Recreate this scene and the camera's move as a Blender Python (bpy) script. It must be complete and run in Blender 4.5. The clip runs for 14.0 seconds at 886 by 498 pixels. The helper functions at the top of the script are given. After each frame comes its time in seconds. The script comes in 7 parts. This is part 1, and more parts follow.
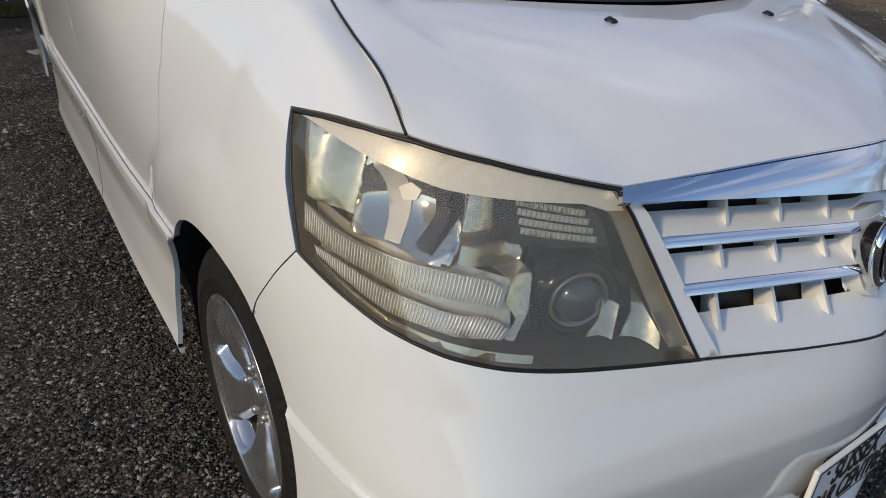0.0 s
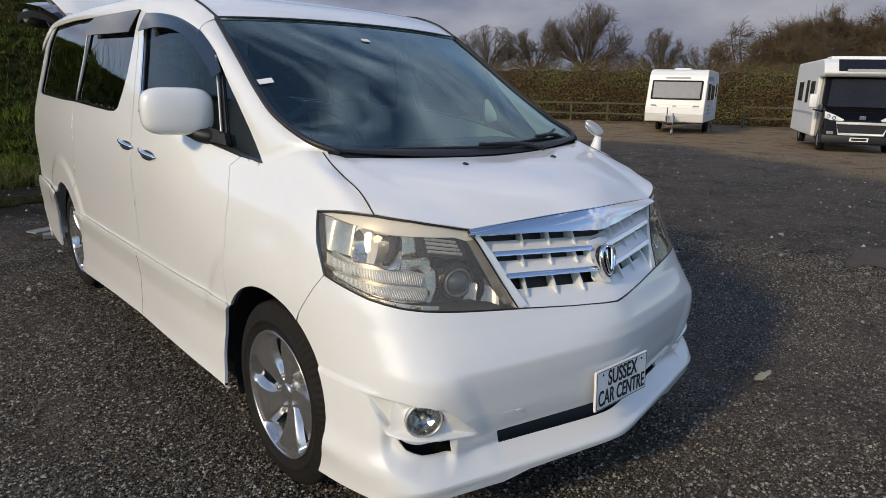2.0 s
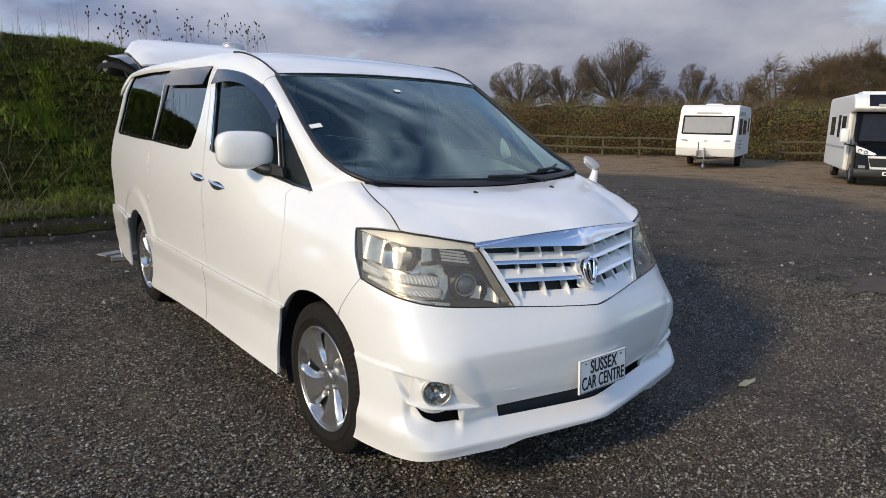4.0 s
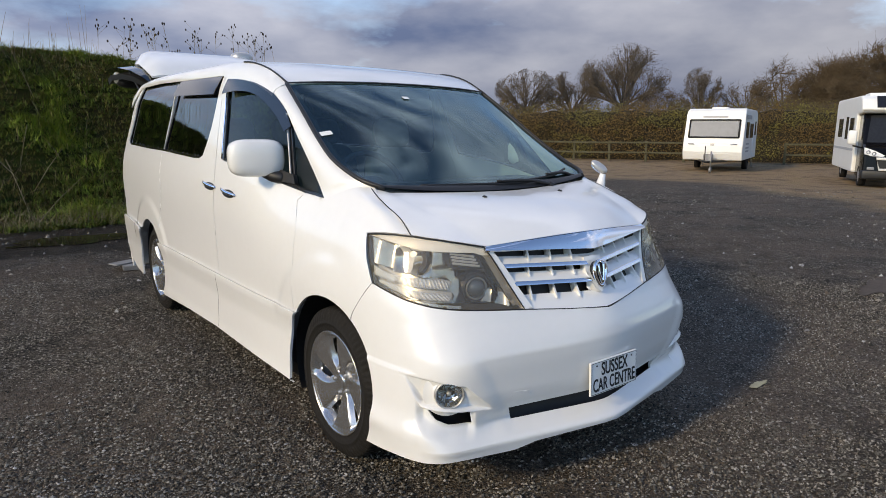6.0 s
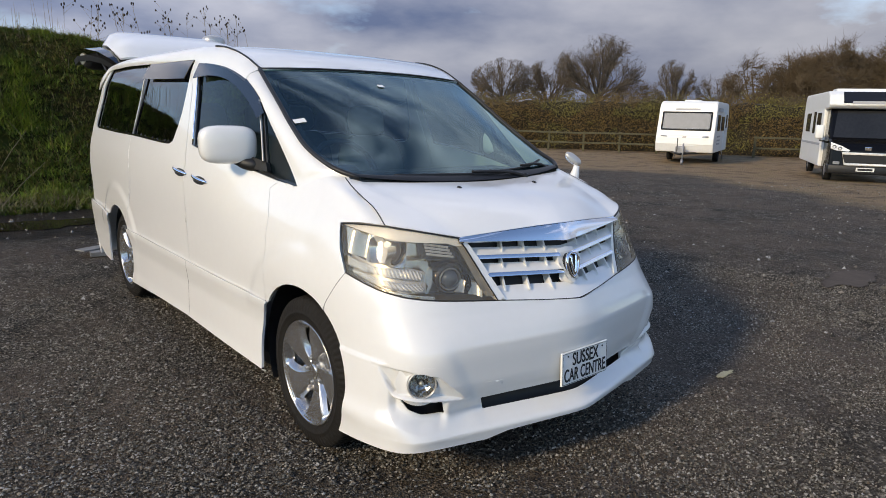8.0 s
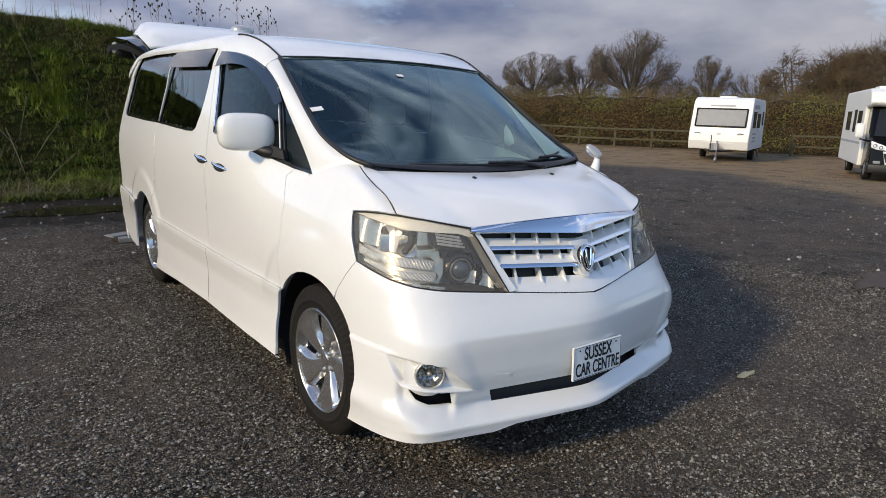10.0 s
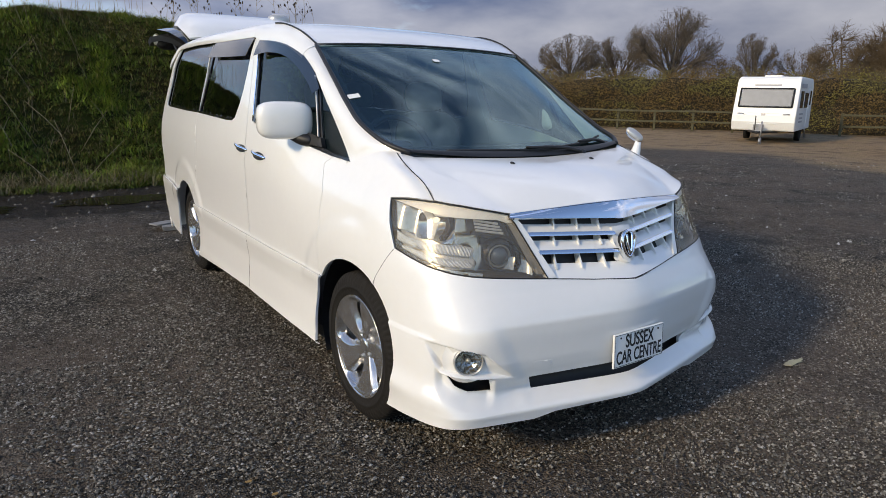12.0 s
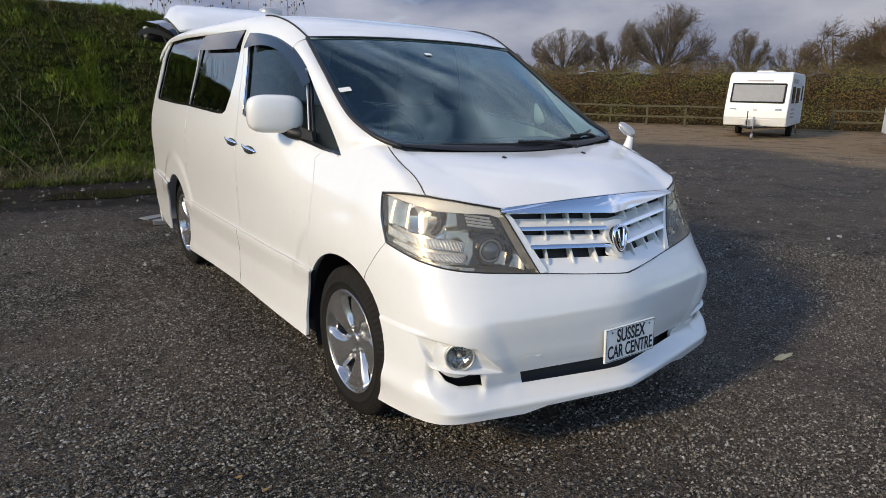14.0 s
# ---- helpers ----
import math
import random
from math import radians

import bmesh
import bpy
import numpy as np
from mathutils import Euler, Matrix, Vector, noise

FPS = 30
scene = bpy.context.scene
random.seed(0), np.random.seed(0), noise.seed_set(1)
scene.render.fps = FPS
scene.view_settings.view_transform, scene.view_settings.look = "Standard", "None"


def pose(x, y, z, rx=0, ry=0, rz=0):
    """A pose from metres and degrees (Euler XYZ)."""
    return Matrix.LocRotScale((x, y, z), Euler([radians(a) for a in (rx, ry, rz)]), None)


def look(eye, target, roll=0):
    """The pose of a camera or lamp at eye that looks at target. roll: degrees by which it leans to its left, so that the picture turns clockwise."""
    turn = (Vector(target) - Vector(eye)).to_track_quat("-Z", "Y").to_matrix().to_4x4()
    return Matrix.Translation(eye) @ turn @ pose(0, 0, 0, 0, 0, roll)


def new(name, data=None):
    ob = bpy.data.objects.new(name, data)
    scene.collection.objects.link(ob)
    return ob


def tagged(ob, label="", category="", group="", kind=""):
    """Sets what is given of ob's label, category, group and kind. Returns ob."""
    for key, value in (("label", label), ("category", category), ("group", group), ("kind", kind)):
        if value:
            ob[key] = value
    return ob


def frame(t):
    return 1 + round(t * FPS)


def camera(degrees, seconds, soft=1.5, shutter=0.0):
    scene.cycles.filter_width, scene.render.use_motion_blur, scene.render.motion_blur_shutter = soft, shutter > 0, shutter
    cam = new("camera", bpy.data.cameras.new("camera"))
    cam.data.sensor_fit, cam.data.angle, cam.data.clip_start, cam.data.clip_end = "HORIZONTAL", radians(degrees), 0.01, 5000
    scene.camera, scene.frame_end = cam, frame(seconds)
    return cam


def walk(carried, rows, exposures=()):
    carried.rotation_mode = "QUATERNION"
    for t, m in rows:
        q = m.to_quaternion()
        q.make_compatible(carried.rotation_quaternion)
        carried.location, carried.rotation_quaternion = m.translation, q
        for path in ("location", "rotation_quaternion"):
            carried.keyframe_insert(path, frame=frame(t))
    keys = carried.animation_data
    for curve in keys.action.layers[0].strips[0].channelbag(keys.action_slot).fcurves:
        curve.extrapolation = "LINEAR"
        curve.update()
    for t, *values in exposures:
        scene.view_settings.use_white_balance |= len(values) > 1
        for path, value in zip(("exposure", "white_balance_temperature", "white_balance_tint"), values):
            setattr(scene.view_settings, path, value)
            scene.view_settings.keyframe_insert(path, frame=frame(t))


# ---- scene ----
import collections

from mathutils.geometry import delaunay_2d_cdt

# ---- camera ----
cam = camera(69.3, 14.0, soft=0.5)
PATH = [
    (0, (-1.137, -1.057, 1.305), (-0.099, 0.357, 0.344), 4.9),
    (0.5, (-1.32, -1.298, 1.329), (-0.087, 0.088, 0.583), 2.9),
    (1, (-1.474, -1.565, 1.345), (-0.252, -0.179, 0.58), 3.7),
    (1.5, (-1.613, -1.734, 1.392), (-0.427, -0.282, 0.698), 3.2),
    (2, (-1.791, -1.915, 1.407), (-0.51, -0.462, 0.912), 1.3),
    (2.5, (-1.905, -2.121, 1.422), (-0.685, -0.624, 0.903), 0.5),
    (3, (-1.981, -2.3, 1.435), (-0.776, -0.775, 0.963), 2.1),
    (5.5, (-2.088, -2.376, 1.449), (-0.858, -0.833, 1.121), -0.1),
    (6, (-2.092, -2.374, 1.439), (-0.894, -0.817, 1.065), 0.3),
    (6.5, (-2.102, -2.388, 1.439), (-0.918, -0.838, 0.997), 1.0),
    (7, (-2.08, -2.367, 1.442), (-0.905, -0.813, 0.988), 0.9),
    (7.5, (-2.075, -2.363, 1.447), (-0.86, -0.838, 1.004), 1.3),
    (8, (-2.089, -2.373, 1.448), (-0.833, -0.872, 1.039), 1.3),
    (10.5, (-2.022, -2.402, 1.428), (-0.874, -0.823, 0.992), 1.5),
    (11, (-2.032, -2.388, 1.43), (-0.923, -0.778, 1.008), 0.6),
    (11.5, (-2.029, -2.389, 1.428), (-0.915, -0.792, 0.974), 1.5),
    (12, (-2.028, -2.387, 1.429), (-0.939, -0.778, 0.955), 0.9),
    (12.5, (-2.033, -2.403, 1.429), (-0.938, -0.797, 0.961), 1.0),
    (13, (-2.024, -2.394, 1.428), (-0.911, -0.801, 0.952), 1.3),
    (13.5, (-2.019, -2.391, 1.427), (-0.909, -0.798, 0.948), 1.0),
    (14, (-2.017, -2.382, 1.427), (-0.912, -0.789, 0.937), 1.1),
]
EXPOSURES = [(t, stops, 9750, 10) for t, stops in ((0, -0.34), (0.5, -0.30), (1.0, -0.28), (1.5, -0.20), (2.0, -0.10), (2.5, 0.02), (3.0, 0.10), (5.5, 0.17), (14, 0.18))]
walk(cam, [(t, look(eye, target, roll)) for t, eye, target, roll in PATH], EXPOSURES)

# ---- world and sun ----
SUN = Vector((-0.90, -0.06, 0.425)).normalized()
world = bpy.data.worlds.new("world")
scene.world = world
world.use_nodes = True
wn, wl = world.node_tree.nodes, world.node_tree.links
wn.clear()
sky = wn.new("ShaderNodeTexSky")
sky.sky_type, sky.sun_disc = "NISHITA", False
sky.sun_elevation = math.asin(SUN.z)
sky.sun_rotation = math.atan2(SUN.x, SUN.y)
sky.dust_density, sky.ozone_density = 0.3, 3.5
geo = wn.new("ShaderNodeTexCoord")
squash = wn.new("ShaderNodeMapping")
squash.inputs["Scale"].default_value = (1.0, 1.0, 2.6)
squash.inputs["Location"].default_value = (0.3, 0.9, 0.2)
puffs = wn.new("ShaderNodeTexNoise")
puffs.inputs["Scale"].default_value, puffs.inputs["Detail"].default_value = 2.3, 8.0
puffs.inputs["Roughness"].default_value = 0.55
cover = wn.new("ShaderNodeValToRGB")
cover.color_ramp.elements[0].position, cover.color_ramp.elements[1].position = 0.39, 0.63
tone = wn.new("ShaderNodeTexNoise")
tone.inputs["Scale"].default_value, tone.inputs["Detail"].default_value = 3.0, 7.0
shade = wn.new("ShaderNodeValToRGB")
shade.color_ramp.elements[0].position, shade.color_ramp.elements[0].color = 0.34, (0.73, 1.22, 2.80, 1)
shade.color_ramp.elements[1].position, shade.color_ramp.elements[1].color = 0.66, (3.10, 3.85, 5.9, 1)
blend = wn.new("ShaderNodeMix")
blend.data_type = "RGBA"
back = wn.new("ShaderNodeBackground")
back.inputs["Strength"].default_value = 0.26
outw = wn.new("ShaderNodeOutputWorld")
wl.new(geo.outputs["Generated"], squash.inputs["Vector"])
wl.new(squash.outputs["Vector"], puffs.inputs["Vector"])
wl.new(squash.outputs["Vector"], tone.inputs["Vector"])
# thicker cloud over the hedge and thinner behind the yard; brighter towards the sun


def lean(direction, low, high, start=-1.0):
    d, r = wn.new("ShaderNodeVectorMath"), wn.new("ShaderNodeMapRange")
    d.operation, d.inputs[1].default_value = "DOT_PRODUCT", direction
    r.inputs["From Min"].default_value, r.inputs["To Min"].default_value, r.inputs["To Max"].default_value = start, low, high
    wl.new(geo.outputs["Generated"], d.inputs[0])
    wl.new(d.outputs["Value"], r.inputs["Value"])
    return r.outputs["Result"]


thick = wn.new("ShaderNodeMath")
thick.operation = "ADD"
wl.new(puffs.outputs["Fac"], thick.inputs[0])
wl.new(lean((0.70, 0.30, -0.65), -0.34, 0.30), thick.inputs[1])
wl.new(thick.outputs["Value"], cover.inputs["Fac"])
wl.new(tone.outputs["Fac"], shade.inputs["Fac"])
lit = wn.new("ShaderNodeVectorMath")
lit.operation = "SCALE"
wl.new(shade.outputs["Color"], lit.inputs[0])
glow, bend, rise = wn.new("ShaderNodeMath"), wn.new("ShaderNodeMath"), wn.new("ShaderNodeMath")
bend.operation, bend.inputs[1].default_value = "POWER", 1.6
rise.operation, rise.inputs[1].default_value, rise.inputs[2].default_value = "MULTIPLY_ADD", 1.8, 0.50
wl.new(lean((0.0, 0.0, 1.0), 0.0, 1.0, 0.0), bend.inputs[0])
wl.new(bend.outputs["Value"], rise.inputs[0])
glow.operation = "MULTIPLY"
wl.new(lean((-0.93, 0.0, 0.35), 0.65, 1.7), glow.inputs[0])
wl.new(rise.outputs["Value"], glow.inputs[1])
wl.new(glow.outputs["Value"], lit.inputs["Scale"])
wl.new(cover.outputs["Color"], blend.inputs["Factor"])
deep = wn.new("ShaderNodeMix")
deep.data_type, deep.blend_type = "RGBA", "MULTIPLY"
deep.inputs["Factor"].default_value, deep.inputs["B"].default_value = 1.0, (0.70, 0.845, 1.10, 1)
wl.new(sky.outputs["Color"], deep.inputs["A"])
wl.new(deep.outputs["Result"], blend.inputs["A"])
wl.new(lit.outputs["Vector"], blend.inputs["B"])
wl.new(blend.outputs["Result"], back.inputs["Color"])
wl.new(back.outputs["Background"], outw.inputs["Surface"])
sun = new("sun", bpy.data.lights.new("sun", "SUN"))
sun.data.energy, sun.data.angle, sun.data.color = 2.45, radians(6.0), (0.965, 0.905, 0.77)
sun.matrix_world = look(SUN * 50, (0, 0, 0))

# ---- materials ----


def material(name, color, rough=0.5, metal=0.0, coat=0.0, vary=0.0, scale=8.0, bump=0.0, bump_scale=40.0, second=None, spec=0.5, coat_rough=0.09):
    """A surface with its colour drifting at two scales and a fine relief."""
    m = bpy.data.materials.new(name)
    m.use_nodes = True
    n, l = m.node_tree.nodes, m.node_tree.links
    b = n["Principled BSDF"]
    b.inputs["Base Color"].default_value = (*color, 1)
    b.inputs["Roughness"].default_value, b.inputs["Metallic"].default_value = rough, metal
    b.inputs["Coat Weight"].default_value, b.inputs["Coat Roughness"].default_value = coat, coat_rough
    b.inputs["Specular IOR Level"].default_value = spec
    where = n.new("ShaderNodeTexCoord")
    if vary or second:
        big, fine = n.new("ShaderNodeTexNoise"), n.new("ShaderNodeTexNoise")
        big.inputs["Scale"].default_value, fine.inputs["Scale"].default_value = scale, scale * 9
        big.inputs["Detail"].default_value, fine.inputs["Detail"].default_value = 4, 4
        add = n.new("ShaderNodeMath")
        add.operation = "ADD"
        ramp = n.new("ShaderNodeValToRGB")
        other = second or tuple(c * (1 - vary) for c in color)
        ramp.color_ramp.elements[0].position, ramp.color_ramp.elements[0].color = 0.75, (*other, 1)
        ramp.color_ramp.elements[1].position, ramp.color_ramp.elements[1].color = 1.25, (*color, 1)
        half = n.new("ShaderNodeMath")
        half.operation, half.inputs[1].default_value = "MULTIPLY", 1.0
        l.new(where.outputs["Object"], big.inputs["Vector"])
        l.new(where.outputs["Object"], fine.inputs["Vector"])
        l.new(big.outputs["Fac"], add.inputs[0])
        l.new(fine.outputs["Fac"], add.inputs[1])
        scale_down = n.new("ShaderNodeMapRange")
        scale_down.inputs["From Min"].default_value, scale_down.inputs["From Max"].default_value = 0.75, 1.25
        l.new(add.outputs["Value"], scale_down.inputs["Value"])
        ramp.color_ramp.elements[0].position, ramp.color_ramp.elements[1].position = 0.0, 1.0
        l.new(scale_down.outputs["Result"], ramp.inputs["Fac"])
        l.new(ramp.outputs["Color"], b.inputs["Base Color"])
    if bump:
        rough_n, bm_n = n.new("ShaderNodeTexNoise"), n.new("ShaderNodeBump")
        rough_n.inputs["Scale"].default_value, rough_n.inputs["Detail"].default_value = bump_scale, 6
        bm_n.inputs["Strength"].default_value, bm_n.inputs["Distance"].default_value = bump, 0.02
        l.new(where.outputs["Object"], rough_n.inputs["Vector"])
        l.new(rough_n.outputs["Fac"], bm_n.inputs["Height"])
        l.new(bm_n.outputs["Normal"], b.inputs["Normal"])
    return m


def glass(name, tint, rough=0.0, haze=0.0, ior=1.75, gloss_tint=(1.0, 1.0, 1.0)):
    """A thin pane: tinted, with a mirror's gloss that grows towards grazing."""
    m = bpy.data.materials.new(name)
    m.use_nodes = True
    n, l = m.node_tree.nodes, m.node_tree.links
    n.clear()
    out, mix = n.new("ShaderNodeOutputMaterial"), n.new("ShaderNodeMixShader")
    see, gloss, fres = n.new("ShaderNodeBsdfTransparent"), n.new("ShaderNodeBsdfGlossy"), n.new("ShaderNodeLayerWeight")
    see.inputs["Color"].default_value = (*tint, 1)
    # the reflection's tint is set in the gloss colour, not left to the sky
    gloss.inputs["Roughness"].default_value, gloss.inputs["Color"].default_value = rough, (*gloss_tint, 1)
    fres.inputs["Blend"].default_value = 0.5
    base = ((ior - 1) / (ior + 1)) ** 2
    steep, share = n.new("ShaderNodeMath"), n.new("ShaderNodeMath")
    steep.operation, steep.inputs[1].default_value = "POWER", 5.0
    share.operation, share.inputs[1].default_value, share.inputs[2].default_value = "MULTIPLY_ADD", 1 - base, base
    l.new(fres.outputs["Facing"], steep.inputs[0])
    l.new(steep.outputs["Value"], share.inputs[0])
    l.new(share.outputs["Value"], mix.inputs["Fac"])
    l.new(see.outputs["BSDF"], mix.inputs[1])
    l.new(gloss.outputs["BSDF"], mix.inputs[2])
    last = mix
    if haze:
        last, dull = n.new("ShaderNodeMixShader"), n.new("ShaderNodeBsdfDiffuse")
        dull.inputs["Color"].default_value = (0.74, 0.67, 0.55, 1)
        last.inputs["Fac"].default_value = haze
        l.new(mix.outputs["Shader"], last.inputs[1])
        l.new(dull.outputs["BSDF"], last.inputs[2])
    l.new(last.outputs["Shader"], out.inputs["Surface"])
    return m


PAINT = material("pearl_white_paint", (0.77, 0.765, 0.745), 0.34, coat=1.0, vary=0.02, scale=3.0, coat_rough=0.035)
CHROME = material("chrome", (0.86, 0.88, 0.90), 0.06, metal=1.0)
SILVER = material("matt_silver_plastic", (0.55, 0.54, 0.52), 0.38, metal=0.55, vary=0.1, scale=20)
BLACK = material("black_plastic", (0.010, 0.010, 0.011), 0.5, vary=0.3, scale=30)
GLOSS_BLACK = material("gloss_black_trim", (0.012, 0.012, 0.014), 0.12)
SMOKE = glass("smoked_acrylic", (0.20, 0.19, 0.19), 0.09, ior=2.5, gloss_tint=(1.0, 0.94, 0.86))
CLEAR = glass("clear_lens", (0.94, 0.93, 0.90), 0.02, ior=1.5)
SCREEN = glass("windscreen_glass", (0.42, 0.57, 0.57), 0.05, ior=1.9, gloss_tint=(0.72, 0.98, 1.0))
PRIVACY = glass("privacy_glass", (0.030, 0.030, 0.035), ior=2.2)
DOOR_GLASS = glass("door_glass", (0.20, 0.26, 0.25), ior=1.36)
RIBBED = material("ribbed_clear_plastic", (0.95, 0.95, 0.94), 0.12, metal=0.35, bump=0.06, bump_scale=160)
RUBBER = material("tyre_rubber", (0.016, 0.0145, 0.013), 0.8, spec=0.2, vary=0.35, scale=9, bump=0.15, bump_scale=120)
ALLOY = material("silver_alloy", (0.46, 0.46, 0.465), 0.25, metal=0.85, coat=0.3, vary=0.06, scale=10)
DARK_ALLOY = material("grey_painted_alloy", (0.30, 0.31, 0.32), 0.35, metal=0.7)
CLOTH = material("grey_seat_cloth", (0.27, 0.275, 0.27), 0.9, vary=0.25, scale=30, bump=0.2, bump_scale=200)
DASH = material("dark_dashboard", (0.06, 0.062, 0.07), 0.6, vary=0.2, scale=12)
PLATE_WHITE = material("white_sign_sheet", (0.80, 0.80, 0.78), 0.35, vary=0.05, scale=20)
INK = material("black_ink", (0.01, 0.01, 0.01), 0.5)
LAMP_BROWN = material("smoky_lamp_plastic", (0.11, 0.092, 0.068), 0.28, metal=0.3, vary=0.4, scale=18)
GOLD = material("yellowed_reflector", (0.76, 0.70, 0.58), 0.17, metal=0.8, vary=0.35, scale=16)
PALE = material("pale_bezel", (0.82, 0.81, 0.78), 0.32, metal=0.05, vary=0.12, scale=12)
SMOKED = material("smoky_silvered_plastic", (0.66, 0.62, 0.55), 0.20, metal=0.5, vary=0.35, scale=20)
FOG = material("fog_reflector", (0.55, 0.55, 0.54), 0.12, metal=0.85, vary=0.45, scale=60)
BOWL = material("silvered_bowl", (0.80, 0.78, 0.73), 0.11, metal=1.0, vary=0.15, scale=20)
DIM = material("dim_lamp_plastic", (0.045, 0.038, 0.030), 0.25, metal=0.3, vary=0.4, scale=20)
HAZY = glass("weathered_lens", (0.95, 0.90, 0.82), 0.03, haze=0.085, ior=1.5)
TRIM = material("grey_brown_lamp_trim", (0.33, 0.29, 0.23), 0.3, metal=0.2, vary=0.3, scale=18)
STRIP = material("silvered_strip", (0.52, 0.51, 0.48), 0.15, metal=0.6, vary=0.3, scale=40)
LENS_DARK = material("dark_projector_glass", (0.045, 0.062, 0.090), 0.05, coat=1.0)

# ---- mesh helpers ----


def part(name, made, mat, parent=None, label="", thick=0.0, smooth=True, bevel=0.0):
    """Links vertices and faces (world places) as one mesh, under a thing or a part."""
    verts, faces = made
    base = Vector(parent["base"]) if parent else Vector((0, 0, 0))
    me = bpy.data.meshes.new(name)
    me.from_pydata((np.array(verts, float).reshape(-1, 3) - np.array(base)).tolist(), [], faces if isinstance(faces, np.ndarray) else [tuple(int(i) for i in f) for f in faces])
    me.materials.append(mat)
    me.shade_smooth() if smooth else me.shade_flat()
    ob = new(name, me)
    ob["base"] = tuple(base)
    if parent:
        ob.parent = parent
    if thick and smooth:
        count = collections.Counter(k for p in me.polygons for k in p.edge_keys)
        rim = me.attributes.new("sharp_edge", "BOOLEAN", "EDGE")
        rim.data.foreach_set("value", [count[e.key] < 2 for e in me.edges])
    if thick:
        s = ob.modifiers.new("sheet", "SOLIDIFY")
        s.thickness, s.offset = thick, -1.0
    if bevel:
        b = ob.modifiers.new("edge", "BEVEL")
        b.width, b.segments, b.limit_method = bevel, 2, "ANGLE"
    if label:
        ob["label"] = label
    return ob


def thing(name, base, label, category, group=""):
    ob = new(name)
    ob.location = base
    ob["base"] = tuple(base)
    ob.empty_display_size = 0.1
    return tagged(ob, label, category, group)


def flip(made):
    return [(-v[0], v[1], v[2]) for v in made[0]], [tuple(reversed(f)) for f in made[1]]


def join(*many):
    verts, faces = [], []
    for v, f in many:
        k = len(verts)
        verts += [tuple(p) for p in v]
        faces += [tuple(i + k for i in q) for q in f]
    return verts, faces


def turned(made, centre=(0, 1.6, 0.8)):
    """Faces looking away from the centre."""
    v = np.array(made[0], float)
    total = 0.0
    for f in made[1][:: max(1, len(made[1]) // 60)]:
        a, b, c = v[f[0]], v[f[1]], v[f[2]]
        total += np.dot(np.cross(b - a, c - a), (a + b + c) / 3 - np.array(centre))
    return made if total >= 0 else (made[0], [tuple(reversed(f)) for f in made[1]])


def through_points(points, n):
    """n places along a smooth curve through the points."""
    p = np.array(points, float)
    d = np.r_[0, np.cumsum(np.linalg.norm(np.diff(p, axis=0), axis=1))]
    return spline(d, p, np.linspace(0, d[-1], n))


def broken(points, step, close=True):
    """The points of a polygon's edges, no further apart than step."""
    out, p = [], [np.array(q, float) for q in points]
    for a, b in zip(p, p[1:] + p[:1] if close else p[1:]):
        k = max(1, int(math.ceil(np.linalg.norm(b - a) / step)))
        out += [a + (b - a) * i / k for i in range(k)]
    return np.array(out if close else out + [p[-1]])


def within(poly, pts):
    poly, hit = np.asarray(poly), np.zeros(len(pts), bool)
    x, y = pts[:, 0], pts[:, 1]
    for (x0, y0), (x1, y1) in zip(poly, np.roll(poly, -1, axis=0)):
        cross = (y0 > y) != (y1 > y)
        hit ^= cross & (x < (x1 - x0) * (y - y0) / ((y1 - y0) or 1e-12) + x0)
    return hit


def shrunk(poly, d):
    """A polygon drawn in by d."""
    p = np.asarray(poly, float)
    area = np.sum(p[:, 0] * np.roll(p[:, 1], -1) - np.roll(p[:, 0], -1) * p[:, 1])
    e = np.roll(p, -1, axis=0) - p
    e /= np.maximum(np.linalg.norm(e, axis=1, keepdims=True), 1e-9)
    nrm = np.stack([-e[:, 1], e[:, 0]], 1) * np.sign(area)
    m = nrm + np.roll(nrm, 1, axis=0)
    m /= np.maximum(np.sum(m * nrm, axis=1, keepdims=True), 0.4)
    return p + m * d


def skin(poly, surf, step=0.02, holes=(), gap=0.0):
    """A trimmed sheet: the polygon (in the surface's two parameters, about metres) filled with small faces laid on surf."""
    poly = broken(shrunk(poly, gap) if gap else poly, step)
    loops = [poly] + [broken(h, step) for h in holes]
    pts = np.concatenate(loops)
    edges, k = [], 0
    for loop in loops:
        edges += [(k + i, k + (i + 1) % len(loop)) for i in range(len(loop))]
        k += len(loop)
    lo, hi = poly.min(0), poly.max(0)
    gx, gy = np.meshgrid(np.arange(lo[0], hi[0], step), np.arange(lo[1], hi[1], step * 0.87))
    gx[1::2] += step / 2
    g = np.stack([gx.ravel(), gy.ravel()], 1)
    ok = within(poly, g)
    for h in loops[1:]:
        ok &= ~within(h, g)
    g = g[ok]
    if len(g):
        near = np.array([np.min(np.sum((pts - q) ** 2, axis=1)) for q in g])
        g = g[near > (0.45 * step) ** 2]
    every = [Vector(q) for q in np.concatenate([pts, g])] if len(g) else [Vector(q) for q in pts]
    vs, _, fs, *_ = delaunay_2d_cdt(every, edges, [], 0, 1e-6)
    vs = np.array([tuple(v) for v in vs])
    mid = np.array([vs[list(f)].mean(0) for f in fs])
    ok = within(poly, mid)
    for h in loops[1:]:
        ok &= ~within(h, mid)
    return [tuple(p) for p in surf(vs)], [tuple(f) for f, o in zip(fs, ok) if o]


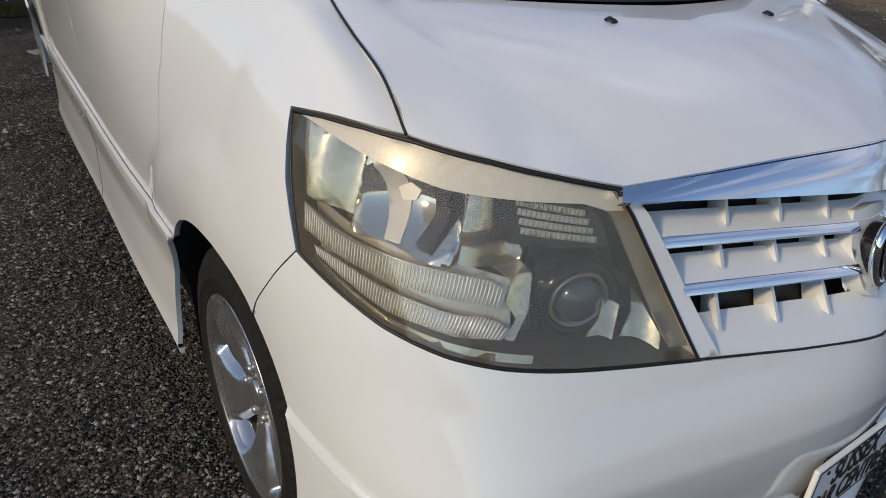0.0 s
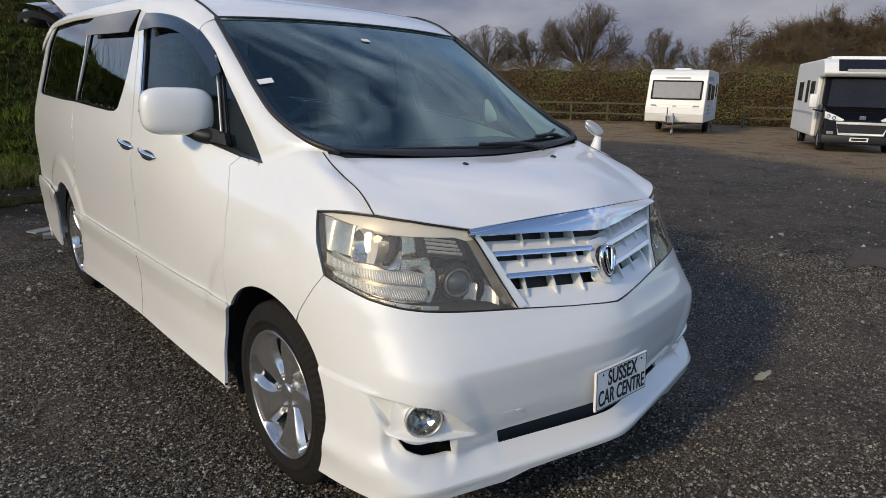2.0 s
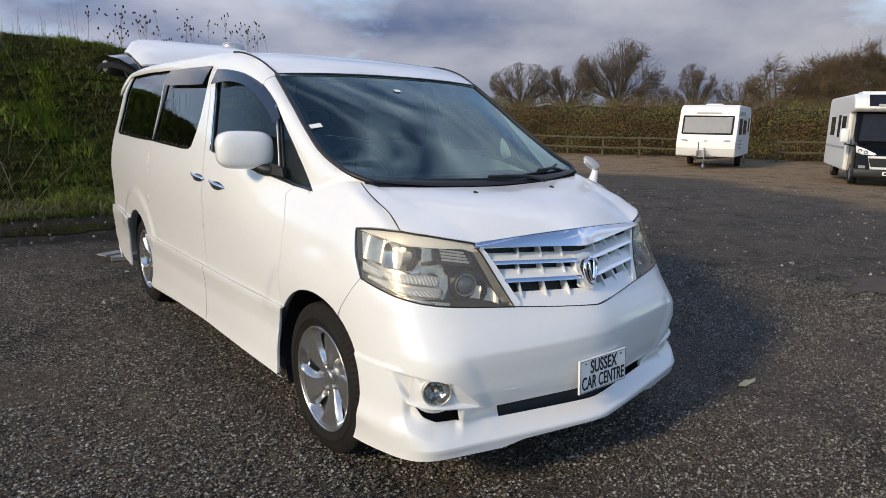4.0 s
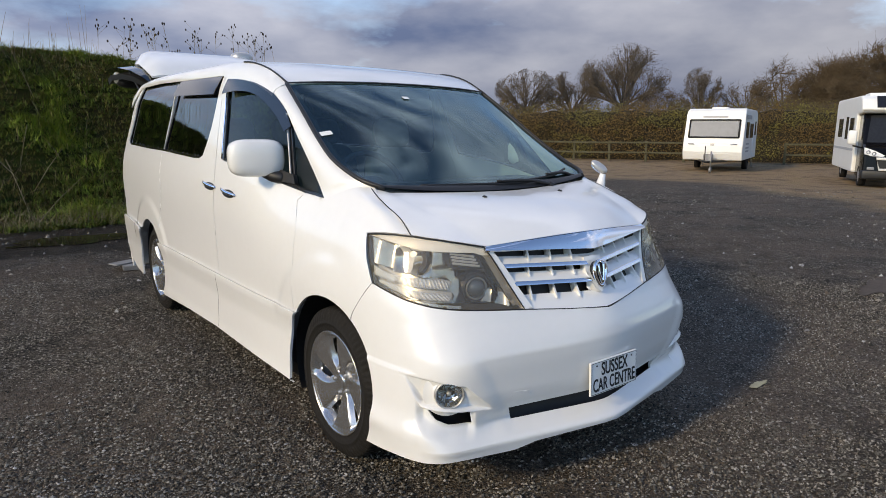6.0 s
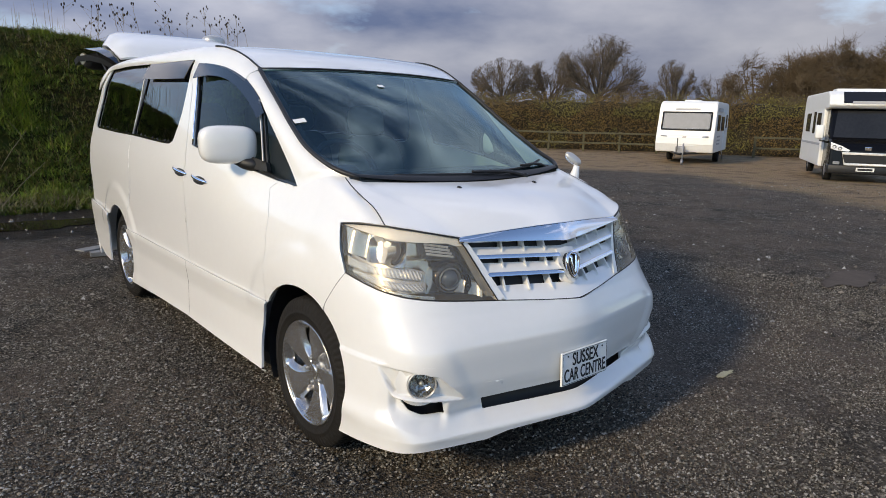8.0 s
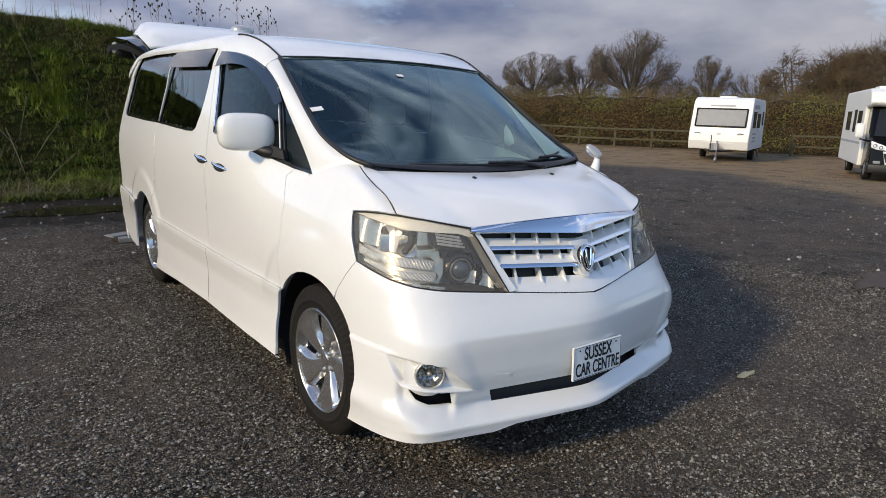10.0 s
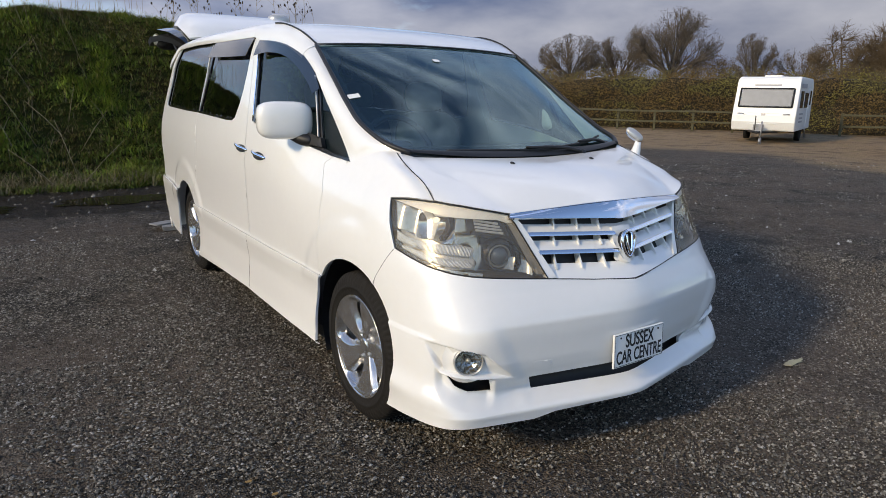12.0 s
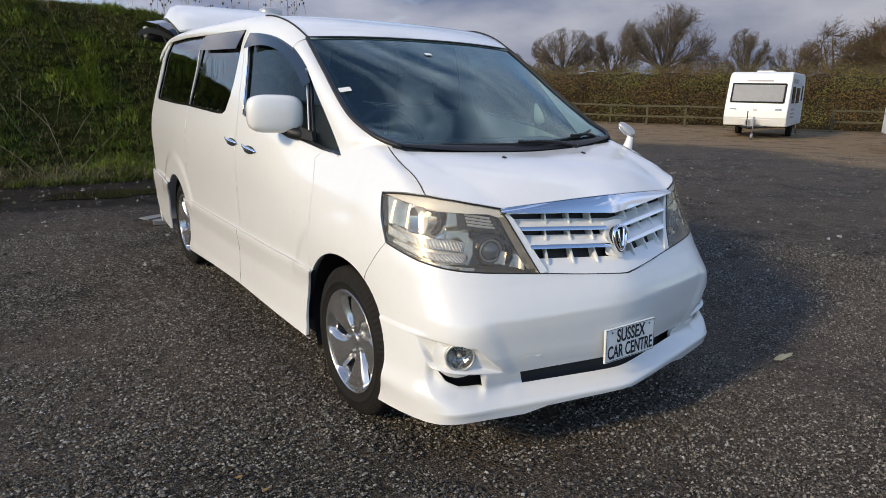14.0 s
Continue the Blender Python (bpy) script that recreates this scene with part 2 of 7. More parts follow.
def sheet(rows):
    """A sheet over rows of places."""
    a = np.array(rows, float)
    n, m = a.shape[:2]
    faces = [(i * m + j, i * m + j + 1, (i + 1) * m + j + 1, (i + 1) * m + j) for i in range(n - 1) for j in range(m - 1)]
    return [tuple(p) for p in a.reshape(-1, 3)], faces


def tube(points, radius, sides=8, closed=False):
    """A round bar along the points; radius may be a list."""
    p = [Vector(q) for q in points]
    r = radius if isinstance(radius, (list, tuple, np.ndarray)) else [radius] * len(p)
    verts, faces, up = [], [], None
    for i, q in enumerate(p):
        d = (p[(i + 1) % len(p)] if closed or i < len(p) - 1 else q) - (p[i - 1] if closed or i else q)
        d = d.normalized() if d.length > 1e-9 else Vector((0, 0, 1))
        if up is None:
            up = d.orthogonal().normalized()
        up = (up - d * up.dot(d)).normalized()
        side = d.cross(up)
        verts += [tuple(q + (up * math.cos(a) + side * math.sin(a)) * r[i]) for a in (2 * math.pi * k / sides for k in range(sides))]
    n = len(p)
    for i in range(n if closed else n - 1):
        j = (i + 1) % n
        faces += [(i * sides + k, i * sides + (k + 1) % sides, j * sides + (k + 1) % sides, j * sides + k) for k in range(sides)]
    if not closed:
        faces += [tuple(reversed(range(sides))), tuple((n - 1) * sides + k for k in range(sides))]
    return verts, faces


def block(x0, x1, y0, y1, z0, z1, round_by=0.0, seg=2, m=None):
    """A box with rounded edges."""
    bm = bmesh.new()
    bmesh.ops.create_cube(bm, size=1.0)
    for v in bm.verts:
        v.co = Vector(((x0 + x1) / 2 + v.co.x * (x1 - x0), (y0 + y1) / 2 + v.co.y * (y1 - y0), (z0 + z1) / 2 + v.co.z * (z1 - z0)))
    if round_by:
        bmesh.ops.bevel(bm, geom=bm.edges[:], offset=round_by, segments=seg, profile=0.5, affect="EDGES")
    if m:
        bm.transform(m)
    bm.verts.index_update()
    made = [tuple(v.co) for v in bm.verts], [tuple(v.index for v in f.verts) for f in bm.faces]
    bm.free()
    return made


def placed(made, m):
    return [tuple(m @ Vector(v)) for v in made[0]], made[1]


def lathe(profile, n=48, axis_x=True):
    """A turned shape from (along, radius) pairs; its axis is x."""
    verts = [(a, r * math.cos(t), r * math.sin(t)) for a, r in profile for t in (2 * math.pi * k / n for k in range(n))]
    faces = [(i * n + k, i * n + (k + 1) % n, (i + 1) * n + (k + 1) % n, (i + 1) * n + k) for i in range(len(profile) - 1) for k in range(n)]
    return verts, faces


def ease(a, b, x):
    t = np.clip((np.asarray(x, float) - a) / (b - a), 0, 1)
    return t * t * (3 - 2 * t)


# ---- the car's shape ----
def spline(ts, vs, t):
    """Smooth value at t of a curve through (ts, vs); straight on past its ends."""
    ts, vs, t = np.asarray(ts, float), np.asarray(vs, float), np.asarray(t, float)
    m = np.gradient(vs, ts, axis=0)
    i = np.clip(np.searchsorted(ts, t) - 1, 0, len(ts) - 2)
    h = ts[i + 1] - ts[i]
    s = np.clip((t - ts[i]) / h, 0, 1)
    over = t - np.clip(t, ts[0], ts[-1])
    wide = (...,) + (None,) * (vs.ndim - 1)
    slope = np.where((t < ts[0])[wide], m[0], m[-1])
    s, h, over = s[wide], h[wide], over[wide]
    a, b = 2 * s**3 - 3 * s**2 + 1, s**3 - 2 * s**2 + s
    c, d = -2 * s**3 + 3 * s**2, s**3 - s**2
    return a * vs[i] + b * h * m[i] + c * vs[i + 1] + d * h * m[i + 1] + over * slope


HEIGHTS = [0.18, 0.55, 0.80, 1.00, 1.12, 1.30, 1.50, 1.70, 1.80]
STATIONS = [0.0, 0.3, 0.8, 1.4, 2.6, 3.8]
HALF_WIDTH = np.array([
    [0.890, 0.882, 0.890, 0.893, 0.893, 0.870],
    [0.868, 0.872, 0.890, 0.897, 0.900, 0.875],
    [0.868, 0.880, 0.897, 0.905, 0.905, 0.880],
    [0.820, 0.842, 0.893, 0.907, 0.907, 0.880],
    [0.760, 0.790, 0.872, 0.895, 0.897, 0.870],
    [0.715, 0.740, 0.820, 0.855, 0.860, 0.830],
    [0.670, 0.690, 0.765, 0.805, 0.810, 0.780],
    [0.620, 0.640, 0.705, 0.750, 0.760, 0.730],
    [0.580, 0.600, 0.655, 0.700, 0.715, 0.690]])
NOSE_Z = [0.18, 0.240, 0.272, 0.282, 0.322, 0.384, 0.50, 0.590, 0.605, 0.625, 0.72, 0.85, 0.95, 1.016, 1.06]
NOSE_Y = [-0.822, -0.836, -0.838, -0.828, -0.782, -0.800, -0.812, -0.8165, -0.8150, -0.8075, -0.768, -0.705, -0.670, -0.650, -0.620]
SQUARE_Z = [0.2, 0.35, 0.48, 0.55, 0.62, 0.70, 0.80, 0.92, 1.1]
SQUARE = [26.0, 22.0, 18.0, 16.0, 13.0, 11.0, 10.0, 9.0, 7.6]


def half_width(y, z):
    y, z = np.broadcast_arrays(np.asarray(y, float), np.asarray(z, float))
    cols = spline(STATIONS, HALF_WIDTH.T, np.maximum(y, 0.0).reshape(-1))
    zf, zs = z.reshape(-1), np.asarray(HEIGHTS)
    m = np.gradient(cols, zs, axis=1)
    i = np.clip(np.searchsorted(zs, zf) - 1, 0, len(zs) - 2)
    k, h = np.arange(len(zf)), zs[i + 1] - zs[i]
    s = np.clip((zf - zs[i]) / h, 0, 1)
    out = (2 * s**3 - 3 * s**2 + 1) * cols[k, i] + (s**3 - 2 * s**2 + s) * h * m[k, i]
    out += (3 * s**2 - 2 * s**3) * cols[k, i + 1] + (s**3 - s**2) * h * m[k, i + 1]
    return out.reshape(y.shape)


def nose(z):
    return spline(NOSE_Z, NOSE_Y, z), spline(SQUARE_Z, SQUARE, z)


def prow(x, z):
    """How far the nose falls back from its middle line, which is more softly rounded below the grille."""
    soft = np.interp(z, [0.34, 0.46, 0.60, 0.715], [0.06, 0.17, 0.17, 0.06])
    return 0.221 * (np.hypot(x, soft) - soft)


def side_x(y, z):
    """Half width of the body at y, z, drawn in round the front corner."""
    y, z = np.broadcast_arrays(np.asarray(y, float), np.asarray(z, float))
    w = half_width(y, z)
    f0, p = nose(z)
    x = w * 0.9
    for _ in range(12):
        v = np.minimum(f0 + prow(x, z), -0.05)
        u = np.clip(-np.minimum(y, 0.0) / -v, 0, 0.999)
        x = 0.5 * x + 0.5 * w * (1 - u**2) ** (1 / p)
    return x


def front_xy(a, z):
    """The nose's outline at height z, met by the way at angle a from straight ahead."""
    a, z = np.broadcast_arrays(np.asarray(a, float), np.asarray(z, float))
    w = half_width(np.zeros(a.shape), z)
    f0, p = nose(z)
    sx, sy = np.sin(np.abs(a)), np.cos(a)
    lo, hi = np.full(a.shape, 0.2), np.full(a.shape, 1.4)
    for _ in range(40):
        r = (lo + hi) / 2
        x, y = r * sx, r * sy
        v = np.maximum(-f0 - prow(x, z), 0.05)
        out = (x / w) ** p + (y / v) ** 2 > 1
        hi, lo = np.where(out, r, hi), np.where(out, lo, r)
    return np.sign(a) * lo * sx, -lo * sy

# ---- the yard ----
def ground_z(x, y):
    """The yard falls a little towards the far hedge."""
    d = 0.8 * x + 0.6 * y
    return -0.44 * ease(6, 26, d)


def ground_material():
    m = bpy.data.materials.new("planings_and_mud")
    m.use_nodes = True
    n, l = m.node_tree.nodes, m.node_tree.links
    b = n["Principled BSDF"]
    b.inputs["Roughness"].default_value = 0.85
    b.inputs["Specular IOR Level"].default_value = 0.15
    where = n.new("ShaderNodeTexCoord")

    def noise_node(scale, detail=5, rough=0.55):
        k = n.new("ShaderNodeTexNoise")
        k.inputs["Scale"].default_value, k.inputs["Detail"].default_value, k.inputs["Roughness"].default_value = scale, detail, rough
        l.new(where.outputs["Object"], k.inputs["Vector"])
        return k.outputs["Fac"]

    def ramp(fac, *stops):
        k = n.new("ShaderNodeValToRGB")
        e = k.color_ramp.elements
        for i, (p, c) in enumerate(stops):
            el = e[i] if i < 2 else e.new(p)
            el.position, el.color = p, (*c, 1) if len(c) == 3 else c
        l.new(fac, k.inputs["Fac"])
        return k.outputs["Color"]

    def mix(fac, a, c, mode="MIX"):
        k = n.new("ShaderNodeMix")
        k.data_type, k.blend_type = "RGBA", mode
        l.new(fac, k.inputs["Factor"]) if not isinstance(fac, float) else setattr(k.inputs["Factor"], "default_value", fac)
        l.new(a, k.inputs["A"])
        l.new(c, k.inputs["B"])
        return k.outputs["Result"]

    cells = n.new("ShaderNodeTexVoronoi")
    cells.inputs["Scale"].default_value = 105.0
    l.new(where.outputs["Object"], cells.inputs["Vector"])
    grey = n.new("ShaderNodeSeparateColor")
    l.new(cells.outputs["Color"], grey.inputs["Color"])
    stones = ramp(grey.outputs["Red"], (0.0, (0.006, 0.006, 0.005)), (0.45, (0.038, 0.035, 0.030)), (0.86, (0.130, 0.121, 0.106)), (0.985, (0.36, 0.34, 0.31)))
    fine = ramp(noise_node(3.2, 9, 0.72), (0.34, (0.38, 0.38, 0.37)), (0.66, (1.66, 1.58, 1.46)))
    tarmac = mix(1.0, stones, fine, "MULTIPLY")
    patch = ramp(noise_node(0.55, 6, 0.65), (0.40, (0, 0, 0)), (0.58, (1, 1, 1)))
    brown = ramp(noise_node(38, 8, 0.7), (0.32, (0.056, 0.043, 0.034)), (0.68, (0.190, 0.150, 0.118)))
    half_brown = mix(0.72, tarmac, brown)
    near = mix(patch, tarmac, half_brown)
    # bare earth towards the hedge
    split = n.new("ShaderNodeSeparateXYZ")
    l.new(where.outputs["Object"], split.inputs["Vector"])
    along = n.new("ShaderNodeVectorMath")
    along.operation = "DOT_PRODUCT"
    along.inputs[1].default_value = (0.93, 0.30, 0)
    l.new(where.outputs["Object"], along.inputs[0])
    wob = n.new("ShaderNodeMath")
    wob.operation, wob.inputs[1].default_value = "MULTIPLY_ADD", 9.0
    l.new(noise_node(0.16, 4), wob.inputs[0])
    l.new(along.outputs["Value"], wob.inputs[2])
    far = n.new("ShaderNodeMapRange")
    far.inputs["From Min"].default_value, far.inputs["From Max"].default_value = 22.5, 25.0
    l.new(wob.outputs["Value"], far.inputs["Value"])
    skew = n.new("ShaderNodeVectorMath")
    skew.operation, skew.inputs[1].default_value = "DOT_PRODUCT", (0.76, -0.65, 0)
    l.new(where.outputs["Object"], skew.inputs[0])
    wob2 = n.new("ShaderNodeMath")
    wob2.operation, wob2.inputs[1].default_value = "MULTIPLY_ADD", 3.0
    l.new(noise_node(0.35, 6), wob2.inputs[0])
    l.new(skew.outputs["Value"], wob2.inputs[2])
    track = n.new("ShaderNodeMapRange")
    track.inputs["From Min"].default_value, track.inputs["From Max"].default_value = 8.7, 10.2
    l.new(wob2.outputs["Value"], track.inputs["Value"])
    both = n.new("ShaderNodeMath")
    both.operation = "MAXIMUM"
    l.new(far.outputs["Result"], both.inputs[0])
    l.new(track.outputs["Result"], both.inputs[1])
    earth = ramp(noise_node(1.1, 9, 0.68), (0.32, (0.105, 0.072, 0.047)), (0.52, (0.300, 0.208, 0.128)), (0.72, (0.195, 0.150, 0.070)))
    # wet, muddy ground under the bank
    band = n.new("ShaderNodeMapRange")
    band.inputs["From Min"].default_value, band.inputs["From Max"].default_value, band.inputs["To Max"].default_value = 4.4, 6.4, 0.42
    l.new(split.outputs["Y"], band.inputs["Value"])
    soak = n.new("ShaderNodeMath")
    soak.operation = "ADD"
    l.new(noise_node(0.8, 6, 0.6), soak.inputs[0])
    l.new(band.outputs["Result"], soak.inputs[1])
    inner = n.new("ShaderNodeMapRange")
    inner.inputs["From Min"].default_value, inner.inputs["From Max"].default_value = 4.5, 2.0
    l.new(split.outputs["X"], inner.inputs["Value"])
    held = n.new("ShaderNodeMath")
    held.operation = "MULTIPLY"
    l.new(soak.outputs["Value"], held.inputs[0])
    l.new(inner.outputs["Result"], held.inputs[1])
    wet = ramp(held.outputs["Value"], (0.66, (0, 0, 0)), (0.80, (1, 1, 1)))
    mud = ramp(noise_node(3.0, 6), (0.35, (0.012, 0.009, 0.006)), (0.65, (0.034, 0.024, 0.016)))
    l.new(mix(wet, mix(both.outputs["Value"], near, earth), mud), b.inputs["Base Color"])
    shine = n.new("ShaderNodeMapRange")
    shine.inputs["To Min"].default_value, shine.inputs["To Max"].default_value = 0.85, 0.38
    l.new(wet, shine.inputs["Value"])
    l.new(shine.outputs["Result"], b.inputs["Roughness"])
    high = n.new("ShaderNodeBump")
    high.inputs["Strength"].default_value, high.inputs["Distance"].default_value = 1.0, 0.016
    l.new(cells.outputs["Distance"], high.inputs["Height"])
    rough = n.new("ShaderNodeBump")
    rough.inputs["Strength"].default_value, rough.inputs["Distance"].default_value = 0.9, 0.055
    l.new(noise_node(9, 8), rough.inputs["Height"])
    l.new(high.outputs["Normal"], rough.inputs["Normal"])
    l.new(rough.outputs["Normal"], b.inputs["Normal"])
    return m


def land():
    xs = np.unique(np.r_[-2500, -600, -150, -60, np.linspace(-30, 60, 121), 100, 250, 800, 2500])
    ys = np.unique(np.r_[-2500, -600, -150, -60, np.linspace(-30, 60, 121), 100, 250, 800, 2500])
    rows = []
    for y in ys:
        z = ground_z(xs, np.full(len(xs), y))
        rows.append([(x, y, float(k) + (0.012 * noise.noise((x * 0.35, y * 0.35, 0)) if abs(x) < 30 and abs(y) < 30 else 0) - 0.006) for x, k in zip(xs, z)])
    return sheet(rows)


GROUND = ground_material()
ground = part("ground", land(), GROUND)
tagged(ground, "dark loose road planings with brown earthy patches", "ground", kind="structure")

GRASSY = material("rough_turf", (0.026, 0.036, 0.008), 0.95, second=(0.022, 0.017, 0.007), scale=1.6, bump=0.6, bump_scale=14, spec=0.05)


def bank_z(d):
    return 2.75 * ease(-0.3, 4.2, d) ** 1.05


def bank():
    """An earth bank behind the car that turns and runs on beside the yard."""
    line = through_points([(8.5, 9.4), (5, 8.7), (1, 8.3), (-3, 8.2), (-7, 7.4), (-9.5, 5.0), (-10.3, 1.0), (-10.6, -6), (-10.6, -16)], 150)
    d = np.gradient(line, axis=0)
    d /= np.linalg.norm(d, axis=1, keepdims=True)
    nrm = np.stack([d[:, 1], -d[:, 0]], 1)
    rows = []
    for k in np.r_[np.linspace(-0.3, 5, 34), 7, 10, 16]:
        row = []
        for i, (p, q) in enumerate(zip(line, nrm)):
            fall = (1 - ease(4.8, 8.2, p[0])) * (1 - 0.30 * ease(-7.5, -10.0, p[0]))
            x, y = p + q * k
            w = noise.noise((x * 0.7, y * 0.7, 3)) * 0.22 + noise.noise((x * 2.4, y * 2.4, 5)) * 0.08
            row.append((x, y, -0.03 + float(bank_z(k)) * fall + w * float(ease(0, 1.2, k))))
        rows.append(row)
    return sheet(rows)


bank_made = turned(bank(), (0, 20, -40))
bank_ob = part("grass_bank", bank_made, GRASSY)
tagged(bank_ob, "steep earth bank with rough tufted grass and dead stalks", "bank", kind="structure")

TWIG = material("bare_twig", (0.085, 0.065, 0.048), 0.9, vary=0.4, scale=3)
FENCE_WOOD = material("weathered_fence_timber", (0.082, 0.074, 0.038), 0.85, vary=0.4, scale=5, bump=0.3, bump_scale=50)
CARAVAN = material("white_caravan_panel", (0.78, 0.78, 0.76), 0.35, vary=0.05, scale=2)

hedge_line = through_points([(8, 53), (22.2, 34), (29.8, 22.6), (35.8, 13.4), (40, 6), (43, -8)], 160)

# ---- the people carrier ----
car = thing("people_carrier", (0, 1.5, 0), "pearl white people carrier with chrome grille and raised tailgate", "car")


def on_side(q, off=0.0):
    """Places on the right flank from (y, z); off: metres outward."""
    x = side_x(q[:, 0], q[:, 1]) + off
    for hub in (0.03, 2.9):
        d = np.hypot(q[:, 0] - hub, q[:, 1] - 0.36)
        x = x + 0.010 * (1 - ease(0.49, 0.56, d)) * ease(0.5, 0.62, q[:, 1]) * (ease(-0.15, 0.06, q[:, 0]) if hub < 1 else 1.0)
    return np.stack([-x, q[:, 0], q[:, 1]], 1)


TURN_R = 0.75


def on_front(q, off=0.0, dent=None):
    """Places on the nose from (angle x 0.75, z)."""
    a = -q[:, 0] / TURN_R
    x, y = front_xy(a, q[:, 1])
    r = np.hypot(x, y)
    d = off - (dent(x, y, q[:, 1]) if dent else 0.0)
    k = (r + d) / r
    return np.stack([x * k, y * k, q[:, 1]], 1)


def nose_poly(pairs):
    """(degrees, z) pairs as polygon points; positive angles lie on the car's right."""
    return [(radians(a) * TURN_R, z) for a, z in pairs]


def half_and_half(pairs):
    """A closed outline from its right half, listed from the middle round to the middle."""
    return nose_poly(pairs) + nose_poly([(-a, z) for a, z in reversed(pairs)])


ARCH_R, ARCH_Z = 0.366, 0.360


def arch(hub, z0, z1, front, n=14):
    """The wheel arch's edge from z0 to z1 as (y, z)."""
    a0 = math.asin((z0 - ARCH_Z) / ARCH_R)
    a1 = math.asin((z1 - ARCH_Z) / ARCH_R)
    s = -1 if front else 1
    return [(hub + s * ARCH_R * math.cos(t), ARCH_Z + ARCH_R * math.sin(t)) for t in np.linspace(a0, a1, n)]


def angle_of(y, z):
    return math.degrees(math.atan2(float(side_x(y, z)), -y))


# front bumper: outline, intake, lamp pockets
FRONT_ARCH = [(angle_of(y, z), z) for y, z in arch(0.03, 0.668, 0.202, True)]
WING_SEAM = [(-0.285, 0.842), (-0.251, 0.797), (-0.219, 0.752), (-0.184, 0.705)]
LAMP_BOTTOM = [(29.6, 0.749), (37.0, 0.758), (44.0, 0.767), (49.0, 0.774), (54.0, 0.783), (60.0, 0.799), (66.0, 0.822), (70.6, 0.841)]
bumper_half = [(0.0, 0.717), (15.0, 0.731)] + LAMP_BOTTOM[:-1] + [(angle_of(y, z), z) for y, z in WING_SEAM] + FRONT_ARCH + [(66.0, 0.207), (60.0, 0.216), (50.0, 0.226), (40.0, 0.222), (33.0, 0.219), (27.0, 0.238), (12.0, 0.244), (0.0, 0.244)]
intake = half_and_half([(0.0, 0.385), (20.0, 0.384), (34.6, 0.382), (33.6, 0.322), (18.0, 0.320), (0.0, 0.318)])
slot_r = nose_poly([(53.4, 0.412), (44.2, 0.396), (43.8, 0.345), (48.6, 0.352), (51.5, 0.376)])
slot_l = [(-u, z) for u, z in slot_r]
FOG_A, FOG_Z, FOG_R = 48.6, 0.476, 0.050
fog_hole = [(radians(FOG_A) * TURN_R + 0.045 * math.cos(t), FOG_Z + FOG_R * math.sin(t)) for t in np.linspace(0, 2 * math.pi, 29)[:-1]]
fog_hole_l = [(-u, z) for u, z in fog_hole]


def pocket(x, y, z):
    """How far the lamp pockets lie behind the bumper's face."""
    a = np.degrees(np.arctan2(np.abs(x), -y))
    top = np.interp(a, [39, 45, 52, 58.6], [0.404, 0.513, 0.535, 0.536])
    low = np.interp(a, [39, 45, 54.7, 58.6], [0.398, 0.412, 0.432, 0.532])
    span = np.clip((z - low) / np.maximum(top - low, 0.004), 0, 1)
    room = np.clip((top - low) / 0.10, 0, 1)
    upper = room * ease(0.0, 0.10, span) * (1 - ease(0.90, 1.0, span)) * (0.012 + 0.030 * (1 - span))
    floor = np.interp(a, [43.0, 48.6, 53.0, 55.5], [0.335, 0.345, 0.375, 0.410])
    lower = ease(42.5, 45.0, a) * ease(56.0, 54.0, a) * ease(low - 0.006, low - 0.012, z) * ease(floor - 0.055, floor, z) * 0.024
    line = 43.6 - (0.649 - z) * 27.0
    crease = 0.008 * ease(line + 2.0, line - 1.6, a) * ease(0.275, 0.29, z) * ease(0.66, 0.58, z)
    step = -0.008 * ease(0.552, 0.544, z) * ease(55, 59, a) * ease(0.2, 0.3, z)
    fill = -0.036 * np.exp(-((z - 0.325) / 0.040) ** 2) * ease(37, 47, a) * (1 - 0.55 * ease(52, 62, a))
    return upper + lower + crease + step + fill


patch_r = nose_poly([(38.0, 0.270), (38.0, 0.548), (50.0, 0.549), (60.5, 0.549), (60.5, 0.400), (60.5, 0.270), (50.0, 0.270)])
patch_l = [(-u, z) for u, z in patch_r]
bumper = part("front_bumper", turned(skin(half_and_half(bumper_half), lambda q: on_front(q, 0, pocket), 0.010, (intake, patch_r, patch_l), 0.0012)), PAINT, car, thick=0.012)
for outline, cuts in ((patch_r, (slot_r, fog_hole)), (patch_l, (slot_l, fog_hole_l))):
    part("lamp_pocket", turned(skin(outline, lambda q: on_front(q, 0, pocket), 0.0045, cuts)), PAINT, bumper, thick=0.006)
inside = half_and_half([(0.0, 0.66), (60.0, 0.66), (66.0, 0.50), (62.0, 0.25), (0.0, 0.25)])
part("intake_backing", turned(skin(inside, lambda q: on_front(q, -0.085), 0.05)), BLACK, bumper, thick=0.004)
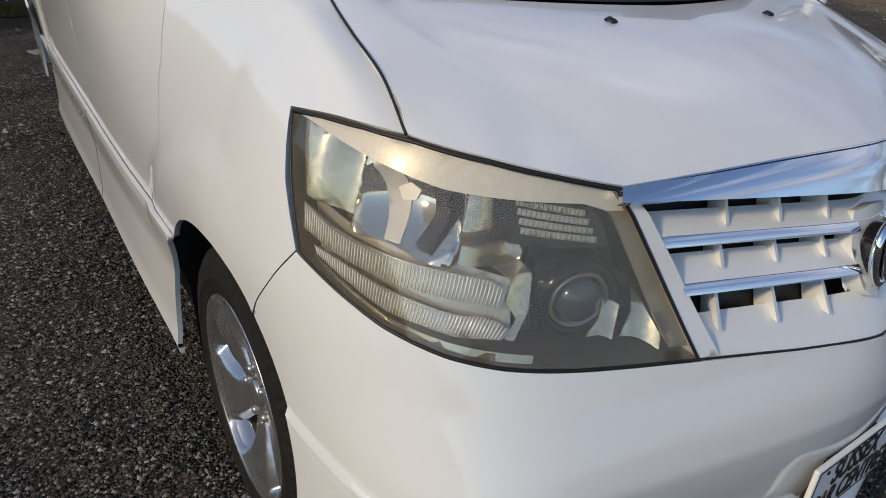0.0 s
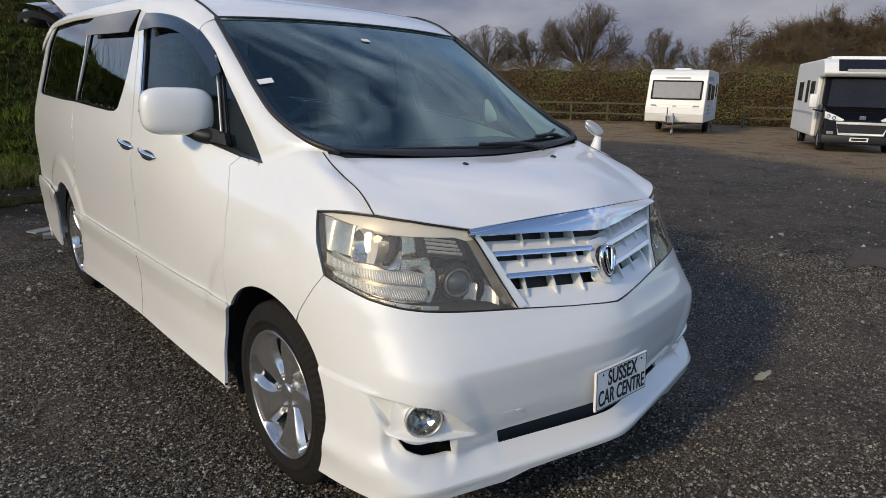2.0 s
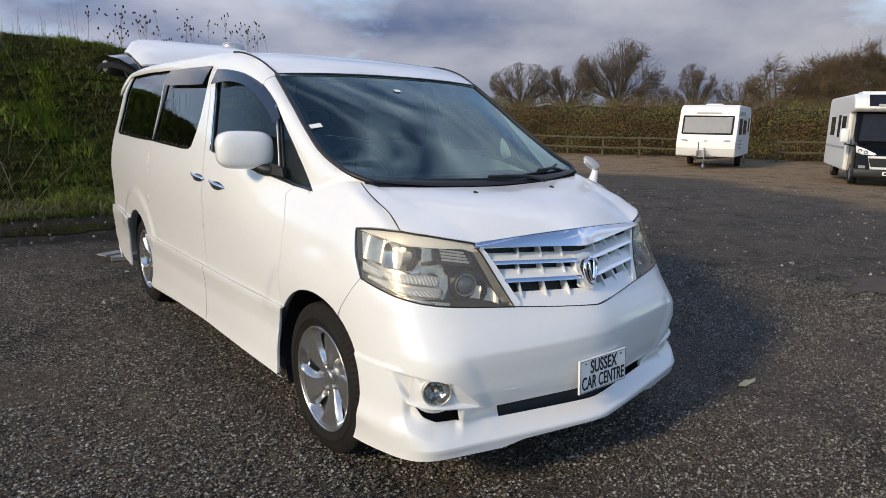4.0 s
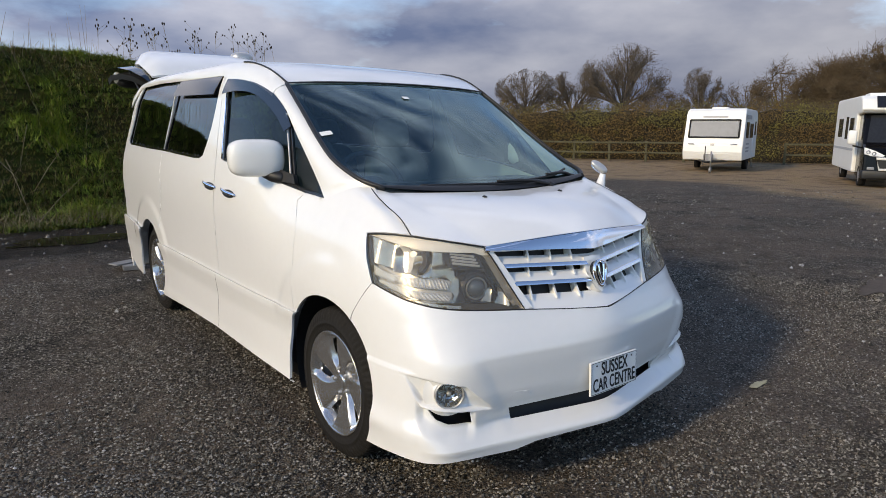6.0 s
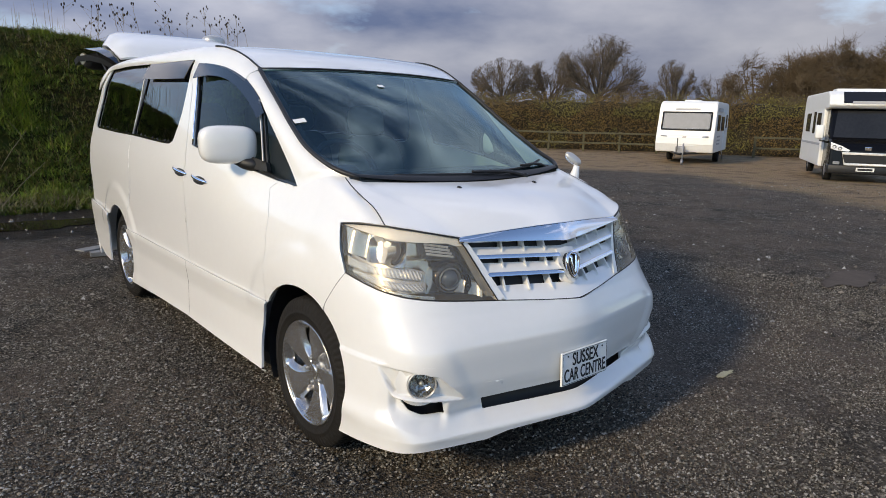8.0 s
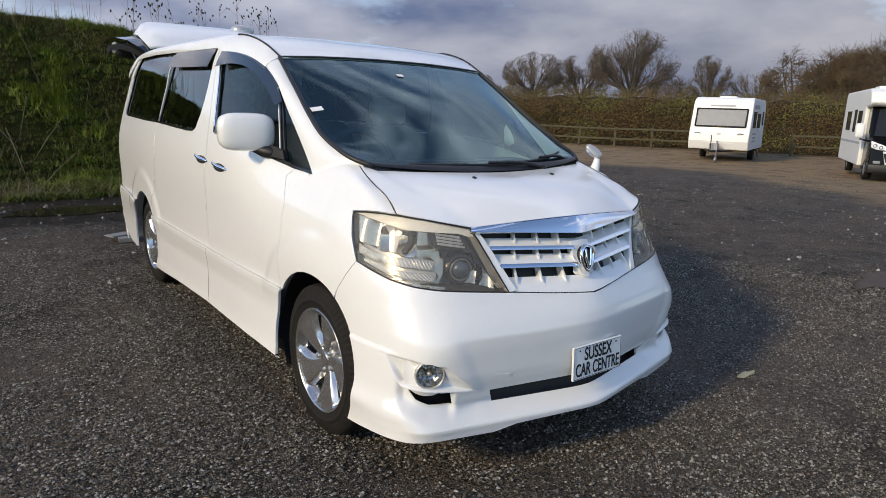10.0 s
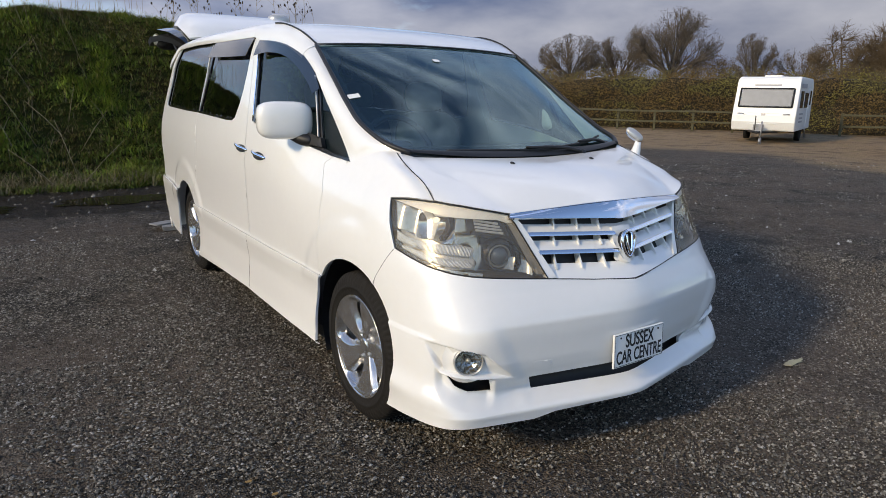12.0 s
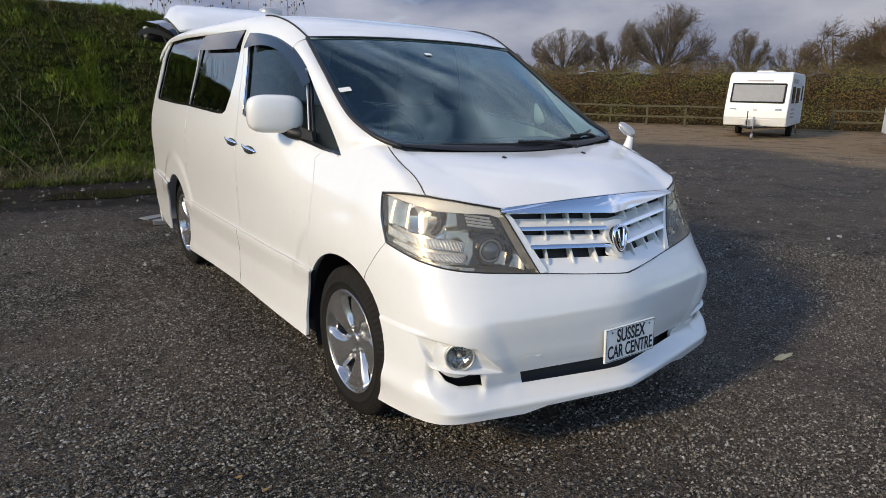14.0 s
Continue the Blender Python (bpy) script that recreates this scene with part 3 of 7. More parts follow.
for s in (1, -1):
    tow = nose_poly([(s * a, z) for a, z in [(28.6, 0.408), (33.6, 0.410), (33.8, 0.447), (33.2, 0.452), (28.8, 0.449), (28.4, 0.444)]])
    if s > 0:
        part("tow_eye_cover", turned(skin(tow, lambda q: on_front(q, 0.0008, pocket), 0.01)), PAINT, bumper, thick=0.004)
    # fog lamp
    ca = s * radians(FOG_A)
    fx, fy = (float(k) for k in front_xy(-ca, np.array(FOG_Z)))
    out = Vector((fx, fy, 0)).normalized()
    facing = Vector((out.x * 0.55, -0.85, 0.0)).normalized()
    centre = Vector((fx, fy, FOG_Z)) - out * 0.030
    m = Matrix.Translation(centre) @ facing.to_track_quat("X", "Z").to_matrix().to_4x4()
    fog = part("fog_lamp", placed(lathe([(-0.05, 0.02), (-0.035, 0.05), (0.006, 0.057), (0.012, 0.054), (0.010, 0.050), (-0.030, 0.044)], 36), m), SILVER, bumper, "chrome-rimmed round fog lamp")
    part("fog_surround", placed(lathe([(-0.002, 0.057), (-0.014, 0.064), (-0.022, 0.095)], 36), m), PAINT, fog)
    part("reflector", placed(lathe([(-0.032, 0.004), (-0.030, 0.016), (-0.022, 0.030), (-0.012, 0.040), (0.004, 0.049)], 13), m), FOG, fog, smooth=False)
    part("bulb", placed(lathe([(-0.034, 0.0), (-0.030, 0.008), (-0.004, 0.009), (0.0, 0.004), (0.001, 0.0)], 16), m), SILVER, fog)
    part("lens", placed(lathe([(0.008, 0.050), (0.013, 0.035), (0.016, 0.018), (0.017, 0.0)], 36), m), CLEAR, fog)

# headlights
LAMP = LAMP_BOTTOM + [(73.4, 0.925), (76.3, 1.020), (72.0, 1.027), (66.5, 1.030), (61.2, 1.029), (53.8, 1.019), (47.6, 1.005), (41.6, 0.988), (39.4, 0.950), (36.2, 0.886), (32.8, 0.816)]


def lamp_piece(pairs, off, step=0.015):
    return turned(skin(nose_poly(pairs), lambda q: on_front(q, off), step))


def lamp_tilted(pairs, off_out, off_in, step=0.012, bow=0.0):
    """A piece whose depth runs from off_out at its outer end to off_in at its inner."""
    a0, a1 = min(p[0] for p in pairs), max(p[0] for p in pairs)

    def surf(q):
        k = (np.degrees(q[:, 0] / TURN_R) - a0) / (a1 - a0)
        return on_front(q, off_in + (off_out - off_in) * k - bow * 4 * k * (1 - k))
    return turned(skin(nose_poly(pairs), surf, step))


def mould(a, z):
    """Depth of the lamp's moulded reflector behind the lens."""
    side = -0.012 - 0.040 * ease(74.5, 66.2, a) ** 0.8 - 0.006 * np.sin((a - 66) * 0.9)
    rho = np.clip(np.hypot((a - 60.6) / 6.2, (z - 0.938) / 0.062), 0, 1)
    dish = -0.020 - 0.052 * (1 - rho**2)
    wedge = -0.020 - 0.030 * ease(54.8, 51.0, a) - 0.016 * ease(0.925, 0.905, z)
    depth = np.where(a > 66.2, side, np.where(a > 55.2, dish, wedge))
    ridge = 0.026 * np.exp(-((a - 66.2) / 0.5) ** 2)
    return np.minimum(depth + np.where(a > 66.2, ridge, 0), -0.010)


def moulded(pairs, step=0.008, lift=0.0):
    return turned(skin(nose_poly(pairs), lambda q: on_front(q, mould(np.degrees(q[:, 0] / TURN_R), q[:, 1]) + lift), step))


def headlight():
    pieces = []
    rim = broken(nose_poly(LAMP), 0.02)
    wall = sheet([on_front(np.vstack([rim, rim[:1]]), o) for o in (-0.002, -0.05, -0.10)])
    pieces.append(("housing", join(wall, lamp_piece(LAMP, -0.10, 0.03)), LAMP_BROWN, 0.0, ""))
    band = [(75.9, 1.016), (72.0, 1.023), (66.5, 1.026), (61.2, 1.025), (53.8, 1.015), (47.6, 1.001), (42.2, 0.984), (40.4, 0.955), (42.2, 0.956), (44.8, 0.968), (53.2, 0.975), (57.4, 0.978), (65.6, 0.996), (72.0, 1.010)]
    pieces.append(("bezel", lamp_tilted(band, -0.010, -0.012), PALE, 0.004, "pale silver bezel along the top"))
    edge = [(41.6, 0.980), (39.6, 0.948), (36.4, 0.884), (33.2, 0.818), (30.6, 0.764), (33.0, 0.766), (35.6, 0.818), (38.4, 0.880), (41.4, 0.945), (42.8, 0.965)]
    pieces.append(("inner_trim", lamp_piece(edge, -0.014), TRIM, 0.004, ""))
    # one moulded reflector, in three silvered fields that meet at its ridges
    side_field = [(75.0, 1.009), (70.0, 1.004), (66.2, 0.997), (66.2, 0.945), (65.4, 0.912), (64.4, 0.892), (68.0, 0.897), (72.2, 0.914)]
    bowl_field = [(66.2, 0.997), (61.0, 0.989), (56.6, 0.981), (55.2, 0.978), (55.2, 0.880), (59.0, 0.882), (64.4, 0.892), (65.4, 0.912), (66.2, 0.945)]
    wedge_field = [(55.2, 0.978), (53.4, 0.975), (52.4, 0.940), (51.2, 0.914), (49.9, 0.888), (50.4, 0.862), (51.8, 0.872), (55.2, 0.880)]
    low_field = [(71.8, 0.910), (66.0, 0.890), (55.2, 0.880), (50.4, 0.864), (49.4, 0.790), (54.0, 0.786), (60.0, 0.797), (66.0, 0.822), (70.0, 0.845)]
    pieces.append(("side_reflector", moulded(side_field, 0.008), GOLD, 0.003, "yellowed side reflector"))
    pieces.append(("main_bowl", moulded(bowl_field, 0.006), BOWL, 0.003, "silvered main-beam bowl"))
    pieces.append(("wedge_reflector", moulded(wedge_field, 0.006), GOLD, 0.003, "yellowed reflector wedge"))
    pieces.append(("inner_reflector", lamp_tilted(low_field, -0.034, -0.044, 0.012), SMOKED, 0.003, "smoky silvered inner panel"))
    # pale strip on the bowl: its bright reflected streak, put in as colour
    pieces.append(("bowl_streak", moulded([(64.9, 0.992), (63.0, 0.990), (61.8, 0.945), (61.0, 0.890), (62.6, 0.892), (63.9, 0.940)], 0.006, 0.004), PALE, 0.002, "pale strip painted as the bowl's reflected streak"))
    # dark strip on the bowl: its shaded half, put in as colour
    pieces.append(("bowl_shade", moulded([(59.2, 0.966), (57.8, 0.972), (57.2, 0.930), (57.8, 0.895), (59.4, 0.896), (58.6, 0.930)], 0.006, 0.012), DIM, 0.003, ""))
    pieces.append(("bowl_cap", lamp_tilted([(62.0, 0.964), (60.8, 0.974), (59.6, 0.968), (59.9, 0.955), (61.2, 0.950)], -0.026, -0.022), PALE, 0.005, ""))
    side = [(53.4, 0.974), (44.4, 0.960), (42.4, 0.936), (41.3, 0.904), (46.0, 0.906), (51.2, 0.914), (52.4, 0.940)]
    pieces.append(("side_lamp", lamp_tilted(side, -0.030, -0.026), DIM, 0.003, ""))
    for k in range(4):
        z = 0.914 + 0.0118 * k
        strip = [(50.2 + 0.3 * k, z + 0.013), (42.8 + 0.55 * k, z - 0.002), (42.8 + 0.55 * k, z + 0.006), (50.2 + 0.3 * k, z + 0.021)]
        pieces.append(("side_lamp_rib", lamp_tilted(strip, -0.026, -0.022, 0.008), SILVER, 0.003, ""))
        ribs = []
        for f in np.linspace(0.04, 0.96, 15):
            a = strip[0][0] + (strip[1][0] - strip[0][0]) * f
            z0 = strip[0][1] + (strip[1][1] - strip[0][1]) * f
            line = np.array(nose_poly([(a, z0 + 0.0006), (a, z0 + 0.0072)]))
            ribs.append(tube(on_front(line, -0.0255 + 0.004 * f), 0.0014, 4))
        pieces.append(("side_lamp_teeth", join(*ribs), SILVER, 0.0, ""))
    upper = [(71.9, 0.908), (67.6, 0.890), (61.3, 0.880), (55.9, 0.877), (51.8, 0.870), (50.4, 0.860), (50.6, 0.837), (53.4, 0.841), (60.8, 0.847), (67.0, 0.858), (71.4, 0.872)]
    lower = [(69.6, 0.857), (66.0, 0.852), (60.6, 0.838), (55.2, 0.827), (50.5, 0.821), (49.4, 0.811), (50.0, 0.798), (54.8, 0.802), (60.3, 0.810), (65.3, 0.830), (69.0, 0.846)]
    for pairs in (upper, lower):
        pieces.append(("indicator_strip", lamp_tilted(pairs, -0.012, -0.022), STRIP, 0.003, "clear ribbed indicator strip"))
        top, low = np.array(pairs[:6]), np.array(pairs[6:][::-1])
        n = 64
        tops, lows = through_points(top, n), through_points(low, n)
        ribs = []
        for j in range(1, n - 1):
            line = np.array([tops[j] * (1 - k) + lows[j] * k for k in (0.06, 0.36, 0.64, 0.94)])
            kk = (line[:, 0] - min(p[0] for p in pairs)) / (max(p[0] for p in pairs) - min(p[0] for p in pairs))
            ribs.append(tube(on_front(np.array(nose_poly(line)), -0.0215 + 0.010 * np.clip(kk, 0, 1)), 0.0011, 4))
        pieces.append(("strip_ribs", join(*ribs), RIBBED, 0.0, ""))
    bottom = [(69.4, 0.838), (66.0, 0.820), (60.0, 0.795), (54.0, 0.781), (47.0, 0.772), (47.0, 0.782), (54.0, 0.792), (60.0, 0.803), (66.0, 0.826)]
    pieces.append(("lower_trim", lamp_piece(bottom, -0.016), GOLD, 0.003, ""))
    post = [(51.9, 0.888), (50.0, 0.889), (48.5, 0.868), (48.2, 0.822), (49.0, 0.785), (49.8, 0.788), (49.2, 0.812), (50.4, 0.836), (50.2, 0.862)]
    pieces.append(("post", lamp_tilted(post, -0.018, -0.045, bow=0.010), GOLD, 0.003, ""))
    back = [(49.6, 0.895), (41.0, 0.880), (34.0, 0.775), (42.0, 0.772), (49.6, 0.780)]
    pieces.append(("projector_well", lamp_piece(back, -0.085, 0.03), GLOSS_BLACK, 0.003, ""))
    # projector
    pa, pz = 43.6, 0.833
    bx, by = (float(k) for k in front_xy(np.array(-radians(pa)), np.array(pz)))
    at = Vector((bx, by, pz))
    out = Vector((bx * 0.35, by, 0)).normalized()
    m = Matrix.Translation(at - Vector((bx, by, 0)).normalized() * 0.040) @ out.to_track_quat("X", "Z").to_matrix().to_4x4()
    pieces.append(("projector_shroud", placed(lathe([(-0.045, 0.066), (0.0, 0.060), (0.008, 0.054), (0.004, 0.047), (-0.006, 0.044)], 40), m), GLOSS_BLACK, 0.0, ""))
    pieces.append(("projector_ring", placed(lathe([(-0.010, 0.046), (0.004, 0.044), (0.006, 0.040), (-0.004, 0.037)], 40), m), DARK_ALLOY, 0.0, ""))
    pieces.append(("projector_bowl", placed(lathe([(-0.004, 0.058), (-0.014, 0.056), (-0.020, 0.047)], 9), m), GLOSS_BLACK, 0.0, ""))
    pieces.append(("projector_lens", placed(lathe([(-0.006, 0.036), (0.006, 0.033), (0.014, 0.026), (0.020, 0.014), (0.022, 0.0)], 40), m), LENS_DARK, 0.0, "dark round projector lens"))
    corner = [(37.6, 0.836), (36.0, 0.812), (34.2, 0.782), (34.2, 0.762), (38.4, 0.772), (37.2, 0.800)]
    pieces.append(("corner_reflector", lamp_tilted(corner, -0.05, -0.020, bow=0.014), GOLD, 0.003, ""))
    pieces.append(("corner_reflector", lamp_tilted([(41.0, 0.832), (39.3, 0.828), (39.6, 0.783), (42.3, 0.790), (41.2, 0.806)], -0.030, -0.022, bow=0.010), GOLD, 0.003, ""))
    pieces.append(("hood_over_projector", lamp_tilted([(48.4, 0.882), (44.0, 0.880), (39.4, 0.872), (38.4, 0.850), (40.6, 0.858), (44.2, 0.868), (47.8, 0.866)], -0.030, -0.022), BLACK, 0.004, ""))
    pieces.append(("lens", lamp_piece(shrink_pairs(LAMP, 0.004), 0.0, 0.02), HAZY, 0.0, "weathered clear lens"))
    seal = broken(nose_poly(shrink_pairs(LAMP, 0.001)), 0.015)
    pieces.append(("seal", tube(on_front(seal, -0.001), 0.0026, 6, True), BLACK, 0.0, ""))
    return pieces


def shrink_pairs(pairs, d):
    p = shrunk(np.array(nose_poly(pairs)), d)
    return [(math.degrees(u / TURN_R), z) for u, z in p]


lamp_parts = headlight()
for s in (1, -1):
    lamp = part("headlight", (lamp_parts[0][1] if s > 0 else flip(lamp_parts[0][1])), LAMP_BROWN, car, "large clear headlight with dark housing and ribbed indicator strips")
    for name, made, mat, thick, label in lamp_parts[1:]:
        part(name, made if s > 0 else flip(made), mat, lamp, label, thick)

# grille
GRILLE_EDGE_Z = [0.74, 0.752, 0.816, 0.886, 0.950, 0.988, 1.02]
GRILLE_EDGE_A = [28.8, 29.4, 32.5, 35.9, 39.0, 41.3, 43.0]
grille = part("grille", turned(skin(half_and_half([(0.0, 0.722), (15.0, 0.735), (29.0, 0.753), (35.0, 0.870), (40.6, 0.980), (24.0, 0.990), (0.0, 1.000)]), lambda q: on_front(q, -0.060), 0.04)), BLACK, car, "white barred grille with chrome strips", thick=0.004)


def grille_bar(top_z, low_z, top_off, low_off, rise=0.020, inset=0.0, rows=4, half=None, bulge=0.0):
    """A bar right across the grille; its two edges at heights and depths of their own."""
    out = []
    for k in np.linspace(0, 1, rows):
        z0 = top_z + (low_z - top_z) * k
        edge = np.interp(z0 + rise * 0.9, GRILLE_EDGE_Z, GRILLE_EDGE_A) - inset
        a = np.radians(np.linspace(-edge, edge, 61)) if half is None else np.radians(np.linspace(half[0] * edge, half[1] * edge, 31))
        z = z0 + rise * np.minimum(np.abs(np.degrees(a)) / 34, 1.2)
        q = np.stack([a * TURN_R, z], 1)
        out.append(on_front(q, top_off + (low_off - top_off) * k + bulge * 4 * k * (1 - k)))
    return turned(sheet(out), (0, 0.4, 0.87))


# top chrome strip with a shallow prow
def chrome_strip():
    rows = []
    for k in np.linspace(0, 1, 7):
        a = np.linspace(-41.2, 41.2, 83)
        h = np.abs(a) / 41.2
        top, low = 1.0175 - 0.0265 * h**1.5, 0.950 + 0.027 * h
        z = top + (low - top) * k
        q = np.stack([np.radians(a) * TURN_R, z], 1)
        rows.append(on_front(q, -0.003 + 0.020 * k + 0.003 * math.sin(math.pi * k)))
    return turned(sheet(rows), (0, 0.4, 0.9))


part("chrome_strip", chrome_strip(), CHROME, grille, "broad chrome strip under the bonnet edge", thick=0.012)
for zt, zl in ((0.921, 0.898), (0.861, 0.832)):
    part("slat", grille_bar(zt, zl, -0.030, -0.003), PAINT, grille, "white slat", thick=0.005)
    for side in (-1, 1):
        part("chrome_bar", grille_bar(zl - 0.001, zl - 0.014, -0.003, 0.002, inset=1.6, half=(side * 0.10, side * 1.0), bulge=0.002), CHROME, grille, "slim chrome bar", thick=0.008)
seam_line = nose_poly([(-29.6, 0.7505), (-15.0, 0.7325), (0.0, 0.7185), (15.0, 0.7325), (29.6, 0.7505)])
part("bumper_seam", tube(on_front(broken(seam_line, 0.015, False), -0.0005), 0.0020, 6), BLACK, grille)
part("lower_panel", grille_bar(0.777, 0.719, -0.030, 0.0, rows=9, bulge=0.004), PAINT, grille, "white lower edge", thick=0.006)
# upright fins and side cheeks
for z0, z1 in ((0.955, 0.917), (0.884, 0.858), (0.816, 0.774)):
    for a in (-27, -18, -9, 9, 18, 27):
        rise = 0.020 * abs(a) / 34
        q = np.array([[radians(a) * TURN_R, z0 + rise], [radians(a) * TURN_R, z1 + rise - 0.012]])
        f, b = on_front(q, -0.020), on_front(q, -0.058)
        w = 0.0038
        verts = [tuple(np.array(p) + np.array((dx, 0, 0))) for dx in (-w, w) for p in (f[0], f[1] + np.array((0, -0.012, 0)), b[1], b[0])]
        part("fin", (verts, [(0, 1, 2, 3), (7, 6, 5, 4), (0, 4, 5, 1), (1, 5, 6, 2), (2, 6, 7, 3), (3, 7, 4, 0)]), PAINT, grille, smooth=False)
cheek = [(29.6, 0.752), (32.6, 0.816), (36.0, 0.886), (39.2, 0.950), (41.4, 0.986), (40.2, 0.985), (37.6, 0.950), (34.0, 0.886), (30.4, 0.816), (27.0, 0.751)]
for s in (1, -1):
    part("cheek", turned(skin(nose_poly([(s * a, z) for a, z in cheek]), lambda q: on_front(q, -0.001), 0.012)), PAINT, grille, thick=0.03)
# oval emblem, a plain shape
oval = [(0.034 * math.cos(t) * (1 + 0.30 * math.sin(t)), 0.0, 0.052 * math.sin(t)) for t in np.linspace(0, 2 * math.pi, 41)[:-1]]
em = Matrix.Translation((0, -0.722, 0.850)) @ Matrix.Rotation(radians(-9), 4, "X")
emblem = part("emblem", placed(tube(oval, 0.008, 10, True), em), CHROME, grille, "oval chrome emblem")
part("emblem_backing", placed(([(x * 0.95, 0.006, z * 0.95) for x, _, z in oval], [tuple(range(40))]), em), GLOSS_BLACK, emblem, thick=0.02)
for pts in ([(-0.016, -0.006, 0.040), (-0.015, -0.008, 0.0), (-0.002, -0.008, -0.040)], [(0.015, -0.006, 0.042), (0.012, -0.008, 0.01), (0.003, -0.008, -0.038)]):
    part("emblem_stroke", placed(tube(through_points(pts, 9), 0.0062, 8), em), CHROME, emblem)
part("emblem_mount", turned(skin(half_and_half([(0.0, 0.92), (4.4, 0.915), (4.6, 0.86), (2.4, 0.79), (0.0, 0.775)]), lambda q: on_front(q, -0.004), 0.012)), PAINT, grille, thick=0.03)

# bonnet
def across(points, n=45):
    """A curve right across the car from its left half, given from the middle out."""
    p = [(-x, y, z) for x, y, z in reversed(points)] + list(points)[1:]
    return through_points(p, n)


def bonnet_row(mid, fold, edge, crown, n=16):
    """Half of a line across the bonnet: gently crowned to its fold, then straighter to the wing."""
    mid, fold, edge = (np.array(k, float) for k in (mid, fold, edge))
    t = np.linspace(0, 1, n)[:, None]
    inner = mid + (fold - mid) * np.concatenate([t, t**1.8, t**2.0], 1) + np.array((0, 0, crown)) * (t * (1 - t))
    u = np.linspace(0, 1, 12)[1:, None]
    outer = fold + (edge - fold) * u + np.array((0, 0, 0.010)) * (u * (1 - u))
    half = np.concatenate([inner, outer])
    return np.concatenate([half[:0:-1] * np.array((-1, 1, 1)), half])


def bonnet_front():
    """The bonnet's front edge, along the chrome strip and then the lamps."""
    a = np.r_[np.linspace(0, 41.2, 16), np.linspace(41.2, 61.8, 12)[1:]]
    z = np.r_[1.0185 - 0.0265 * (a[:16] / 41.2) ** 1.5, np.interp(a[16:], [41.2, 47.6, 53.8, 61.8], [0.992, 1.0095, 1.0235, 1.0345])]
    half = on_front(np.stack([np.radians(a) * TURN_R, z], 1), -0.002) * np.array((-1, 1, 1))
    return np.concatenate([half[:0:-1] * np.array((-1, 1, 1)), half])


# rows from the grille back to the scuttle: middle, fold and wing edge
bonnet_rows = [
    bonnet_front(),
    bonnet_row((0.0, -0.520, 1.078), (0.520, -0.428, 1.054), (0.700, -0.320, 1.071), 0.014),
    bonnet_row((0.0, -0.360, 1.124), (0.568, -0.272, 1.107), (0.695, -0.200, 1.115), 0.016),
    bonnet_row((0.0, -0.185, 1.148), (0.618, -0.082, 1.164), (0.675, -0.030, 1.178), 0.008)]


def bonnet_sheet(m=25):
    return turned(sheet(spline(np.linspace(0, 1, 4), np.array(bonnet_rows), np.linspace(0, 1, m))))


bonnet = part("bonnet", bonnet_sheet(), PAINT, car, thick=0.015)
for s in (-1, 1):
    nz = Matrix.Translation((s * 0.24, -0.265, 1.136))
    part("washer_nozzle", placed(lathe([(-0.012, 0.0), (-0.010, 0.008), (0.004, 0.011), (0.012, 0.006), (0.013, 0.0)], 12), nz @ Matrix.Rotation(radians(-25), 4, "Y") @ Matrix.Rotation(radians(90), 4, "Z")), BLACK, bonnet)

# dark shut lines round the bonnet
for s in (-1, 1):
    line = [tuple(bonnet_rows[0][-1] + np.array((0.002, 0, -0.001))), (0.7000, -0.290, 1.083), (0.6935, -0.185, 1.121), (0.686, -0.105, 1.150), (0.674, -0.030, 1.180)]
    part("bonnet_seam", tube(through_points([(s * x, y, z) for x, y, z in line], 30), 0.0022, 6), BLACK, bonnet)
part("bonnet_seam", tube([(x, y - 0.001, z - 0.004) for x, y, z in bonnet_rows[0]], 0.0018, 6), BLACK, bonnet)

# windscreen
SCREEN_EDGE = [(0.625, -0.070, 1.180), (0.677, -0.006, 1.203), (0.703, 0.124, 1.248), (0.713, 0.225, 1.294), (0.705, 0.366, 1.374), (0.690, 0.518, 1.471), (0.676, 0.667, 1.566), (0.659, 0.808, 1.653)]


def screen_row(k, grow=0.0, n=41):
    """The windscreen's curve across the car at share k of its height."""
    e = through_points(SCREEN_EDGE, 41)
    j = spline(np.linspace(0, 1, 41), e, np.array([k]))[0]
    mid = np.array([0.0, -0.165 + 0.925 * k - 0.020 * math.sin(math.pi * k), 1.148 + 0.524 * k + 0.028 * math.sin(math.pi * k)])
    t = np.linspace(-1, 1, n)
    side = np.abs(t) ** 2.3
    x = t * (j[0] + grow)
    return np.stack([x, mid[1] + (j[1] - mid[1]) * side, mid[2] + (j[2] - mid[2]) * side], 1)


for s in (-1, 1):
    part("screen_moulding", tube(through_points([(s * (x + 0.004), y, z + 0.002) for x, y, z in SCREEN_EDGE], 40), 0.011, 8), BLACK, car)
part("top_moulding", tube([tuple(p + np.array((0, -0.002, 0.004))) for p in screen_row(1.0)], 0.006, 6), BLACK, car)
screen = part("windscreen", turned(sheet([screen_row(k) for k in np.linspace(0, 1, 31)])), SCREEN, car, "tinted curved windscreen reflecting clouds")
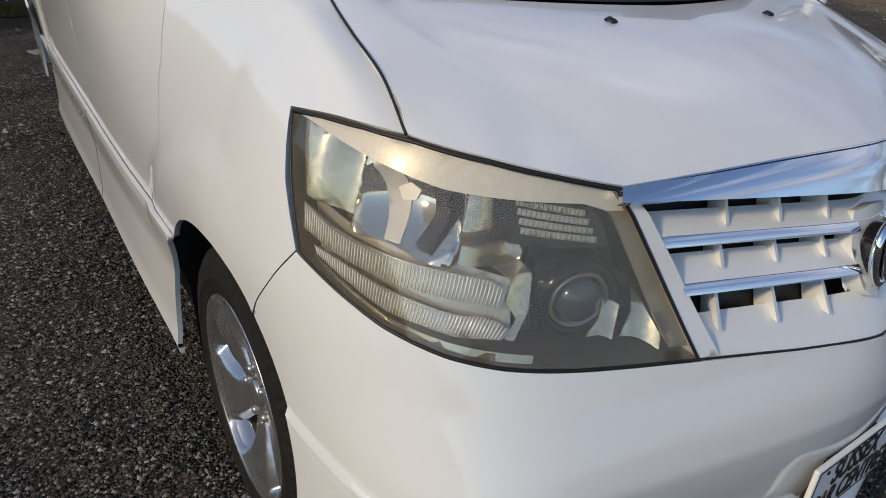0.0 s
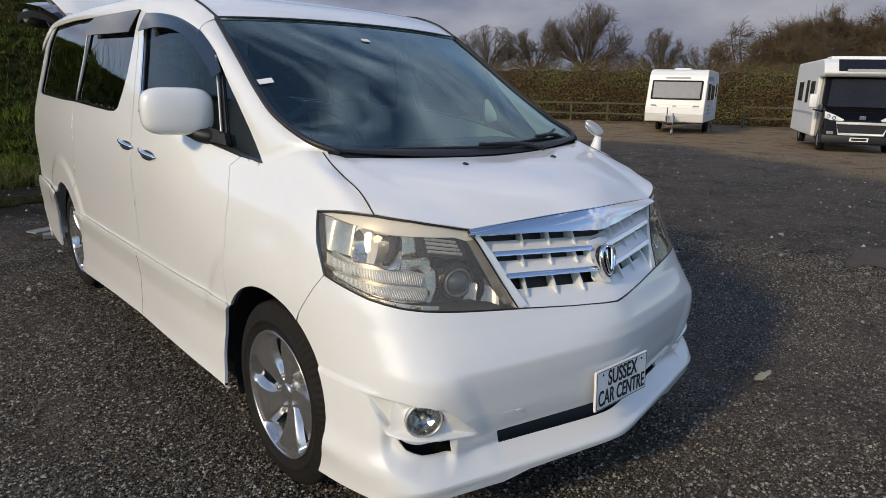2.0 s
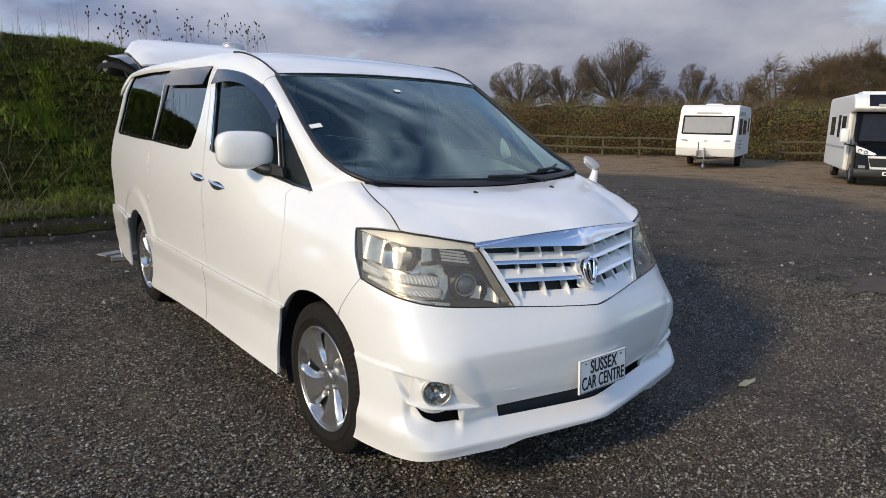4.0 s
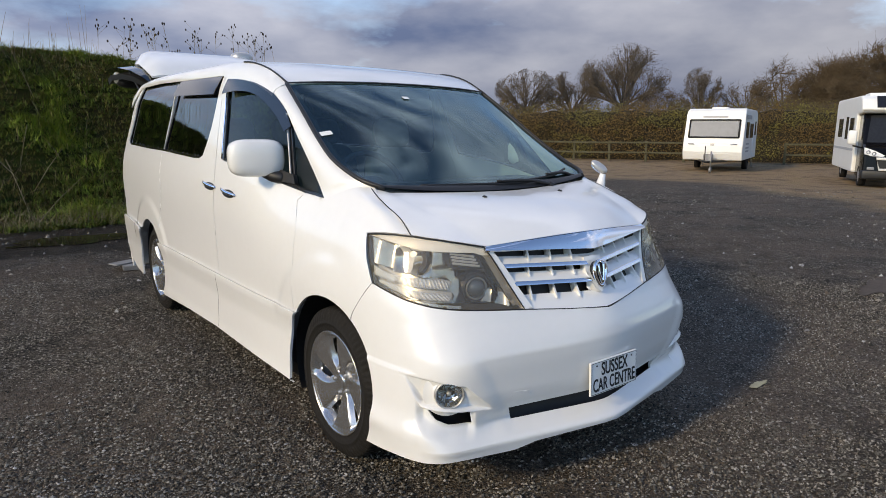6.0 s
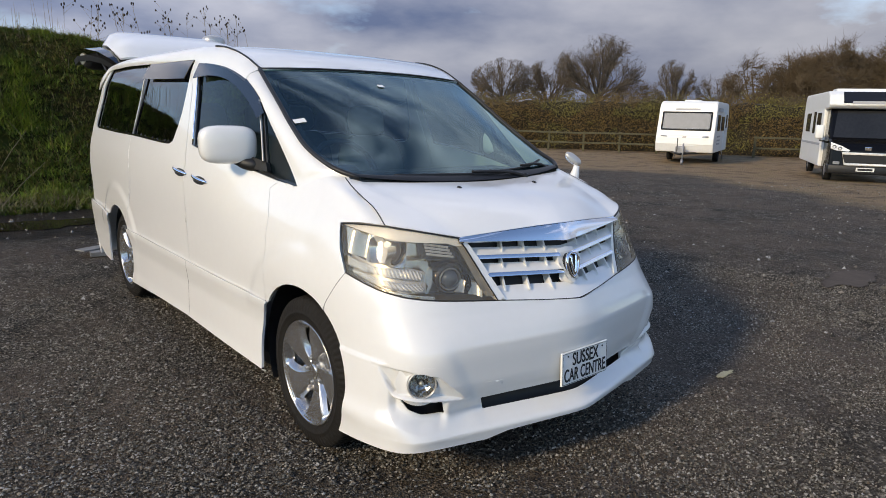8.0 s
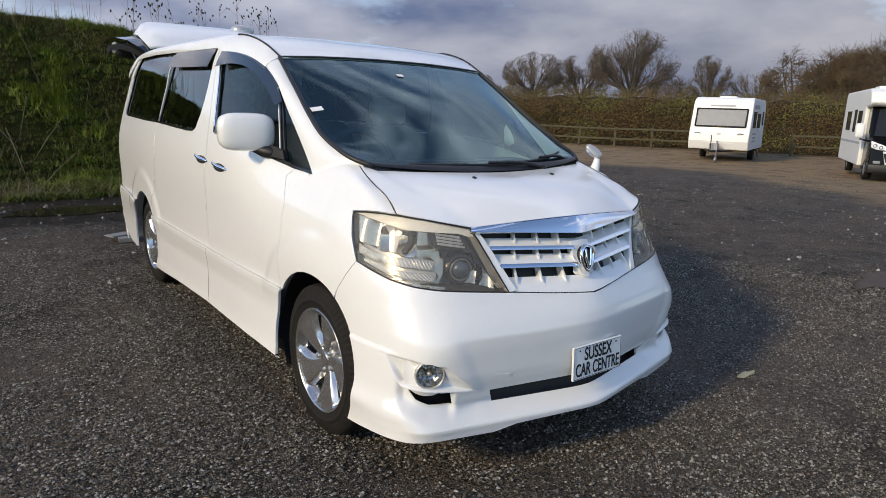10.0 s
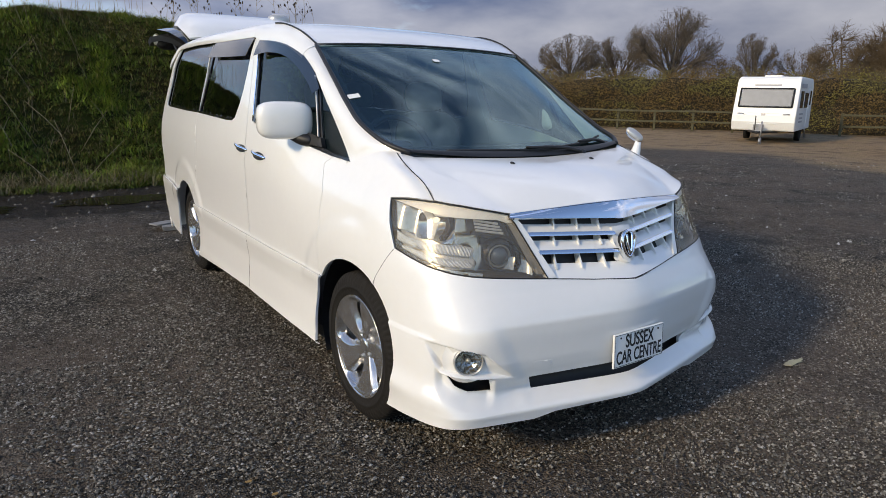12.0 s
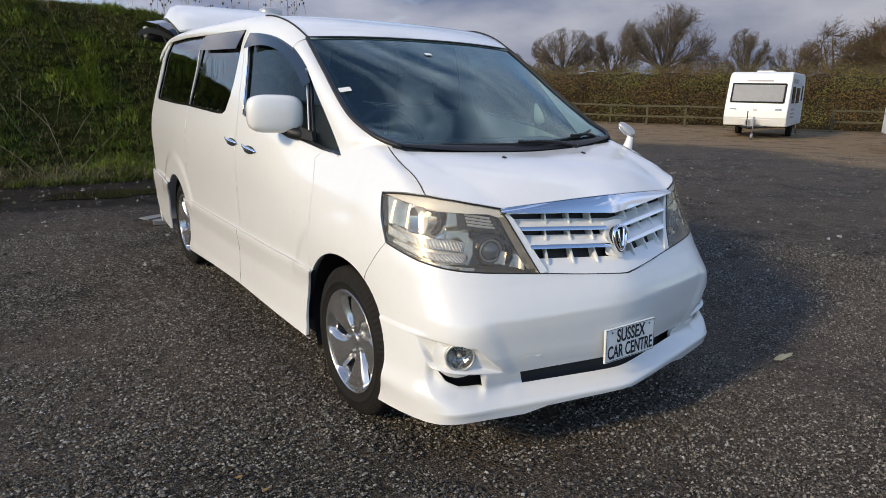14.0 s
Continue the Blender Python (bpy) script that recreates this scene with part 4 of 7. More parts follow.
part("black_border", join(
    turned(sheet([screen_row(k) + np.array((0, 0.004, -0.004)) for k in np.linspace(0, 0.085, 5)])),
    turned(sheet([screen_row(k) + np.array((0, 0.004, -0.004)) for k in np.linspace(0.975, 1, 3)])),
    *[turned(sheet([[p * np.array((s, 1, 1)) + np.array((0, 0.004, -0.004)) for p in screen_row(k)[39:]] for k in np.linspace(0, 1, 31)])) for s in (1, -1)]), BLACK, screen, thick=0.002)

# roof, from the windscreen's top to the rear
ROOF_Y = [0.80, 0.95, 1.15, 1.45, 2.0, 2.7, 3.3, 3.78]
ROOF_MID = [1.670, 1.746, 1.793, 1.830, 1.860, 1.868, 1.852, 1.808]
ROOF_RAIL_X = [0.661, 0.672, 0.684, 0.700, 0.712, 0.714, 0.706, 0.690]
ROOF_RAIL_Z = [1.655, 1.722, 1.776, 1.798, 1.804, 1.806, 1.795, 1.758]


def roof_section(y, n=33):
    mid, rx, rz = float(spline(ROOF_Y, ROOF_MID, y)), float(spline(ROOF_Y, ROOF_RAIL_X, y)), float(spline(ROOF_Y, ROOF_RAIL_Z, y))
    t = np.linspace(-1, 1, n)
    bow = -0.045 * (1 - t**2) * (1 - ease(0.8, 1.3, y))
    return np.stack([t * rx, np.full(n, y) + bow, mid + (rz - mid) * np.abs(t) ** 2.6], 1)


part("roof", turned(sheet([roof_section(y) for y in np.r_[np.linspace(0.80, 1.5, 22), np.linspace(1.6, 3.78, 24)]])), PAINT, car, thick=0.02)

# black mouldings that run back from the windscreen along the roof
for s in (-1, 1):
    ys = np.linspace(0.80, 1.30, 24)
    part("roof_moulding", tube([(s * (float(spline(ROOF_Y, ROOF_RAIL_X, y)) + 0.001), y, float(spline(ROOF_Y, ROOF_RAIL_Z, y)) + 0.003) for y in ys], 0.0048, 8), BLACK, car)

# flank glass: outlines as (y, z)
FRONT_GLASS = [(1.262, 1.252), (1.330, 1.480), (1.400, 1.712), (1.270, 1.706), (1.150, 1.692), (1.010, 1.668), (0.886, 1.631), (0.760, 1.575), (0.655, 1.518), (0.514, 1.388), (0.355, 1.253), (0.202, 1.123), (0.354, 1.136), (0.590, 1.173), (0.745, 1.196), (1.000, 1.225)]
REAR_GLASS = [(1.640, 1.247), (1.590, 1.265), (1.545, 1.350), (1.522, 1.430), (1.505, 1.600), (1.500, 1.735), (1.530, 1.745), (2.170, 1.745), (2.900, 1.760), (3.470, 1.752), (3.600, 1.600), (3.680, 1.300), (3.640, 1.284), (2.850, 1.268), (2.490, 1.266), (1.748, 1.245)]
SKIRT = 0.588
door_gap = 0.0022
front_door = [(0.335, SKIRT), (0.335, 0.80), (0.345, 0.98), (0.405, 1.10)] + FRONT_GLASS[12:] + [FRONT_GLASS[0], (1.300, 1.380), (1.400, 1.712), (1.470, 1.735), (1.440, 1.60), (1.385, 1.35), (1.335, 1.15), (1.320, 0.85), (1.330, SKIRT)]
sliding_door = [(1.330, SKIRT), (1.320, 0.85), (1.335, 1.15), (1.385, 1.35), (1.440, 1.60), (1.470, 1.735)] + [REAR_GLASS[5]] + REAR_GLASS[4::-1] + [REAR_GLASS[15], REAR_GLASS[14], (2.46, 0.95), (2.52, 0.80), (2.62, 0.66), (2.62, SKIRT)]
quarter = [(2.62, SKIRT), (2.62, 0.66), (2.52, 0.80), (2.46, 0.95), REAR_GLASS[14], REAR_GLASS[13], REAR_GLASS[12], REAR_GLASS[11], REAR_GLASS[10], REAR_GLASS[9], (3.56, 1.752), (3.72, 1.60), (3.80, 1.30), (3.81, 1.0), (3.775, 0.80), (3.79, 0.655), (3.21, 0.622)]
quarter += [p for p in reversed([(2.9 + ARCH_R * math.cos(t), ARCH_Z + ARCH_R * math.sin(t)) for t in np.linspace(math.asin(0.275 / ARCH_R), math.pi - math.asin((SKIRT - ARCH_Z) / ARCH_R), 22)][::-1])]
SHOULDER = through_points([(-0.188, 1.024), (-0.060, 1.068), (0.060, 1.100), (0.202, 1.123)], 30)
fender = [(-0.163, 0.668)] + [(0.03 + ARCH_R * math.cos(t), ARCH_Z + ARCH_R * math.sin(t)) for t in np.linspace(math.pi - math.asin(0.308 / ARCH_R), math.asin((SKIRT - ARCH_Z) / ARCH_R), 24)][1:] + [(0.335, SKIRT), (0.335, 0.80), (0.345, 0.98), (0.405, 1.10), (0.354, 1.136)] + [tuple(q) for q in SHOULDER[::-1]] + [(-0.228, 0.93), (-0.285, 0.842), (-0.251, 0.797), (-0.219, 0.752), (-0.184, 0.705)]
side_skirt = [(0.335, SKIRT)] + arch(0.03, SKIRT, 0.24, False, 12) + [(0.345, 0.243), (0.9, 0.250), (1.4, 0.254), (1.9, 0.240), (2.35, 0.214), (2.56, 0.203)] + arch(2.9, 0.21, SKIRT, True, 12)
rear_valance = [(3.21, 0.640), (3.80, 0.674), (3.83, 0.42), (3.70, 0.30), (3.50, 0.245), (3.28, 0.225)] + arch(2.9, 0.23, 0.62, False, 12)


def skirt_surf(q):
    return on_side(q, np.interp(q[:, 1], [0.20, 0.24, 0.29, 0.46, 0.55, 0.575, 0.588], [0.020, 0.020, 0.012, 0.005, 0.014, 0.017, 0.013]))


# wing top, from the flank's shoulder to the bonnet, windscreen and door glass
def wing_top():
    """The wing's top from lamp to windscreen, running on into the windscreen pillar: one sheet."""
    low = on_side(SHOULDER) * np.array((-1, 1, 1))
    rim = on_front(np.array(nose_poly([(70.8, 1.0325), (66.2, 1.0345), (61.8, 1.0345)])), -0.002) * np.array((-1, 1, 1))
    mid = [tuple(rim[0]), (0.759, -0.120, 1.094), (0.750, 0.000, 1.132), (0.749, 0.125, 1.157)]
    high = [tuple(rim[1]), (0.737, -0.190, 1.108), (0.728, -0.060, 1.152), (0.712, 0.045, 1.184)]
    top = [tuple(rim[2] + np.array((-0.008, 0.004, -0.004))), (0.693, -0.250, 1.094), (0.680, -0.120, 1.143), (0.660, -0.030, 1.187)]
    c = np.array([low] + [through_points(k, 30) for k in (mid, high, top)])
    wing = spline(np.linspace(0, 1, 4), c, np.linspace(0, 1, 18))
    wing[..., 0] *= -1
    edge = through_points(SCREEN_EDGE, 60)
    zs = np.linspace(1.124, 1.66, 34)
    rear_y = np.interp(zs, [1.123, 1.253, 1.388, 1.518, 1.575, 1.631, 1.668], [0.202, 0.355, 0.514, 0.655, 0.760, 0.886, 1.010])
    outline = on_side(np.stack([rear_y, zs], 1))
    share = (zs - zs[0]) / (zs[-1] - zs[0])
    inner = np.array([edge[np.argmin(np.abs(edge[:, 2] - (1.191 + 0.477 * k)))] for k in share]) * np.array((-1, 1, 1))
    rows = []
    for r, k in enumerate(np.linspace(0, 1, 18)):
        line = outline + (inner - outline) * k + np.array((-0.014, -0.010, 0.006)) * (4 * k * (1 - k))
        off = (wing[r, -1] - line[0]) * (1 - ease(0, 0.35, share))[:, None]
        rows.append(np.concatenate([wing[r], (line + off)[1:]]))
    return turned(sheet(rows))


def welded(made):
    """One sheet out of pieces that share an edge."""
    index, keep, order = {}, [], []
    for v in made[0]:
        key = tuple(int(round(c * 4000)) for c in v)
        if key not in index:
            index[key] = len(keep)
            keep.append(v)
        order.append(index[key])
    faces = [tuple(dict.fromkeys(order[i] for i in f)) for f in made[1]]
    return keep, [f for f in faces if len(f) > 2]


flank = {}
for s in (1, -1):
    pick = (lambda made: made) if s > 0 else flip
    for name, poly, surf, lab in (
            ("front_wing", fender, on_side, ""), ("front_door", front_door, on_side, ""), ("sliding_door", sliding_door, on_side, ""),
            ("rear_quarter", quarter, on_side, ""), ("side_skirt", side_skirt, skirt_surf, "white skirt along the sill"),
            ("rear_valance", rear_valance, lambda q: on_side(q, np.interp(q[:, 1], [0.22, 0.45, 0.59, 0.63, 0.66], [0.014, 0.008, 0.020, 0.022, 0.020])), "")):
        if (name, "made") not in flank:
            flank[name, "made"] = turned(skin(poly, surf, 0.022, (), 0.0 if name == "side_skirt" else door_gap)) if name != "front_wing" else welded(join(turned(skin(poly, surf, 0.014)), wing_top()))
        flank[name, s] = part(name, pick(flank[name, "made"]), PAINT, car, lab, thick=0.012)


def roof_side():
    """The strip between the side glass and the roof rail."""
    ys = np.r_[np.linspace(0.80, 1.5, 40), np.linspace(1.52, 3.78, 110)]
    low_z = np.interp(ys, [0.80, 0.886, 1.01, 1.15, 1.27, 1.40, 1.50, 2.17, 2.9, 3.47, 3.56, 3.78], [1.595, 1.631, 1.668, 1.692, 1.706, 1.715, 1.738, 1.745, 1.758, 1.752, 1.740, 1.60])
    low = on_side(np.stack([ys, low_z - 0.010], 1), 0.009)
    high = np.stack([-spline(ROOF_Y, ROOF_RAIL_X, ys), ys, spline(ROOF_Y, ROOF_RAIL_Z, ys)], 1)
    rows = [low + (high - low) * k + np.array((-0.014, 0, 0.008)) * (4 * k * (1 - k)) for k in np.linspace(0, 1, 6)]
    return turned(sheet(rows))


for s in (1, -1):
    pick = (lambda made: made) if s > 0 else flip
    part("roof_side", pick(roof_side()), PAINT, car, thick=0.008)
    fd, sd = flank["front_door", s], flank["sliding_door", s]
    front_pane = [(1.250, 1.262), (1.385, 1.700), (1.270, 1.698), (1.150, 1.684), (1.010, 1.660), (0.886, 1.622), (0.760, 1.566), (0.655, 1.508), (0.640, 1.500), (0.500, 1.175), (0.590, 1.182), (0.745, 1.205), (1.000, 1.234)]
    corner_pane = [(0.610, 1.478), (0.514, 1.380), (0.360, 1.248), (0.225, 1.135), (0.354, 1.146), (0.455, 1.165)]
    part("door_window", pick(turned(skin(front_pane, lambda q: on_side(q, -0.013), 0.025))), DOOR_GLASS, fd)
    part("corner_window", pick(turned(skin(corner_pane, lambda q: on_side(q, -0.013), 0.025))), DOOR_GLASS, fd)
    part("window_frame", pick(turned(skin(FRONT_GLASS, lambda q: on_side(q, -0.006), 0.02, (front_pane, corner_pane)))), GLOSS_BLACK, fd, "black window frame", thick=0.012)
    pane_a = [(1.640, 1.258), (1.600, 1.272), (1.556, 1.350), (1.534, 1.430), (1.516, 1.600), (1.512, 1.726), (2.300, 1.736), (2.440, 1.275), (1.748, 1.256)]
    pane_b = [(2.480, 1.276), (2.350, 1.736), (2.900, 1.748), (3.455, 1.742), (3.585, 1.598), (3.665, 1.302), (3.630, 1.294), (2.850, 1.279)]
    part("side_window", pick(turned(skin(pane_a, lambda q: on_side(q, -0.013), 0.025))), PRIVACY, sd)
    part("side_window", pick(turned(skin(pane_b, lambda q: on_side(q, -0.013), 0.025))), PRIVACY, flank["rear_quarter", s])
    part("window_frame", pick(turned(skin(REAR_GLASS, lambda q: on_side(q, -0.006), 0.025, (pane_a, pane_b)))), GLOSS_BLACK, sd, thick=0.012)
    # bright strips
    part("chrome_strip", pick(tube(on_side(np.array([(1.268 + 0.132 * k, 1.256 + 0.45 * k) for k in np.linspace(0, 1, 9)]), 0.002), 0.0045, 6)), CHROME, fd)
    part("window_divider", pick(tube(on_side(np.array([(0.640 - 0.155 * k, 1.500 - 0.325 * k) for k in np.linspace(0, 1, 9)]), 0.002), 0.005, 6)), SILVER, fd)
    part("chrome_strip", pick(tube(on_side(np.array([(2.395 + 0.06 * (1 - k), 1.275 + 0.45 * k) for k in np.linspace(0, 1, 9)]), -0.004), 0.005, 6)), SILVER, sd)
    # smoked wind deflectors
    hi = [(1.405, 1.722), (1.270, 1.716), (1.150, 1.702), (1.010, 1.678), (0.886, 1.641), (0.760, 1.585), (0.655, 1.518), (0.580, 1.440)]
    lo = [(1.372, 1.600), (1.240, 1.602), (1.100, 1.592), (0.980, 1.570), (0.870, 1.535), (0.770, 1.480), (0.690, 1.425), (0.605, 1.365)]
    h3, l3 = through_points(hi, 30), through_points(lo, 30)
    l3 = h3 + (l3 - h3) * (0.85 - 0.50 * np.linspace(0, 1, 30)[:, None])
    part("wind_deflector", pick(turned(sheet([on_side(h3 + (l3 - h3) * k, 0.004 + 0.026 * k) for k in np.linspace(0, 1, 5)]))), SMOKE, fd, "smoked acrylic wind deflector", thick=0.003)
    hi, lo = [(1.495, 1.748), (1.9, 1.755), (2.30, 1.760)], [(1.520, 1.622), (1.9, 1.628), (2.36, 1.640)]
    h3, l3 = through_points(hi, 24), through_points(lo, 24)
    part("wind_deflector", pick(turned(sheet([on_side(h3 + (l3 - h3) * k, 0.004 + 0.022 * k) for k in np.linspace(0, 1, 5)]))), SMOKE, sd, "smoked acrylic wind deflector", thick=0.003)
    # handles
    for door, y0, y1, z0, z1 in ((fd, 0.985, 1.208, 1.075, 1.099), (sd, 1.288, 1.508, 1.095, 1.118)):
        line = np.array([(y0 + (y1 - y0) * k, z0 + (z1 - z0) * k) for k in np.linspace(0, 1, 9)])
        rise = 0.020 * np.sin(np.linspace(0.15, math.pi - 0.15, 9))
        p = np.array([on_side(line[i:i + 1], rise[i])[0] for i in range(9)])
        handle = part("handle", pick(tube(p, [0.006, 0.008, 0.0095, 0.010, 0.010, 0.010, 0.0095, 0.008, 0.006], 10)), CHROME, door, "chrome door handle")
        cup = on_side(np.array([(y0 + (y1 - y0) * (0.5 + 0.40 * math.cos(t)), (z0 + z1) / 2 + 0.022 * math.sin(t) - 0.010) for t in np.linspace(0, 2 * math.pi, 25)[:-1]]), 0.003)
        part("handle_recess", pick(([tuple(q) for q in cup], [tuple(range(24))])), BLACK, handle, smooth=False)

    seam = np.array([(-0.163, 0.668), (-0.184, 0.705), (-0.219, 0.752), (-0.251, 0.797), (-0.285, 0.842)])
    part("bumper_seam", pick(tube(on_side(through_points(seam, 24), -0.0004), 0.0010, 5)), BLACK, flank["front_wing", s])

    sill = on_side(np.array([(y, z) for z in (SKIRT - 0.02, SKIRT + 0.02) for y in np.linspace(0.36, 2.60, 60)]), -0.004).reshape(2, 60, 3)
    part("sill_strip", pick(turned(sheet(sill))), PAINT, flank["side_skirt", s], thick=0.003)
    joint = skirt_surf(np.array([(1.36, z) for z in np.linspace(0.262, 0.582, 16)]))
    part("skirt_seam", pick(tube(joint, 0.0012, 5)), BLACK, flank["side_skirt", s])

# shut line edges and floor pan, so that nothing shines through
part("floor_pan", join(block(-0.80, 0.80, 0.42, 2.5, 0.20, 0.26), block(-0.60, 0.60, -0.62, 0.42, 0.22, 0.26), block(-0.60, 0.60, 2.5, 3.78, 0.22, 0.26)), BLACK, car, smooth=False)
for hub in (0.03, 2.9):
    for s in (-1, 1):
        prof = [(s * 0.60, 0.05), (s * 0.60, 0.39), (s * 0.84, 0.39)]
        made = lathe([(a, r) for a, r in prof], 40)
        keep = [f for f in made[1] if sum(made[0][i][2] for i in f) / 4 > -0.20]
        part("arch_liner", placed((made[0], keep), Matrix.Translation((0, hub, ARCH_Z))), BLACK, car, smooth=False)

# wheels


def wheel_meshes():
    """A wheel about its own axis; x points out of the car."""
    n = 288
    prof = [(-0.100, 0.205), (-0.108, 0.240), (-0.109, 0.275), (-0.104, 0.305), (-0.092, 0.324), (-0.086, 0.330), (-0.050, 0.335), (-0.046, 0.327), (-0.040, 0.327), (-0.036, 0.3355), (-0.006, 0.336), (-0.003, 0.327), (0.003, 0.327), (0.006, 0.336),
            (0.036, 0.3355), (0.040, 0.327), (0.046, 0.327), (0.050, 0.335), (0.086, 0.330), (0.092, 0.324), (0.104, 0.305), (0.108, 0.285), (0.109, 0.272), (0.1115, 0.270), (0.1115, 0.262), (0.108, 0.260), (0.107, 0.245), (0.104, 0.236), (0.098, 0.231), (0.085, 0.226), (-0.095, 0.215)]
    tyre = lathe(prof, n)
    verts = []
    for i, (a, r) in enumerate(prof):
        for k in range(n):
            t = 2 * math.pi * k / n
            cut = 0.007 if (k % 4 == 0 and 0.084 <= abs(a) <= 0.105 and r > 0.30) or (k % 4 == 0 and abs(a) < 0.084 and r > 0.332) else 0.0
            verts.append((a - math.copysign(cut * 0.5, a) * (abs(a) > 0.09), (r - cut) * math.cos(t), (r - cut) * math.sin(t)))
    tyre = (verts, tyre[1])
    barrel = lathe([(-0.09, 0.205), (-0.02, 0.190), (0.07, 0.205), (0.094, 0.218), (0.104, 0.226), (0.106, 0.230), (0.103, 0.232), (0.090, 0.226)], 72)

    def scoop(r, t):
        """How deep a place lies in one of the five hollows between the broad spokes."""
        k = (np.degrees(t) + 90 * (r - 0.12) + 36) % 72 - 36
        half = np.interp(r, [0.03, 0.06, 0.10, 0.15, 0.20, 0.23], [9, 15, 19, 19, 17, 15])
        return k / half

    def face(q):
        r, t = np.hypot(q[:, 0], q[:, 1]), np.arctan2(q[:, 1], q[:, 0])
        k = np.abs(scoop(r, t))
        hollow = (1 - ease(0.25, 1.0, k)) * ease(0.030, 0.075, r) * (1 - ease(0.206, 0.221, r))
        spoke = 0.070 + 0.024 * ease(0.03, 0.20, r) + 0.008 * ease(0.205, 0.222, r)
        return np.stack([spoke - 0.034 * hollow * (0.45 + 0.55 * ease(0.06, 0.12, r)), q[:, 0], q[:, 1]], 1)

    us = np.r_[np.linspace(-1, 1, 25), 1 + np.linspace(0, 1, 13)[1:-1]]
    rs = np.r_[0.0, np.linspace(0.02, 0.112, 12), np.linspace(0.118, 0.200, 14), 0.206, 0.211, 0.216, 0.222]
    q = []
    for r in rs:
        half = float(np.interp(r, [0.03, 0.06, 0.10, 0.15, 0.20, 0.23], [9, 15, 19, 19, 17, 15]))
        for k in range(5):
            for u in us:
                d = u * half if u <= 1 else half + (u - 1) * (72 - 2 * half)
                a = radians(72 * k + d - 90 * (r - 0.12))
                q.append((r * math.cos(a), r * math.sin(a)))
    n = 5 * len(us)
    verts = [tuple(p) for p in face(np.array(q))]
    faces = []
    for i in range(len(rs) - 1):
        for k in range(n):
            u, r = us[k % len(us)], (rs[i] + rs[i + 1]) / 2
            mid = u + 1 / 24
            if u < 1 and ((abs(mid) < 0.50 and 0.126 < r < 0.192) or (abs(mid) < 0.34 and 0.116 < r < 0.198)):
                continue
            faces.append((i * n + k, i * n + (k + 1) % n, (i + 1) * n + (k + 1) % n, (i + 1) * n + k))
    disc = (verts, [tuple(reversed(f)) for f in faces])
    cap = lathe([(0.058, 0.034), (0.072, 0.032), (0.077, 0.026), (0.0765, 0.020), (0.078, 0.010), (0.079, 0.0)], 32)
    nuts = []
    for k in range(5):
        a = radians(72 * k + 4)
        nuts.append(placed(lathe([(0.050, 0.017), (0.066, 0.016), (0.062, 0.011), (0.070, 0.010), (0.078, 0.008), (0.078, 0.0)], 12), Matrix.Translation((0, 0.057 * math.cos(a), 0.057 * math.sin(a)))))
    brake = lathe([(-0.02, 0.05), (-0.02, 0.150), (0.0, 0.150), (0.0, 0.08), (0.03, 0.07), (0.03, 0.0)], 40)
    return tyre, barrel, disc, cap, nuts, brake


tyre_m, barrel_m, disc_m, cap_m, nut_m, brake_m = wheel_meshes()
for s in (-1, 1):
    for hub in (0.0, 2.9):
        m = Matrix.Translation((s * 0.748, hub + 0.012, 0.335)) @ Matrix.Rotation(radians(180 if s < 0 else 0), 4, "Z") @ Matrix.Rotation(radians(37 + 20 * (hub > 1)), 4, "X")
        wheel = part("wheel", placed(barrel_m, m), ALLOY, car, "five-spoke silver alloy wheel")
        part("tyre", placed(tyre_m, m), RUBBER, wheel, "black road tyre")
        part("spokes", placed(disc_m, m), ALLOY, wheel, thick=0.010)
        part("hub_cap", placed(cap_m, m), ALLOY, wheel)
        for nut in nut_m:
            part("wheel_nut", placed(nut, m), DARK_ALLOY, wheel)
        part("brake_disc", placed(brake_m, m), DARK_ALLOY, wheel)

# door mirrors


def cushion(centre, half, power=3.2, n=28, m=18):
    """A plump rounded block."""
    def sp(v):
        return np.sign(v) * np.abs(v) ** (2 / power)
    rows = []
    for e in np.linspace(-math.pi / 2, math.pi / 2, m):
        row = []
        for a in np.linspace(0, 2 * math.pi, n + 1):
            row.append((centre[0] + half[0] * sp(math.cos(e)) * sp(math.cos(a)), centre[1] + half[1] * sp(math.cos(e)) * sp(math.sin(a)), centre[2] + half[2] * sp(math.sin(e))))
        rows.append(row)
    return turned(sheet(rows), centre)


